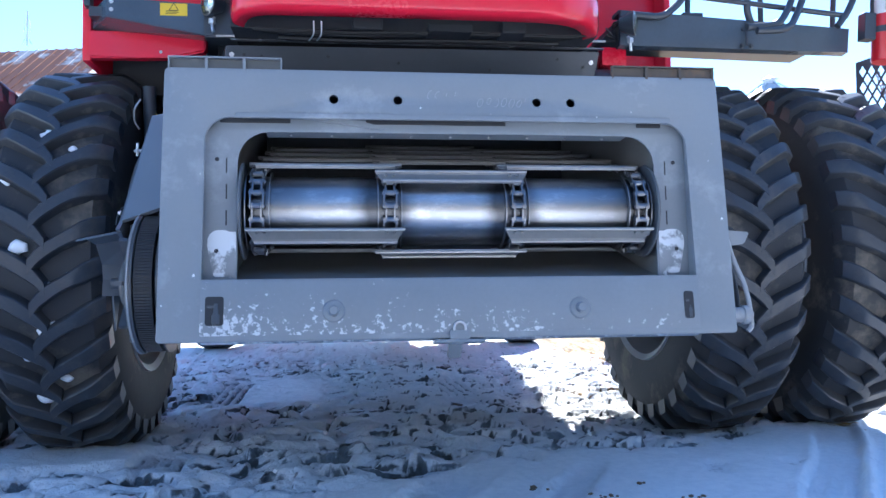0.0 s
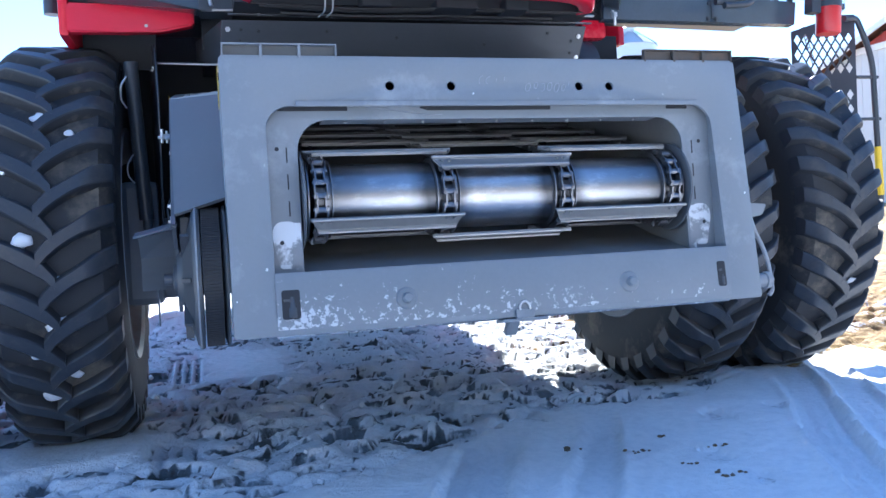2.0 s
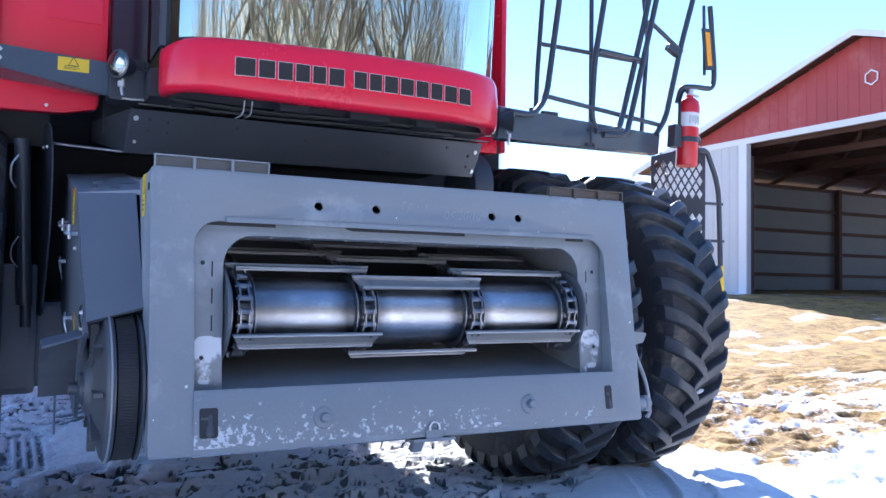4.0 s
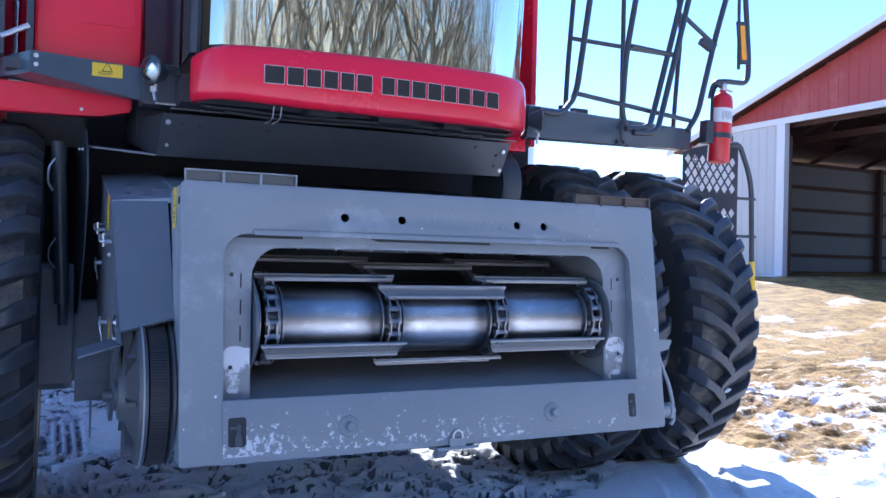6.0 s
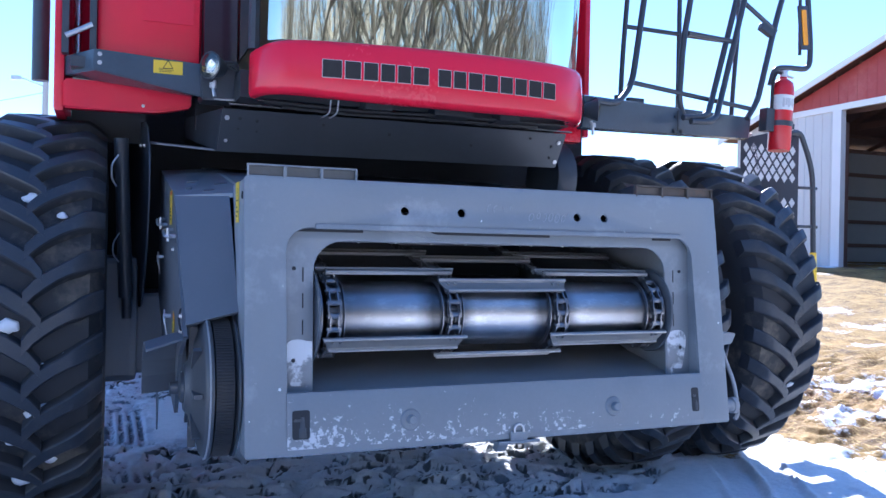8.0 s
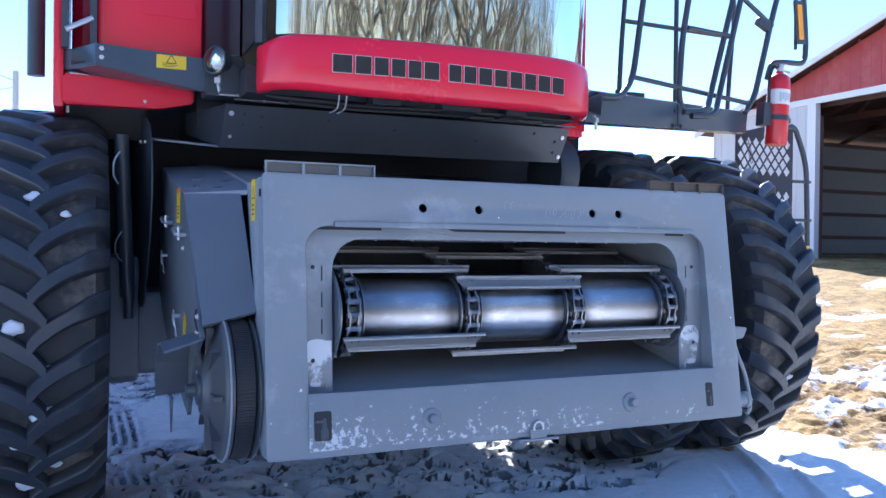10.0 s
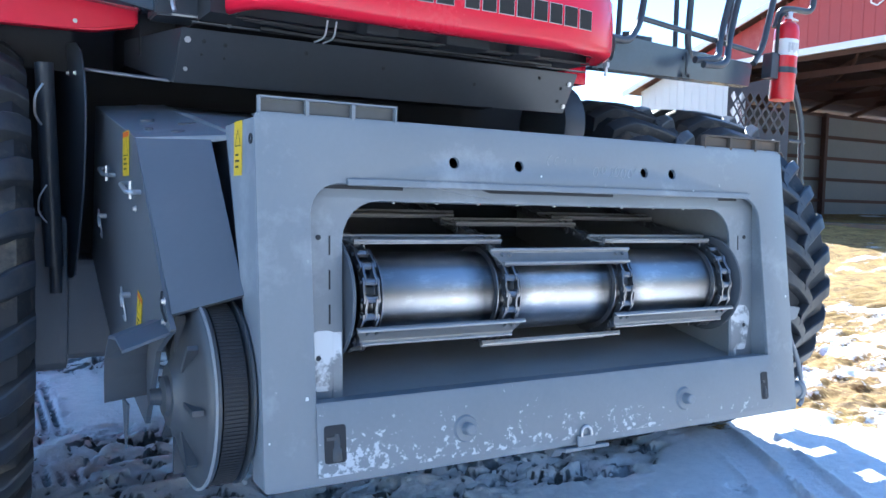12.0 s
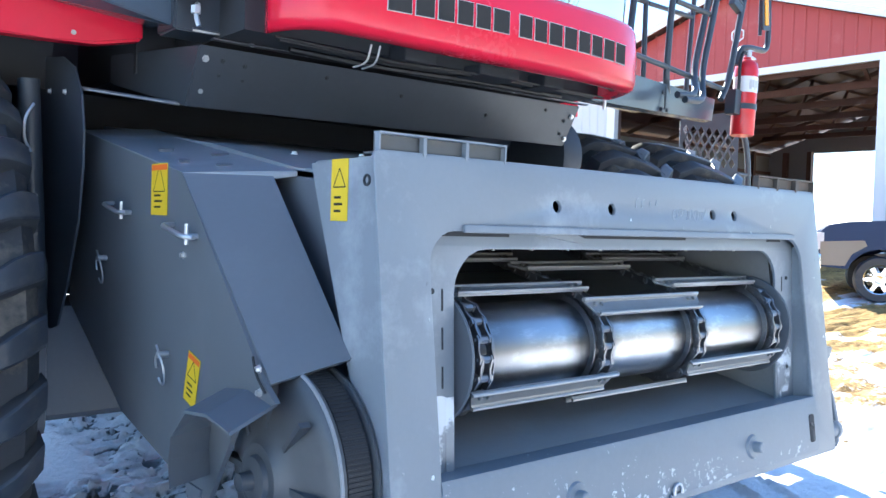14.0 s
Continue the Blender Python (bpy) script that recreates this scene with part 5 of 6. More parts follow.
    for x in (-0.7, -0.55, -0.25, -0.05, 0.12, 0.35, 0.6):
        b = part("bolt", bolt_mesh(0.007, 0.008), GALV, beam)
        b.matrix_basis = Matrix.Translation((x, 1.0, 1.756))
    random.seed(14)
    for k in range(6):
        y, z = 0.80 + 0.035 * k, 1.742 + random.uniform(-0.008, 0.012)
        bm = bmesh.new()
        tube(bm, rounded_path([(-0.72 + 0.03 * k, y, z), (-0.3, y + random.uniform(-0.02, 0.02), z - random.uniform(0, 0.012)), (0.1, y, z + 0.004), (0.66 - 0.02 * k, y + 0.02, z + 0.008)], 0.1), random.choice((0.004, 0.006, 0.008)), 6)
        part("cable", bm, HOSE, beam, "", 40)
    for k in range(9):
        x = -0.66 + 0.15 * k + random.uniform(-0.03, 0.03)
        b = part("bolt", bolt_mesh(0.006, 0.007), GALV, beam)
        b.matrix_basis = Matrix.Translation((x, 1.02, 1.752)) @ Matrix.Rotation(radians(70), 4, "X")
    # dark machinery behind the panel, its shade put into the near-black
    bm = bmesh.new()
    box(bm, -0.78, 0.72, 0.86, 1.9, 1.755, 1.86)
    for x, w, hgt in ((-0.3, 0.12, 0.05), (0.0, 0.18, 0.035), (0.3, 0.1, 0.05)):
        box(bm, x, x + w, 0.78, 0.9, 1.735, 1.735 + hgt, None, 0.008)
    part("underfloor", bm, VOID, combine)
    # rod and clips to the left of the beam
    bm = bmesh.new()
    tube(bm, [(-1.09, 1.25, 1.60), (-0.84, 1.15, 1.575)], 0.006, 8)
    part("support_rod", bm, CHAIN, combine, "", 40)


def lamp(x, y, z, yaw):
    bm = bmesh.new()
    m = Matrix.Translation((x, y, z)) @ Matrix.Rotation(radians(yaw), 4, "Z") @ Matrix.Rotation(radians(90), 4, "X")
    lathe(bm, [(0, -0.07), (0.03, -0.065), (0.052, -0.01), (0.056, 0.0), (0.050, 0.002), (0.02, -0.03), (0, -0.03)], m, 24)
    body = part("work_lamp", bm, BLACK, combine, "round work lamp beside the cab", 40)
    bm = bmesh.new()
    lathe(bm, [(0.050, 0.0), (0.03, 0.010), (0, 0.013)], m, 24)
    part("lens", bm, LENS_GLASS, body, "", 60)
    bm = bmesh.new()
    lathe(bm, [(0.049, -0.002), (0.02, -0.028), (0, -0.028)], m, 24)
    part("reflector", bm, CHROME, body, "", 60)
    bm = bmesh.new()
    tube(bm, rounded_path([m @ Vector((0, -0.055, -0.03)), m @ Vector((0, -0.09, -0.02)), m @ Vector((0.01, -0.12, -0.02))], 0.02), 0.007, 8)
    lathe(bm, [(0, 0), (0.014, 0), (0.014, 0.02), (0, 0.022)], Matrix.Translation(m @ Vector((0, -0.085, -0.02))), 6)
    part("bracket", bm, GALV, body, "", 40)
    bm = bmesh.new()
    for k in range(3):
        tube(bm, rounded_path([m @ Vector((0.01, 0.02, -0.06)), m @ Vector((0.05, 0.03 - 0.02 * k, -0.11)), m @ Vector((0.06 + 0.01 * k, -0.05, -0.09)), m @ Vector((0.02, -0.03 * k, -0.13))], 0.03), 0.004, 6)
    part("cable", bm, HOSE, body, "", 40)


def left_platform():
    bm = bmesh.new()
    # beam: deep near the cab, shallow at its tip
    q = [(-1.305, 1.045, 1.925), (-0.90, 1.045, 1.905), (-0.90, 1.045, 1.772), (-1.305, 1.045, 1.842), (-1.43, 1.26, 1.925), (-0.90, 1.26, 1.905), (-0.90, 1.26, 1.80), (-1.43, 1.26, 1.848)]
    vs = [bm.verts.new(p) for p in q]
    for f in ((0, 1, 2, 3), (5, 4, 7, 6), (0, 4, 5, 1), (1, 5, 6, 2), (2, 6, 7, 3), (3, 7, 4, 0)):
        bm.faces.new([vs[i] for i in f])
    bmesh.ops.bevel(bm, geom=list(bm.edges), offset=0.004, segments=2, affect="EDGES")
    beam = part("left_platform_beam", bm, DECK, combine, "dark grey platform edge beam")
    for z in (1.905, 1.872):
        b = part("bolt", bolt_mesh(0.0062, 0.007), GALV, beam)
        b.matrix_basis = Matrix.Translation((-1.285, 1.045, z)) @ Matrix.Rotation(radians(90), 4, "X")
    decal(beam, Matrix.Translation((-1.035, 1.0445, 1.878)) @ Matrix.Rotation(radians(90), 4, "X"), 0.11, 0.052, False)
    bm = bmesh.new()
    box(bm, -1.39, -0.75, 1.10, 1.9, 1.86, 1.90)
    part("left_deck", bm, BLACK, combine)
    bm = bmesh.new()
    prism(bm, [(-0.91, 1.925), (-0.78, 1.925), (-0.76, 1.76), (-0.91, 1.76)], "y", 1.02, 1.15, None, 0.006)
    part("lamp_bracket_plate", bm, BLACK, combine)
    lamp(-0.885, 0.96, 1.885, -52)
    # red panels
    bm = bmesh.new()
    box(bm, -1.30, -0.90, 1.19, 1.26, 1.925, 2.6, None, 0.02)
    door = part("left_red_panel", bm, RED, combine, "glossy red service panel", 50)
    bm = bmesh.new()
    box(bm, -1.13, -0.93, 1.186, 1.19, 2.09, 2.4)
    part("panel_seam", bm, RED, door)
    bm = bmesh.new()
    box(bm, -0.885, -0.75, 1.19, 1.25, 1.94, 2.7)
    part("dark_side_glass", bm, DARK_GLASS, combine, "dark tinted side glass")
    bm = bmesh.new()
    box(bm, -0.885, -0.75, 1.27, 1.30, 1.94, 2.7)
    part("dark_side_panel", bm, VOID, combine)
    bm = bmesh.new()
    box(bm, -1.325, -1.30, 1.15, 1.2, 1.92, 2.7)
    part("panel_post", bm, BLACK, combine)
    bm = bmesh.new()
    box(bm, -1.425, -1.400, 1.15, 1.20, 1.92, 2.7)
    part("panel_post", bm, BLACK, combine)
    bm = bmesh.new()
    tube(bm, [(-1.315, 1.145, 2.040), (-1.41, 1.145, 1.985)], 0.011, 8)
    part("grab_rail", bm, GALV, combine, "", 40)
    bm = bmesh.new()
    prism(bm, [(-1.42, 1.712), (-1.20, 1.715), (-1.06, 1.72), (-0.93, 1.75), (-0.93, 1.83), (-1.42, 1.83)], "y", 1.20, 1.26, None, 0.008)
    skirt = part("left_red_skirt", bm, RED, combine, "glossy red lower side skirt", 50)
    # added near-black sheet, filling the gap below the skirt with shade
    bm = bmesh.new()
    box(bm, -1.40, -1.10, 1.50, 1.52, 1.62, 1.80)
    part("skirt_backing", bm, VOID, skirt)
    b = part("bolt", bolt_mesh(0.005, 0.006), GALV, skirt)
    b.matrix_basis = Matrix.Translation((-1.12, 1.2, 1.742)) @ Matrix.Rotation(radians(90), 4, "X")
    bm = bmesh.new()
    box(bm, -1.455, -1.415, 1.22, 3.4, 1.70, 3.2, None, 0.015)
    part("left_side_panel", bm, RED, combine, "", 50)
    bm = bmesh.new()
    tube(bm, [(-1.53, 1.6, 1.88), (-1.53, 1.6, 2.6)], 0.035, 10)
    part("exhaust_pipe", bm, BLACK, combine, "", 40)
    # dirt shield plate and hanging parts between tyre and feeder
    bm = bmesh.new()
    edge = [(1.95, 1.70), (1.50, 1.715), (1.36, 1.70), (1.27, 1.66), (1.215, 1.58), (1.195, 1.48), (1.195, 1.38), (1.225, 1.22), (1.30, 1.04), (1.37, 0.915), (1.42, 0.90), (1.95, 0.90)]
    prism(bm, edge, "x", -1.093, -1.087)
    for v in bm.verts:
        v.co.x -= 0.085 * (v.co.y - 1.2)
    plate = part("dirt_shield", bm, MATT, combine, "black sheet dirt shield beside the tyre")
    for y, z in ((1.327, 1.595), (1.449, 1.608)):
        b = part("bolt", bolt_mesh(0.006, 0.009), GALV, plate)
        b.matrix_basis = Matrix.Translation((-1.094 - 0.085 * (y - 1.2), y, z)) @ Matrix.Rotation(radians(-90), 4, "Y")
    bm = bmesh.new()
    tube(bm, [(-1.20, 1.34, 1.62), (-1.17, 1.34, 0.95)], 0.03, 10)
    tube(bm, [(-1.17, 1.34, 1.15), (-1.165, 1.34, 0.86)], 0.02, 10)
    part("lift_cylinder", bm, BLACK, combine, "", 40)
    bm = bmesh.new()
    prism(bm, [(-1.215, 0.94), (-1.205, 1.06), (-1.185, 1.06), (-1.165, 0.93), (-1.18, 0.96), (-1.19, 0.925), (-1.205, 0.96)], "y", 1.495, 1.499)
    part("torn_label", bm, PAPER, combine, "torn pale strip of a label")
    bm = bmesh.new()
    tube(bm, rounded_path([(-1.21, 1.23, 1.54), (-1.235, 1.22, 1.50), (-1.235, 1.22, 1.44), (-1.215, 1.23, 1.41)], 0.03), 0.004, 6)
    part("wire_loop", bm, GALV, combine, "", 40)
    bm = bmesh.new()
    tube(bm, rounded_path([(-1.20, 1.23, 1.22), (-1.225, 1.22, 1.18), (-1.225, 1.22, 1.13), (-1.20, 1.23, 1.10)], 0.03), 0.003, 6)
    part("wire_loop", bm, GALV, combine, "", 40)


def right_platform():
    bm = bmesh.new()
    prism(bm, [(1.115, 1.79), (1.10, 1.945), (1.13, 1.955), (1.22, 1.955), (1.22, 1.94), (1.125, 1.94), (1.135, 1.80), (1.165, 1.795), (1.165, 1.785)], "x", 0.90, 2.14)
    for v in bm.verts:
        run = v.co.x - 0.90
        v.co.y += 0.17 * run - 0.03
        v.co.z += (0.045 if v.co.z < 1.85 else 0.012) * run
    beam = part("right_platform_beam", bm, DECK, combine, "dark blue-grey folded platform edge")
    bm = bmesh.new()
    prism(bm, [(0.94, 1.22), (2.13, 1.42), (2.13, 1.80), (0.94, 1.72)], "z", 1.93, 1.952)
    part("right_deck", bm, BLACK, combine)
    bm = bmesh.new()
    box(bm, 1.545, 1.555, 1.172, 1.177, 1.83, 1.94)
    part("seam_strip", bm, BLACK, beam)
    bm = bmesh.new()
    box(bm, 1.25, 1.35, 1.20, 1.23, 1.960, 1.99, None, 0.006)
    part("rubber_stop", bm, BLACK, beam)
    bm = bmesh.new()
    lathe(bm, [(0, 0), (0.02, 0), (0.02, 0.03), (0, 0.034)], Matrix.Translation((1.17, 1.18, 1.957)), 12)
    part("cap", bm, BLACK, beam, "", 40)
    for x, z in ((1.53, 1.83), (1.575, 1.83), (1.535, 1.91)):
        b = part("bolt", bolt_mesh(0.009, 0.01), BLACK, beam)
        b.matrix_basis = Matrix.Translation((x, 1.184, z)) @ Matrix.Rotation(radians(90), 4, "X")
    def rail(pts, r=0.0165, rad=0.09):
        bm = bmesh.new()
        tube(bm, rounded_path(pts, rad, 6), r, 10)
        return part("guard_rail", bm, BLACK, combine, "black tubular guard rail", 40)
    rail([(0.96, 1.07, 1.925), (1.10, 1.085, 1.92), (1.255, 1.18, 2.05), (1.37, 1.2, 2.75)])
    rail([(1.40, 1.5, 1.95), (1.415, 1.5, 2.3), (1.46, 1.5, 2.9)], 0.014)
    rail([(1.80, 1.5, 1.95), (1.80, 1.5, 2.9)], 0.014)
    rail([(1.63, 1.22, 1.90), (1.555, 1.18, 1.98), (1.575, 1.18, 2.30), (1.70, 1.2, 2.9)])
    rail([(1.50, 1.075, 1.885), (1.66, 1.08, 1.90), (1.78, 1.18, 2.04), (1.925, 1.18, 2.56), (2.02, 1.18, 2.95)])
    rail([(1.54, 1.06, 1.865), (1.70, 1.065, 1.875), (1.82, 1.16, 2.03), (1.962, 1.16, 2.56), (2.06, 1.16, 2.95)])
    rail([(2.19, 1.5, 1.95), (2.205, 1.5, 2.2), (2.24, 1.5, 2.6), (2.2, 1.5, 2.9)], 0.014)
    rail([(2.00, 1.16, 1.93), (2.08, 1.17, 2.03), (2.213, 1.18, 2.495), (2.36, 1.18, 2.95)])
    for a, b in (((1.26, 1.18, 2.061), (2.06, 1.17, 1.985)), ((1.418, 1.5, 2.452), (1.801, 1.5, 2.451)), ((1.61, 1.18, 2.36), (1.90, 1.17, 2.345)), ((1.955, 1.17, 2.58), (2.215, 1.18, 2.44)), ((1.82, 1.5, 2.45), (2.22, 1.5, 2.45))):
        rail([a, b], 0.013)
    bm = bmesh.new()
    box(bm, 2.10, 2.19, 1.165, 1.20, 2.42, 2.46, Matrix.Translation((2.145, 0, 2.44)) @ Matrix.Rotation(radians(25), 4, "Y") @ Matrix.Translation((-2.145, 0, -2.44)), 0.004)
    part("rail_tag", bm, BLACK, combine)
    lamp(0.945, 1.02, 1.87, 62)
    # looped hand hold with amber reflector
    rail([(2.20, 1.2, 2.14), (2.22, 1.19, 2.235), (2.30, 1.18, 2.245), (2.47, 1.18, 2.25), (2.475, 1.18, 2.38), (2.44, 1.18, 2.75)], 0.016, 0.1)
    rail([(2.405, 1.19, 2.33), (2.40, 1.19, 2.75)], 0.01)
    bm = bmesh.new()
    m = Matrix.Translation((2.405, 1.165, 2.48)) @ Matrix.Rotation(radians(-6), 4, "Y")
    box(bm, -0.035, 0.035, -0.006, 0.006, -0.125, 0.125, m, 0.004)
    back = part("reflector_plate", bm, BLACK, combine)
    bm = bmesh.new()
    box(bm, -0.018, 0.018, -0.011, -0.006, -0.10, 0.10, m, 0.002)
    part("reflector", bm, AMBER, back, "amber strip reflector")
    # ladder side plate with diamond cut-outs
    loops = [[(2.285, 1.28), (2.69, 1.28), (2.69, 1.955), (2.60, 1.955), (2.285, 1.87)]]
    for z0, rows in ((1.335, 5), (1.655, 5)):
        for r in range(rows):
            for c in range(7):
                x = 2.325 + c * 0.054 + (0.027 if r % 2 else 0)
                z = z0 + r * 0.042
                if x < 2.665 and z < 1.86:
                    loops.append([(x - 0.021, z), (x, z + 0.031), (x + 0.021, z), (x, z - 0.031)])
    bm = sheet(loops, 0.006)
    bmesh.ops.transform(bm, matrix=Matrix.Rotation(radians(90), 4, "X"), verts=bm.verts)
    for v in bm.verts:
        k = (2.69 - v.co.x) / 0.405
        v.co = (2.69 - 0.22 * k + v.co.y, 1.46 + 0.26 * k + v.co.y, 1.175 + (v.co.z - 1.175) * (1 + 0.065 * k))
    part("ladder_side_plate", bm, MATT, combine, "black ladder plate with diamond cut-outs")
    rail([(2.62, 1.46, 1.93), (2.70, 1.46, 1.94), (2.805, 1.46, 1.72), (2.835, 1.46, 0.88)], 0.017, 0.12)
    rail([(2.69, 1.46, 1.60), (2.84, 1.46, 1.60)], 0.010)
    rail([(2.69, 1.46, 1.36), (2.85, 1.46, 1.36)], 0.010)
    bm = bmesh.new()
    tube(bm, [(2.823, 1.46, 1.20), (2.834, 1.46, 0.92)], 0.0205, 12)
    part("rail_sleeve", bm, YELLOW, combine, "yellow sleeve on the hand rail", 40)
    # slack safety chain
    bm = bmesh.new()
    for k in range(9):
        c = Vector((2.645 + 0.008 * k, 1.818, 1.955 - 0.024 * k))
        ring = [c + Vector((0.011 * math.cos(a) if k % 2 else 0, 0 if k % 2 else 0.011 * math.cos(a), 0.018 * math.sin(a))) for a in (2 * math.pi * i / 10 for i in range(11))]
        tube(bm, ring, 0.004, 6)
    part("safety_chain", bm, CHAIN, combine, "slack steel safety chain", 40)
    for z in (0.55, 0.85, 1.15):
        bm = bmesh.new()
        box(bm, 2.50, 2.72, 1.52, 1.74, z - 0.015, z + 0.01)
        part("ladder_step", bm, BLACK, combine)
    for x in (2.73,):
        bm = bmesh.new()
        box(bm, x - 0.015, x + 0.015, 1.5, 1.75, 0.5, 1.26)
        part("ladder_stile", bm, BLACK, combine)


def main_body():
    # added near-black sheet, hiding the body and filling the gap with shade
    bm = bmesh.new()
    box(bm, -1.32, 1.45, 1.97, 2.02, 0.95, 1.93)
    part("bulkhead", bm, VOID, combine, "near-black sheet filling the shaded gap behind the feeder house")
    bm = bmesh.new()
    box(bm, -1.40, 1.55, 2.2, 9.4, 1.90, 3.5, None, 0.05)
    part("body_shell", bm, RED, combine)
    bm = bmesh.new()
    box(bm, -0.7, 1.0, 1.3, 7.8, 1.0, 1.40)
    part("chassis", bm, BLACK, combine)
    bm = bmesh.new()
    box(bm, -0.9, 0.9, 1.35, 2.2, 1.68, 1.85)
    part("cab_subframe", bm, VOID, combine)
    # unseen low box, added to shade the ground under the machine
    bm = bmesh.new()
    box(bm, -0.95, 0.98, 3.4, 9.2, 0.92, 1.905, None, 0.03)
    part("cleaning_shoe", bm, GREY_DARK, combine)
    bm = bmesh.new()
    box(bm, -1.25, 1.25, 1.50, 1.86, 0.60, 0.96, None, 0.02)
    for s in (-1, 1):
        box(bm, min(s * 1.12, s * 1.28), max(s * 1.12, s * 1.28), 1.40, 1.95, 0.58, 1.12, None, 0.03)
    part("front_axle", bm, GREY_DARK, combine, "dark grey axle housing between the duals")
    bm = bmesh.new()
    lathe(bm, [(0, 0), (0.17, 0), (0.18, 0.02), (0.18, 0.10), (0, 0.12)], along_x(0.80, 1.30, 1.55), 28)
    part("side_wheel", bm, MATT, combine, "black pulley beside the cab", 40)
    bm = bmesh.new()
    box(bm, 0.86, 0.978, 1.22, 1.30, 1.735, 1.82, None, 0.006)
    part("right_red_skirt", bm, RED, combine, "", 50)
    bm = bmesh.new()
    box(bm, 1.51, 1.549, 2.05, 3.4, 1.90, 3.2, None, 0.01)
    part("right_side_panel", bm, RED, combine)
    for s in (-1, 1):
        # unseen flanks, added; the right one is cut to trim the sunlit patch
        bm = bmesh.new()
        prism(bm, [(2.6, 1.92), (3.2, 1.45), (3.7, 1.30), (4.9, 0.95), (5.9, 0.62), (8.6, 0.70), (9.2, 1.92)] if s > 0 else [(3.6, 1.92), (4.2, 1.62), (8.6, 1.5), (9.2, 1.92)], "x", min(s * 1.50, s * 1.53), max(s * 1.50, s * 1.53))
        part("lower_flank", bm, RED, combine, "unseen red flank panel, added to shape the sunlit patch")
        bm = bmesh.new()
        lathe(bm, [(0, -0.2), (0.3, -0.22), (0.62, -0.2), (0.66, -0.12), (0.66, 0.12), (0.62, 0.2), (0.3, 0.22), (0, 0.2)], along_x(s * 1.80, 7.4, 0.64), 36)
        part("rear_tyre", bm, RUBBER, combine, "", 40)


feeder_front()
feeder_drum()
feeder_house()
drive_side()
right_side()
wheels()
cab()
left_platform()
right_platform()
main_body()

# ---- fire extinguisher on the platform end ----


def fire_extinguisher():
    e = thing("fire_extinguisher", "red fire extinguisher with white label strapped to the platform end", "fire extinguisher", at=Matrix.Translation((2.256, 1.185, 1.770)) @ Matrix.Rotation(radians(3.5), 4, "Y"))
    bm = bmesh.new()
    lathe(bm, [(0, 0), (0.058, 0.0), (0.062, 0.008), (0.062, 0.35), (0.055, 0.385), (0.03, 0.405), (0.02, 0.41), (0.02, 0.42), (0, 0.42)], Matrix(), 32)
    part("cylinder", bm, EXT_RED, e, "", 40)
    bm = bmesh.new()
    lathe(bm, [(0.0628, 0.225), (0.0628, 0.31), (0.061, 0.31), (0.061, 0.225), (0.0628, 0.225)], Matrix(), 32)
    part("label_band", bm, PAPER, e, "white printed label", 40)
    bm = bmesh.new()
    for k in range(5):
        a = math.radians(-125 + k * 14)
        box(bm, -0.0015, 0.001, -0.006, 0.006, 0.24 + 0.01 * (k % 2), 0.29, Matrix.Rotation(a, 4, "Z") @ Matrix.Translation((0.0635, 0, 0)))
    part("label_print", bm, SILVER, e)
    bm = bmesh.new()
    lathe(bm, [(0.066, 0.135), (0.066, 0.165), (0.0625, 0.165), (0.0625, 0.135), (0.066, 0.135)], Matrix(), 32)
    box(bm, 0.06, 0.095, -0.012, 0.012, 0.135, 0.165, None, 0.002)
    part("strap", bm, BLACK, e, "", 40)
    bm = bmesh.new()
    lathe(bm, [(0.018, 0.41), (0.018, 0.445), (0, 0.445)], Matrix(), 16)
    box(bm, -0.016, 0.016, -0.016, 0.016, 0.43, 0.455, None, 0.004)
    part("valve", bm, GALV, e, "", 40)
    bm = bmesh.new()
    prism(bm, [(-0.02, 0.455), (0.075, 0.482), (0.078, 0.474), (-0.02, 0.444)], "y", -0.012, 0.012)
    prism(bm, [(-0.02, 0.44), (0.07, 0.43), (0.07, 0.422), (-0.02, 0.43)], "y", -0.010, 0.010)
    part("handle", bm, GALV, e)
    bm = bmesh.new()
    tube(bm, rounded_path([(-0.015, 0, 0.44), (-0.06, -0.01, 0.44), (-0.085, -0.01, 0.38), (-0.078, -0.01, 0.18)], 0.04), 0.009, 10)
    part("hose", bm, HOSE, e, "", 40)
    bm = bmesh.new()
    box(bm, -0.12, -0.062, -0.02, 0.04, 0.10, 0.23, None, 0.004)
    part("mount_bracket", bm, BLACK, e)
    bm = bmesh.new()
    tube(bm, [(0.09 + 0.012 * math.cos(a), 0, 0.16 + 0.03 * math.sin(a)) for a in (2 * math.pi * k / 16 for k in range(16))], 0.003, 6)
    part("clip", bm, GALV, e, "", 40)


fire_extinguisher()

# ---- machine shed ----


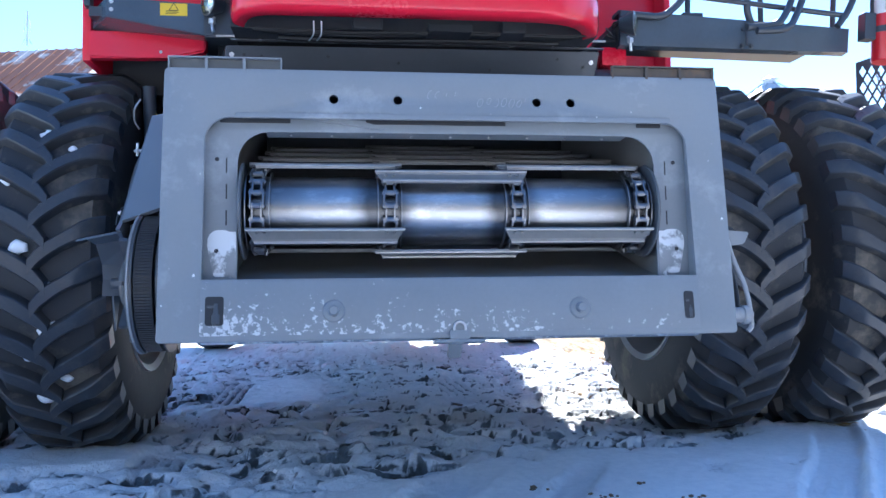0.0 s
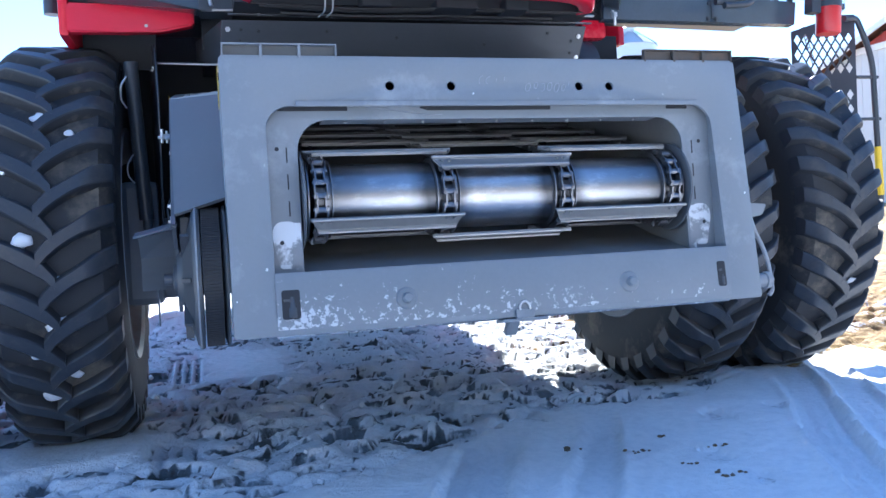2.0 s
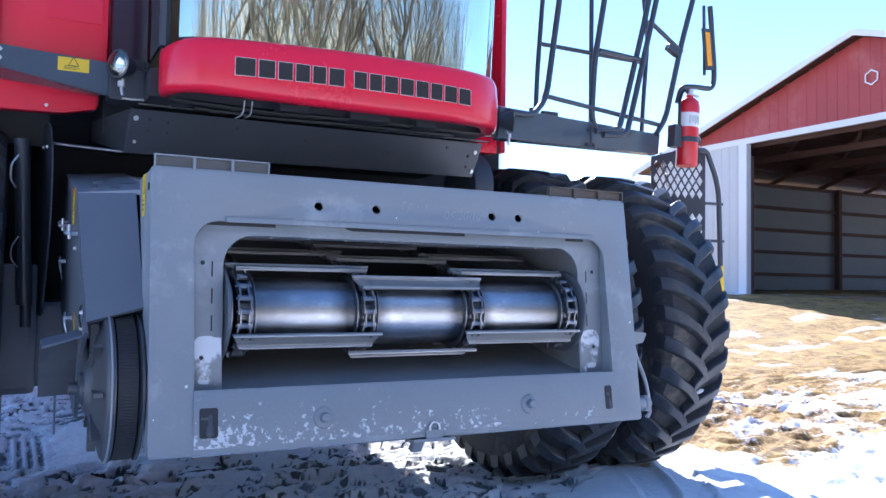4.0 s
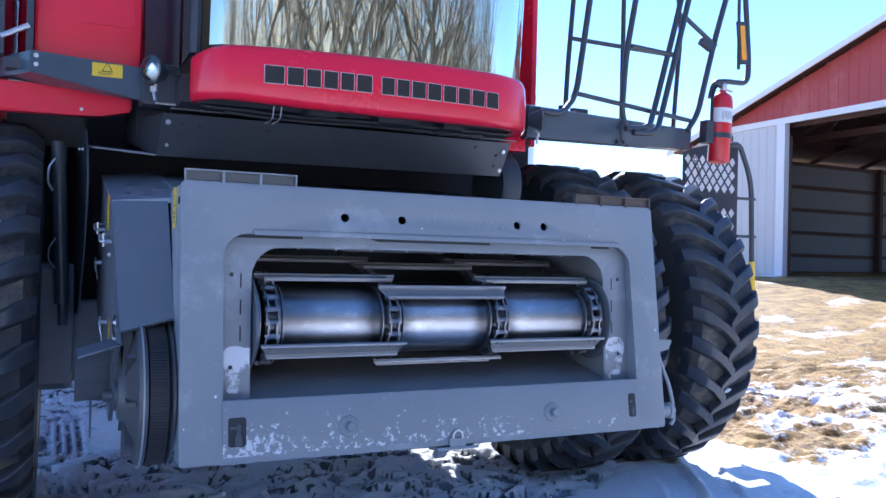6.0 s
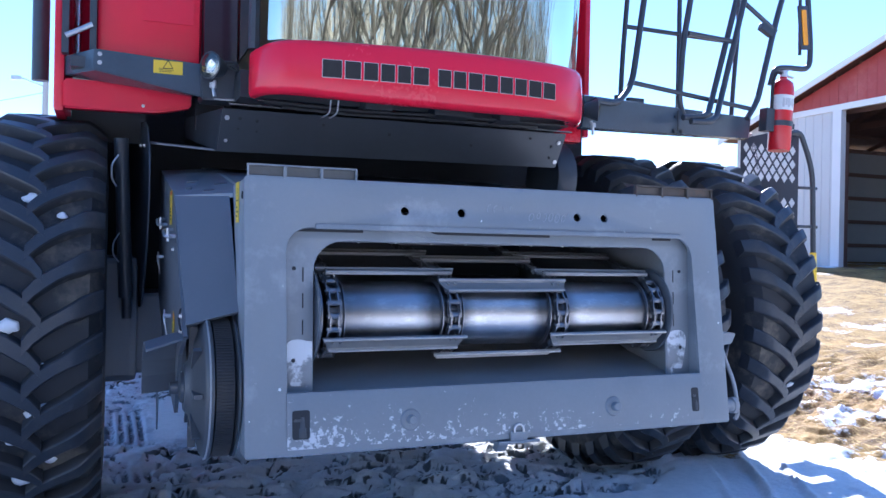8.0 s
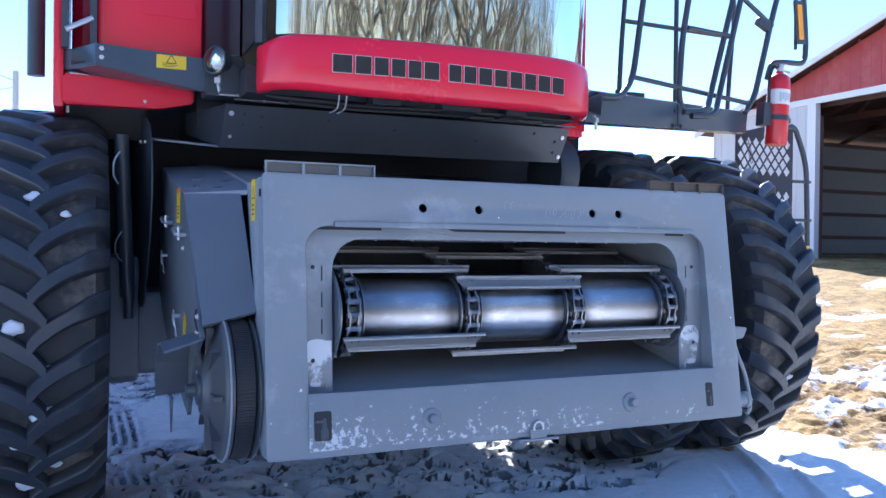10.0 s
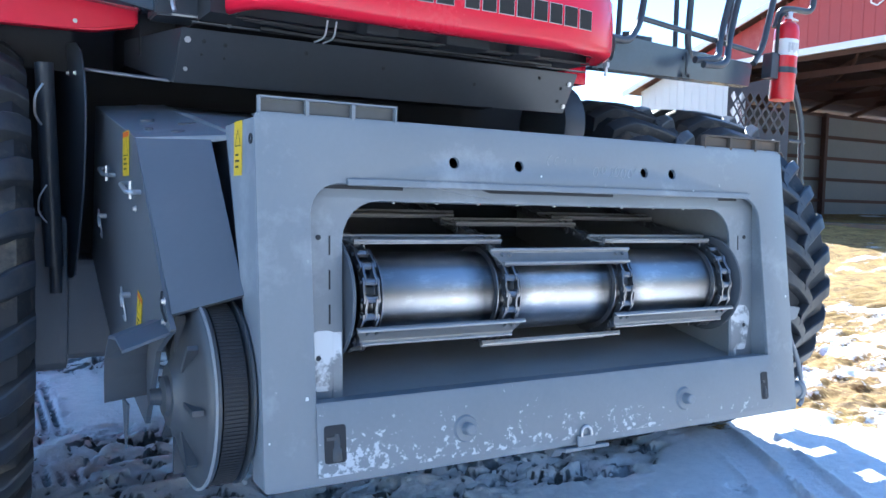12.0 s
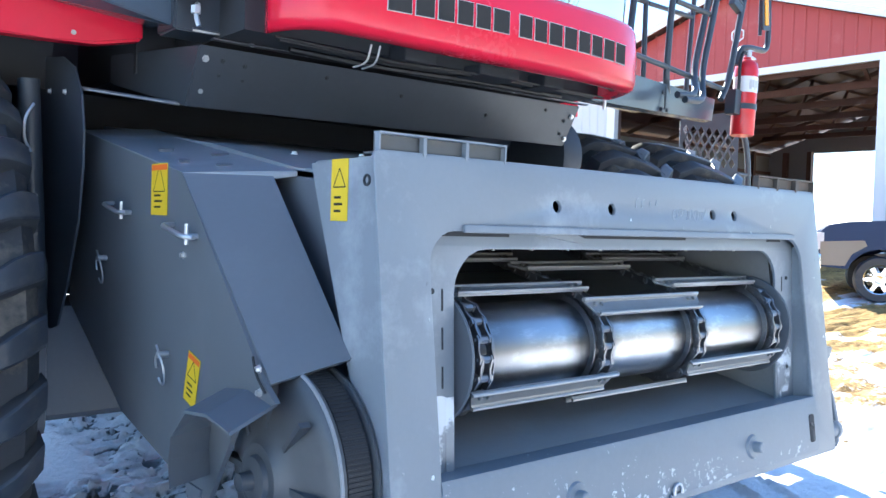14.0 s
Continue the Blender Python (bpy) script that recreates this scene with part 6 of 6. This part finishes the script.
def machine_shed():
    X0, DEPTH, YC, HALF, BASE = 17.25, 16.0, 10.5, 7.6, 0.86
    EAVE, APEX, FZ = 4.84, 7.35, 5.30
    CUT = HALF * (APEX - FZ) / (APEX - EAVE)
    OP0, OP1 = 6.6, 14.22
    shed = thing("machine_shed", "open-fronted machine shed, white walls and red gable, dark inside", "shed")
    def ribs(y0, y1, z0f, z1f, mat, nm):
        bm = bmesh.new()
        prism(bm, [(y0, z0f(y0)), (y1, z0f(y1)), (y1, z1f(y1)), ((y0 + y1) / 2, z1f((y0 + y1) / 2)), (y0, z1f(y0))], "x", X0 + 0.02, X0 + 0.05)
        wall = part(nm, bm, mat, shed)
        n = max(1, round((y1 - y0) / 0.30))
        step = (y1 - y0) / n
        for k in range(n):
            a = y0 + k * step
            bm = bmesh.new()
            e = step * 0.82
            prism(bm, [(a, X0), (a + e, X0), (a + e + 0.01, X0 - 0.012), (a + step - 0.01, X0 - 0.012), (a + step, X0), (a + step, X0 + 0.018), (a, X0 + 0.018)], "z", 0, 1)
            for v in bm.verts:
                p = v.co.copy()
                v.co = (p.y, p.x, z0f(p.x) if p.z < 0.5 else z1f(p.x))
            part("siding_panel", bm, mat, wall)
    gable = lambda y: APEX - (APEX - EAVE) * abs(y - YC) / HALF
    ribs(OP1, YC + HALF, lambda y: BASE - 0.4, lambda y: min(FZ, gable(y)), WHITE_SIDING, "front_wall")
    ribs(YC - HALF, OP0, lambda y: BASE - 0.4, lambda y: min(FZ, gable(y)), WHITE_SIDING, "front_wall")
    ribs(YC - CUT, YC + CUT, lambda y: FZ, gable, RED_SIDING, "gable_wall")
    bm = bmesh.new()
    box(bm, X0 - 0.05, X0 + 0.06, YC - CUT, YC + CUT, FZ - 0.12, FZ + 0.05)
    part("fascia", bm, TRIM, shed, "white trim over the opening")
    for y in (OP0, OP1):
        bm = bmesh.new()
        box(bm, X0 - 0.06, X0 + 0.12, y - 0.14, y + 0.14, BASE - 0.4, FZ - 0.12)
        part("door_post", bm, TRIM, shed)
        bm = bmesh.new()
        box(bm, X0 + 0.12, X0 + 0.3, y - 0.1, y + 0.1, BASE - 0.4, EAVE)
        part("timber_post", bm, TIMBER, shed)
    for s in (-1, 1):
        y = YC + s * HALF
        bm = bmesh.new()
        box(bm, X0, X0 + DEPTH, min(y, y - s * 0.06), max(y, y - s * 0.06), BASE - 0.4, EAVE)
        part("side_wall", bm, INNER_WALL if s > 0 else WHITE_SIDING, shed)
        for z in (1.5, 2.3, 3.1, 3.9, 4.7):
            bm = bmesh.new()
            box(bm, X0 + 0.1, X0 + DEPTH, min(y - s * 0.06, y - s * 0.15), max(y - s * 0.06, y - s * 0.15), z, z + 0.12)
            part("girt", bm, TIMBER, shed)
        for k in range(3):
            x = X0 + 3.9 + 5.2 * k
            bm = bmesh.new()
            box(bm, x, x + 0.16, min(y - s * 0.06, y - s * 0.26), max(y - s * 0.06, y - s * 0.26), BASE - 0.4, EAVE)
            part("side_post", bm, TIMBER, shed)
        bm = bmesh.new()
        pr = [(YC, APEX + 0.14), (YC + s * (HALF + 0.45), EAVE + 0.0), (YC + s * (HALF + 0.45), EAVE - 0.06), (YC, APEX + 0.08)]
        prism(bm, pr, "x", X0 - 0.35, X0 + DEPTH + 0.3)
        part("roof", bm, ROOF, shed, "dark red steel roof with white edge trim")
        bm = bmesh.new()
        pr = [(YC, APEX + 0.145), (YC + s * (HALF + 0.46), EAVE + 0.005), (YC + s * (HALF + 0.46), EAVE - 0.16), (YC, APEX - 0.02)]
        prism(bm, pr, "x", X0 - 0.40, X0 - 0.352)
        part("rake_trim", bm, TRIM, shed)
    # trusses, purlins
    for k in range(6):
        x = X0 + 0.4 + 2.6 * k
        bm = bmesh.new()
        box(bm, x, x + 0.08, YC - CUT - 0.3, YC + CUT + 0.3, FZ - 0.18, FZ + 0.02)
        for s in (-1, 1):
            prism(bm, [(YC, APEX), (YC + s * HALF, EAVE + 0.02), (YC + s * HALF, EAVE - 0.12), (YC, APEX - 0.18)], "x", x, x + 0.08)
            for f in (0.3, 0.62):
                yb = YC + s * HALF * f
                prism(bm, [(yb, FZ), (yb + 0.1, FZ), (yb + 0.1 - s * 0.5, gable(yb) - 0.1), (yb - s * 0.5, gable(yb) - 0.1)], "x", x + 0.01, x + 0.07)
        part("truss", bm, TIMBER, shed)
    for k in range(1, 10):
        for s in (-1, 1):
            y = YC + s * HALF * k / 10
            bm = bmesh.new()
            box(bm, X0, X0 + DEPTH, y - 0.04, y + 0.04, gable(y) - 0.02, gable(y) + 0.07)
            part("purlin", bm, TIMBER, shed)
    # back wall with a wide opening towards the fields
    xb = X0 + DEPTH
    for y0, y1, z0 in ((16.0, YC + HALF, BASE - 0.4), (YC - HALF, 8.0, BASE - 0.4), (8.0, 16.0, 4.78)):
        bm = bmesh.new()
        box(bm, xb - 0.06, xb, y0, y1, z0, EAVE)
        part("back_wall", bm, INNER_WALL, shed)
    bm = bmesh.new()
    prism(bm, [(YC - HALF, EAVE), (YC + HALF, EAVE), (YC, APEX)], "x", xb - 0.06, xb)
    part("back_gable", bm, INNER_WALL, shed)
    for y in (16.1, 17.2):
        bm = bmesh.new()
        box(bm, xb - 0.26, xb - 0.06, y - 0.1, y + 0.1, BASE - 0.4, EAVE)
        part("timber_post", bm, TIMBER, shed)
    # round badge on the gable
    bm = bmesh.new()
    lathe(bm, [(0.20, 0), (0.20, 0.02), (0.165, 0.02), (0.165, 0), (0.20, 0)], Matrix.Translation((X0 - 0.025, 10.25, 6.27)) @ Matrix.Rotation(radians(-90), 4, "Y"), 6)
    part("gable_badge", bm, TRIM, shed, "pale hexagonal badge")
    # loose things leaning inside
    random.seed(8)
    for k in range(5):
        bar = thing("long_tool", "long-handled tool leaning on the shed wall", "tool", "tools in the shed")
        bm = bmesh.new()
        x = X0 + 1.2 + k * 0.5
        tube(bm, [(x, YC + HALF - 0.9, BASE), (x + random.uniform(-0.3, 0.3), YC + HALF - 0.2, BASE + random.uniform(1.2, 1.9))], 0.025, 6)
        part("shaft", bm, TIMBER, bar)
    bm = bmesh.new()
    box(bm, X0 - 0.4, xb, YC - HALF, YC + HALF, 0.45, BASE + 0.02)
    part("dirt_floor", bm, material("packed dirt floor", (0.16, 0.11, 0.07), 0.9, vary=0.3, scale=1.5, fine=14, bump=0.3), shed)


machine_shed()

# ---- pickup truck by the shed ----


def pickup_truck():
    t = thing("pickup_truck", "dark blue and tan pickup truck with chrome bumper", "truck", at=Matrix.Translation((12.05, 5.45, 0.14)) @ Matrix.Rotation(radians(-62), 4, "Z"))
    # local x runs back from the nose, y across
    side = [(0.0, 0.58), (0.0, 1.06), (0.05, 1.20), (0.16, 1.29), (0.45, 1.345), (1.30, 1.40), (1.95, 1.95), (2.15, 2.0), (3.2, 2.0), (3.45, 1.42), (5.6, 1.42), (5.6, 0.62)]
    bm = bmesh.new()
    wheel_at = (0.95, 4.4)
    low = [(5.6, 0.55)]
    for cx in wheel_at[::-1]:
        low += [(cx + 0.5 * math.cos(radians(a)), 0.42 + 0.48 * math.sin(radians(a))) for a in range(15, 166, 15)]
    prism(bm, side + low, "y", 0.0, 1.9, None, 0.0)
    bmesh.ops.triangulate(bm, faces=[f for f in bm.faces if len(f.verts) > 4])
    part("body", bm, TRUCK_BLUE, t, "dark blue body", 30)
    bm = bmesh.new()
    for y0, y1 in ((-0.012, -0.002), (1.902, 1.912)):
        prism(bm, [(0.03, 0.60), (0.42, 0.60), (0.52, 0.80), (0.75, 0.95), (0.70, 1.04), (0.03, 1.0)], "y", y0, y1)
        box(bm, 1.48, 3.9, y0, y1, 0.50, 0.98)
        box(bm, 4.92, 5.58, y0, y1, 0.55, 0.98)
    part("lower_panel", bm, TRUCK_TAN, t, "tan lower panels")
    bm = bmesh.new()
    box(bm, -0.14, 0.06, -0.03, 1.93, 0.50, 0.80, None, 0.04)
    part("front_bumper", bm, CHROME, t, "chrome bumper", 40)
    bm = bmesh.new()
    box(bm, -0.03, 0.02, 0.3, 1.6, 0.84, 1.14, None, 0.01)
    part("grille", bm, CHROME, t)
    for y in (0.03, 1.6):
        bm = bmesh.new()
        box(bm, -0.03, 0.09, y - 0.035, y + 0.27, 0.86, 1.16, None, 0.02)
        part("headlight", bm, PAPER, t, "pale headlight")
    for y0, y1 in ((-0.008, -0.001), (1.901, 1.908)):
        bm = bmesh.new()
        prism(bm, [(1.48, 1.44), (2.0, 1.90), (3.14, 1.93), (3.3, 1.44)], "y", y0, y1)
        part("side_window", bm, GLASS, t)
    bm = bmesh.new()
    prism(bm, [(1.33, 1.42), (1.93, 1.925), (1.915, 1.94), (1.315, 1.435)], "y", 0.12, 1.78)
    part("windscreen", bm, GLASS, t)
    for cx in wheel_at:
        for y in (0.12, 1.78):
            m = Matrix.Translation((cx, y, 0.39)) @ Matrix.Rotation(radians(90), 4, "X")
            bm = bmesh.new()
            lathe(bm, [(0.24, -0.12), (0.36, -0.13), (0.39, -0.09), (0.39, 0.09), (0.36, 0.13), (0.24, 0.12), (0.22, 0.0), (0.24, -0.12)], m, 32)
            w = part("wheel", bm, RUBBER, t, "", 40)
            bm = bmesh.new()
            s = 1 if y < 1 else -1
            lathe(bm, [(0, s * 0.07), (0.07, s * 0.08), (0.08, s * 0.05), (0.11, s * 0.05)], m, 20)
            lathe(bm, [(0.235, s * 0.12), (0.25, s * 0.125), (0.235, s * 0.06), (0.20, s * 0.05), (0.235, s * 0.12)], m, 32)
            for k in range(6):
                box(bm, 0.07, 0.23, -0.035, 0.035, s * 0.05, s * 0.085, m @ Matrix.Rotation(2 * math.pi * k / 6, 4, "Z"))
            part("rim", bm, CHROME, w, "polished six-spoke rim", 40)


pickup_truck()

# ---- far buildings, poles, trees ----


def grain_bin():
    b = thing("grain_bin", "tall grey galvanised grain bin with conical roof", "grain bin", at=Matrix.Translation((29.8, 51.5, 2.6)))
    bm = bmesh.new()
    prof = []
    for k in range(40):
        prof += [(1.95, k * 0.27), (1.98, k * 0.27 + 0.13)]
    lathe(bm, [(0, -1.6), (1.95, -1.6)] + prof + [(1.95, 10.8)], Matrix(), 40)
    part("wall", bm, BIN_STEEL, b, "", 30)
    bm = bmesh.new()
    lathe(bm, [(2.1, 10.75), (0.45, 11.9), (0.45, 12.15), (0.6, 12.2), (0, 12.5)], Matrix(), 24)
    part("roof", bm, BIN_STEEL, b)
    for k in range(8):
        bm = bmesh.new()
        tube(bm, [Matrix.Rotation(k * math.pi / 4, 4, "Z") @ Vector(p) for p in ((2.08, 0, 10.8), (0.5, 0, 11.95))], 0.04, 6)
        part("roof_rib", bm, BIN_STEEL, b)


def old_house():
    h = thing("old_house", "pale farm building with a rusty corrugated roof", "house", at=Matrix.Translation((-12.6, 36.0, 3.5)) @ Matrix.Rotation(radians(-14), 4, "Z"))
    L, D, E, A = 14.0, 7.0, 6.3, 9.0
    bm = bmesh.new()
    box(bm, -L, 0, 0, D, -4.2, E)
    part("wall", bm, WHITE_SIDING, h)
    bm = bmesh.new()
    prism(bm, [(0, E), (D, E), (D / 2, A)], "x", -L, 0)
    part("gable", bm, WHITE_SIDING, h)
    n = 28
    for k in range(n):
        x0 = -L - 0.3 + k * (L + 0.6) / n
        for s in (0, 1):
            bm = bmesh.new()
            y0 = -0.4 if s == 0 else D + 0.4
            z0 = E - 0.28
            prism(bm, [(y0, z0), (D / 2, A + 0.1), (D / 2, A + 0.02), (y0, z0 - 0.08)], "x", x0, x0 + 0.40)
            prism(bm, [(y0, z0 + 0.05), (D / 2, A + 0.15), (D / 2, A + 0.1), (y0, z0)], "x", x0 + 0.40, x0 + (L + 0.6) / n)
            part("roof_sheet", bm, RUST_ROOF, h)
    for x in (-3, -7, -11):
        bm = bmesh.new()
        box(bm, x - 0.5, x + 0.5, -0.06, 0.0, 3.2, 4.8)
        w = part("window", bm, TRIM, h)
        bm = bmesh.new()
        box(bm, x - 0.42, x + 0.42, -0.08, -0.06, 3.28, 4.72)
        part("pane", bm, VOID, w)
    mast = thing("roof_antenna", "thin metal antenna mast above a roof", "antenna", at=Matrix.Translation((-15.4, 38.5, 12.3)))
    bm = bmesh.new()
    tube(bm, [(0, 0, 0), (0, 0, 1.7)], 0.04, 6)
    for k, w in ((1.5, 0.12), (1.2, 0.16), (0.6, 0.2)):
        tube(bm, [(-w, 0, k - 0.5), (0, 0, k)], 0.02, 5)
        tube(bm, [(w, 0, k - 0.5), (0, 0, k)], 0.02, 5)
    part("mast", bm, BIN_STEEL, mast)


def utility_pole(x, y, h):
    p = thing("utility_pole", "pale weathered utility pole with a lamp arm", "pole", at=Matrix.Translation((x, y, rise(x, y) - 0.3)))
    bm = bmesh.new()
    tube(bm, [(0, 0, 0), (0, 0, h)], 0.16, 10, 0.11)
    part("shaft", bm, POLE_WOOD, p, "", 60)
    bm = bmesh.new()
    tube(bm, [(0, 0, h - 0.4), (-0.9, 0, h - 0.1)], 0.03, 6)
    box(bm, -1.2, -0.85, -0.1, 0.1, h - 0.2, h - 0.05)
    part("lamp_arm", bm, BIN_STEEL, p)
    bm = bmesh.new()
    tube(bm, [(0, 0, h - 0.6), (-12, 14, h - 1.6), (-24, 28, h - 2.0)], 0.012, 4)
    part("wire", bm, BLACK, p)


def bare_tree(x, y, h, seed):
    random.seed(seed)
    t = thing("bare_tree", "leafless winter tree, bark darkened to a silhouette", "tree", "bare trees across the yard", Matrix.Translation((x, y, rise(x, y) - 0.1)))
    trunk, limbs = bmesh.new(), bmesh.new()
    def grow(bm, p, d, length, r, depth):
        pts, q, dd = [p], p.copy(), d.copy()
        for i in range(4):
            dd = (dd + Vector((random.uniform(-1, 1), random.uniform(-1, 1), random.uniform(-0.3, 0.7))) * 0.16).normalized()
            q = q + dd * length / 4
            pts.append(q.copy())
        tube(bm, pts, r, 8 if depth < 2 else 5 if depth < 3 else 3, r * 0.55)
        if depth < 5:
            for i in range(4 if depth == 0 else 3 if depth < 4 else 2):
                a = pts[random.randint(2, 4)]
                side = Vector((random.uniform(-1, 1), random.uniform(-1, 1), random.uniform(-0.1, 0.6))).normalized()
                grow(limbs, a.copy(), (dd * 0.75 + side * 0.8).normalized(), length * random.uniform(0.62, 0.84) * (1.35 if depth == 0 else 1), r * 0.5, depth + 1)
    grow(trunk, Vector((0, 0, 0)), Vector((0.05, 0, 1)), h * 0.27, h * 0.019, 0)
    part("trunk", trunk, DARK_BARK, t, "", 60)
    part("branches", limbs, DARK_BARK, t)


grain_bin()
old_house()
utility_pole(-3.66, 33.0, 7.1)
for k, (tx, ty, th) in enumerate(((-6.5, -13.0, 9.0), (-2.2, -15.5, 11.0), (1.8, -12.5, 9.5), (5.0, -16.0, 11.5), (9.5, -13.5, 10.0), (-11.0, -16.5, 11.0), (14.0, -18.0, 12.0))):
    bare_tree(tx, ty, th, 40 + k)
grove = [o for o in scene.objects if o.name.startswith("bare_tree")]
random.seed(77)
for k in range(18):
    src = grove[k % len(grove)]
    px, py = -22 + 2.6 * k + random.uniform(-0.6, 0.6), random.uniform(-32, -17)
    copy_thing(src, Matrix.Translation((px, py, rise(px, py) - 0.1)) @ Matrix.Rotation(random.uniform(0, 6.28), 4, "Z"))
for k in range(8):
    px, py = -10 + 3.2 * k + random.uniform(-0.7, 0.7), random.uniform(-15, -11)
    copy_thing(grove[(3 * k) % len(grove)], Matrix.Translation((px, py, -0.1)) @ Matrix.Rotation(random.uniform(0, 6.28), 4, "Z") @ Matrix.Scale(1.15, 4))


def far_woods():
    """A dense winter wood, added so the windscreen mirrors tan twigs instead of sky."""
    random.seed(91)
    verts, faces = [], []
    for k in range(7000):
        x, y = random.uniform(-70, 70), random.uniform(-62, -36)
        z = rise(x, y) + random.uniform(0, 9) * (1 if k % 3 else 0)
        p = Vector((x, y, z))
        way = Vector((random.uniform(-0.7, 0.7), random.uniform(-0.4, 0.4), 1.0)).normalized()
        ln = random.uniform(2.5, 7.0)
        r = random.uniform(0.05, 0.16) if k % 3 else random.uniform(0.15, 0.3)
        base = len(verts)
        for a in (0, 2.1, 4.2):
            off = Vector((math.cos(a) * r, math.sin(a) * r, 0))
            verts += [p + off, p + way * ln + off * 0.3]
        faces += [(base, base + 2, base + 3, base + 1), (base + 2, base + 4, base + 5, base + 3), (base + 4, base, base + 1, base + 5)]
    me = bpy.data.meshes.new("far_woods")
    me.from_pydata(verts, [], faces)
    me.materials.append(BARK)
    tagged(new("far_woods", me), "dense leafless winter woodland, added for the windscreen's reflection", "woodland", kind="stuff")


far_woods()

# ---- loose snow lumps and straw on the ground ----


def clods():
    random.seed(21)
    verts, faces = [], []
    for k in range(900):
        x, y = random.uniform(-2.4, 3.2), random.uniform(-0.6, 3.6)
        if relief(x, y)[2] < 0.12:
            continue
        r = random.uniform(0.004, 0.013) * (1.6 if random.random() < 0.12 else 1)
        z = rise(x, y) + relief(x, y)[0] - 0.012
        m = Matrix.Translation((x, y, z + r * 0.25)) @ Euler((random.uniform(0, 6), random.uniform(0, 6), random.uniform(0, 6))).to_matrix().to_4x4()
        base = len(verts)
        for c in ((-1, -1, -1), (1, -1, -1), (1, 1, -1), (-1, 1, -1), (-1, -1, 1), (1, -1, 1), (1, 1, 1), (-1, 1, 1)):
            verts.append(m @ Vector([r * v * random.uniform(0.45, 1.0) for v in c]))
        faces += [[base + i for i in f] for f in ((0, 3, 2, 1), (4, 5, 6, 7), (0, 1, 5, 4), (1, 2, 6, 5), (2, 3, 7, 6), (3, 0, 4, 7))]
    me = bpy.data.meshes.new("snow_clods")
    me.from_pydata(verts, [], faces)
    me.materials.append(SNOW_CLUMP)
    tagged(new("snow_clods", me), "small broken lumps of snow scattered over the yard", "snow", kind="stuff")


def mud_clods():
    """Crumbs of frozen mud thrown on the smooth snow."""
    random.seed(33)
    bm = bmesh.new()
    for k in range(34):
        cx, cy = random.choice(((0.69, 0.40), (0.78, 0.18), (0.58, 0.06), (0.66, -0.08), (0.31, 0.41), (0.52, 0.26)))
        x, y = random.gauss(cx, 0.024), random.gauss(cy, 0.016)
        r = random.uniform(0.003, 0.008) * (1.7 if k % 9 == 0 else 1)
        lump = bmesh.ops.create_icosphere(bm, subdivisions=1, radius=r)["verts"]
        z = rise(x, y) + relief(x, y)[0] - 0.012 + r * 0.3
        for v in lump:
            v.co *= 1 + 0.6 * noise.noise(v.co * 90 + Vector((k * 3.1, 0, 0)))
            v.co = (v.co.x * 1.3 + x, v.co.y + y, v.co.z * 0.7 + z)
    me = bpy.data.meshes.new("mud_clods")
    bm.to_mesh(me)
    bm.free()
    me.materials.append(material("frozen brown mud", (0.16, 0.115, 0.07), 0.85, vary=0.4, scale=40, fine=160, bump=0.3))
    tagged(new("mud_clods", me), "crumbs of frozen brown mud on the snow", "mud", kind="stuff")



clods()

mud_clods()
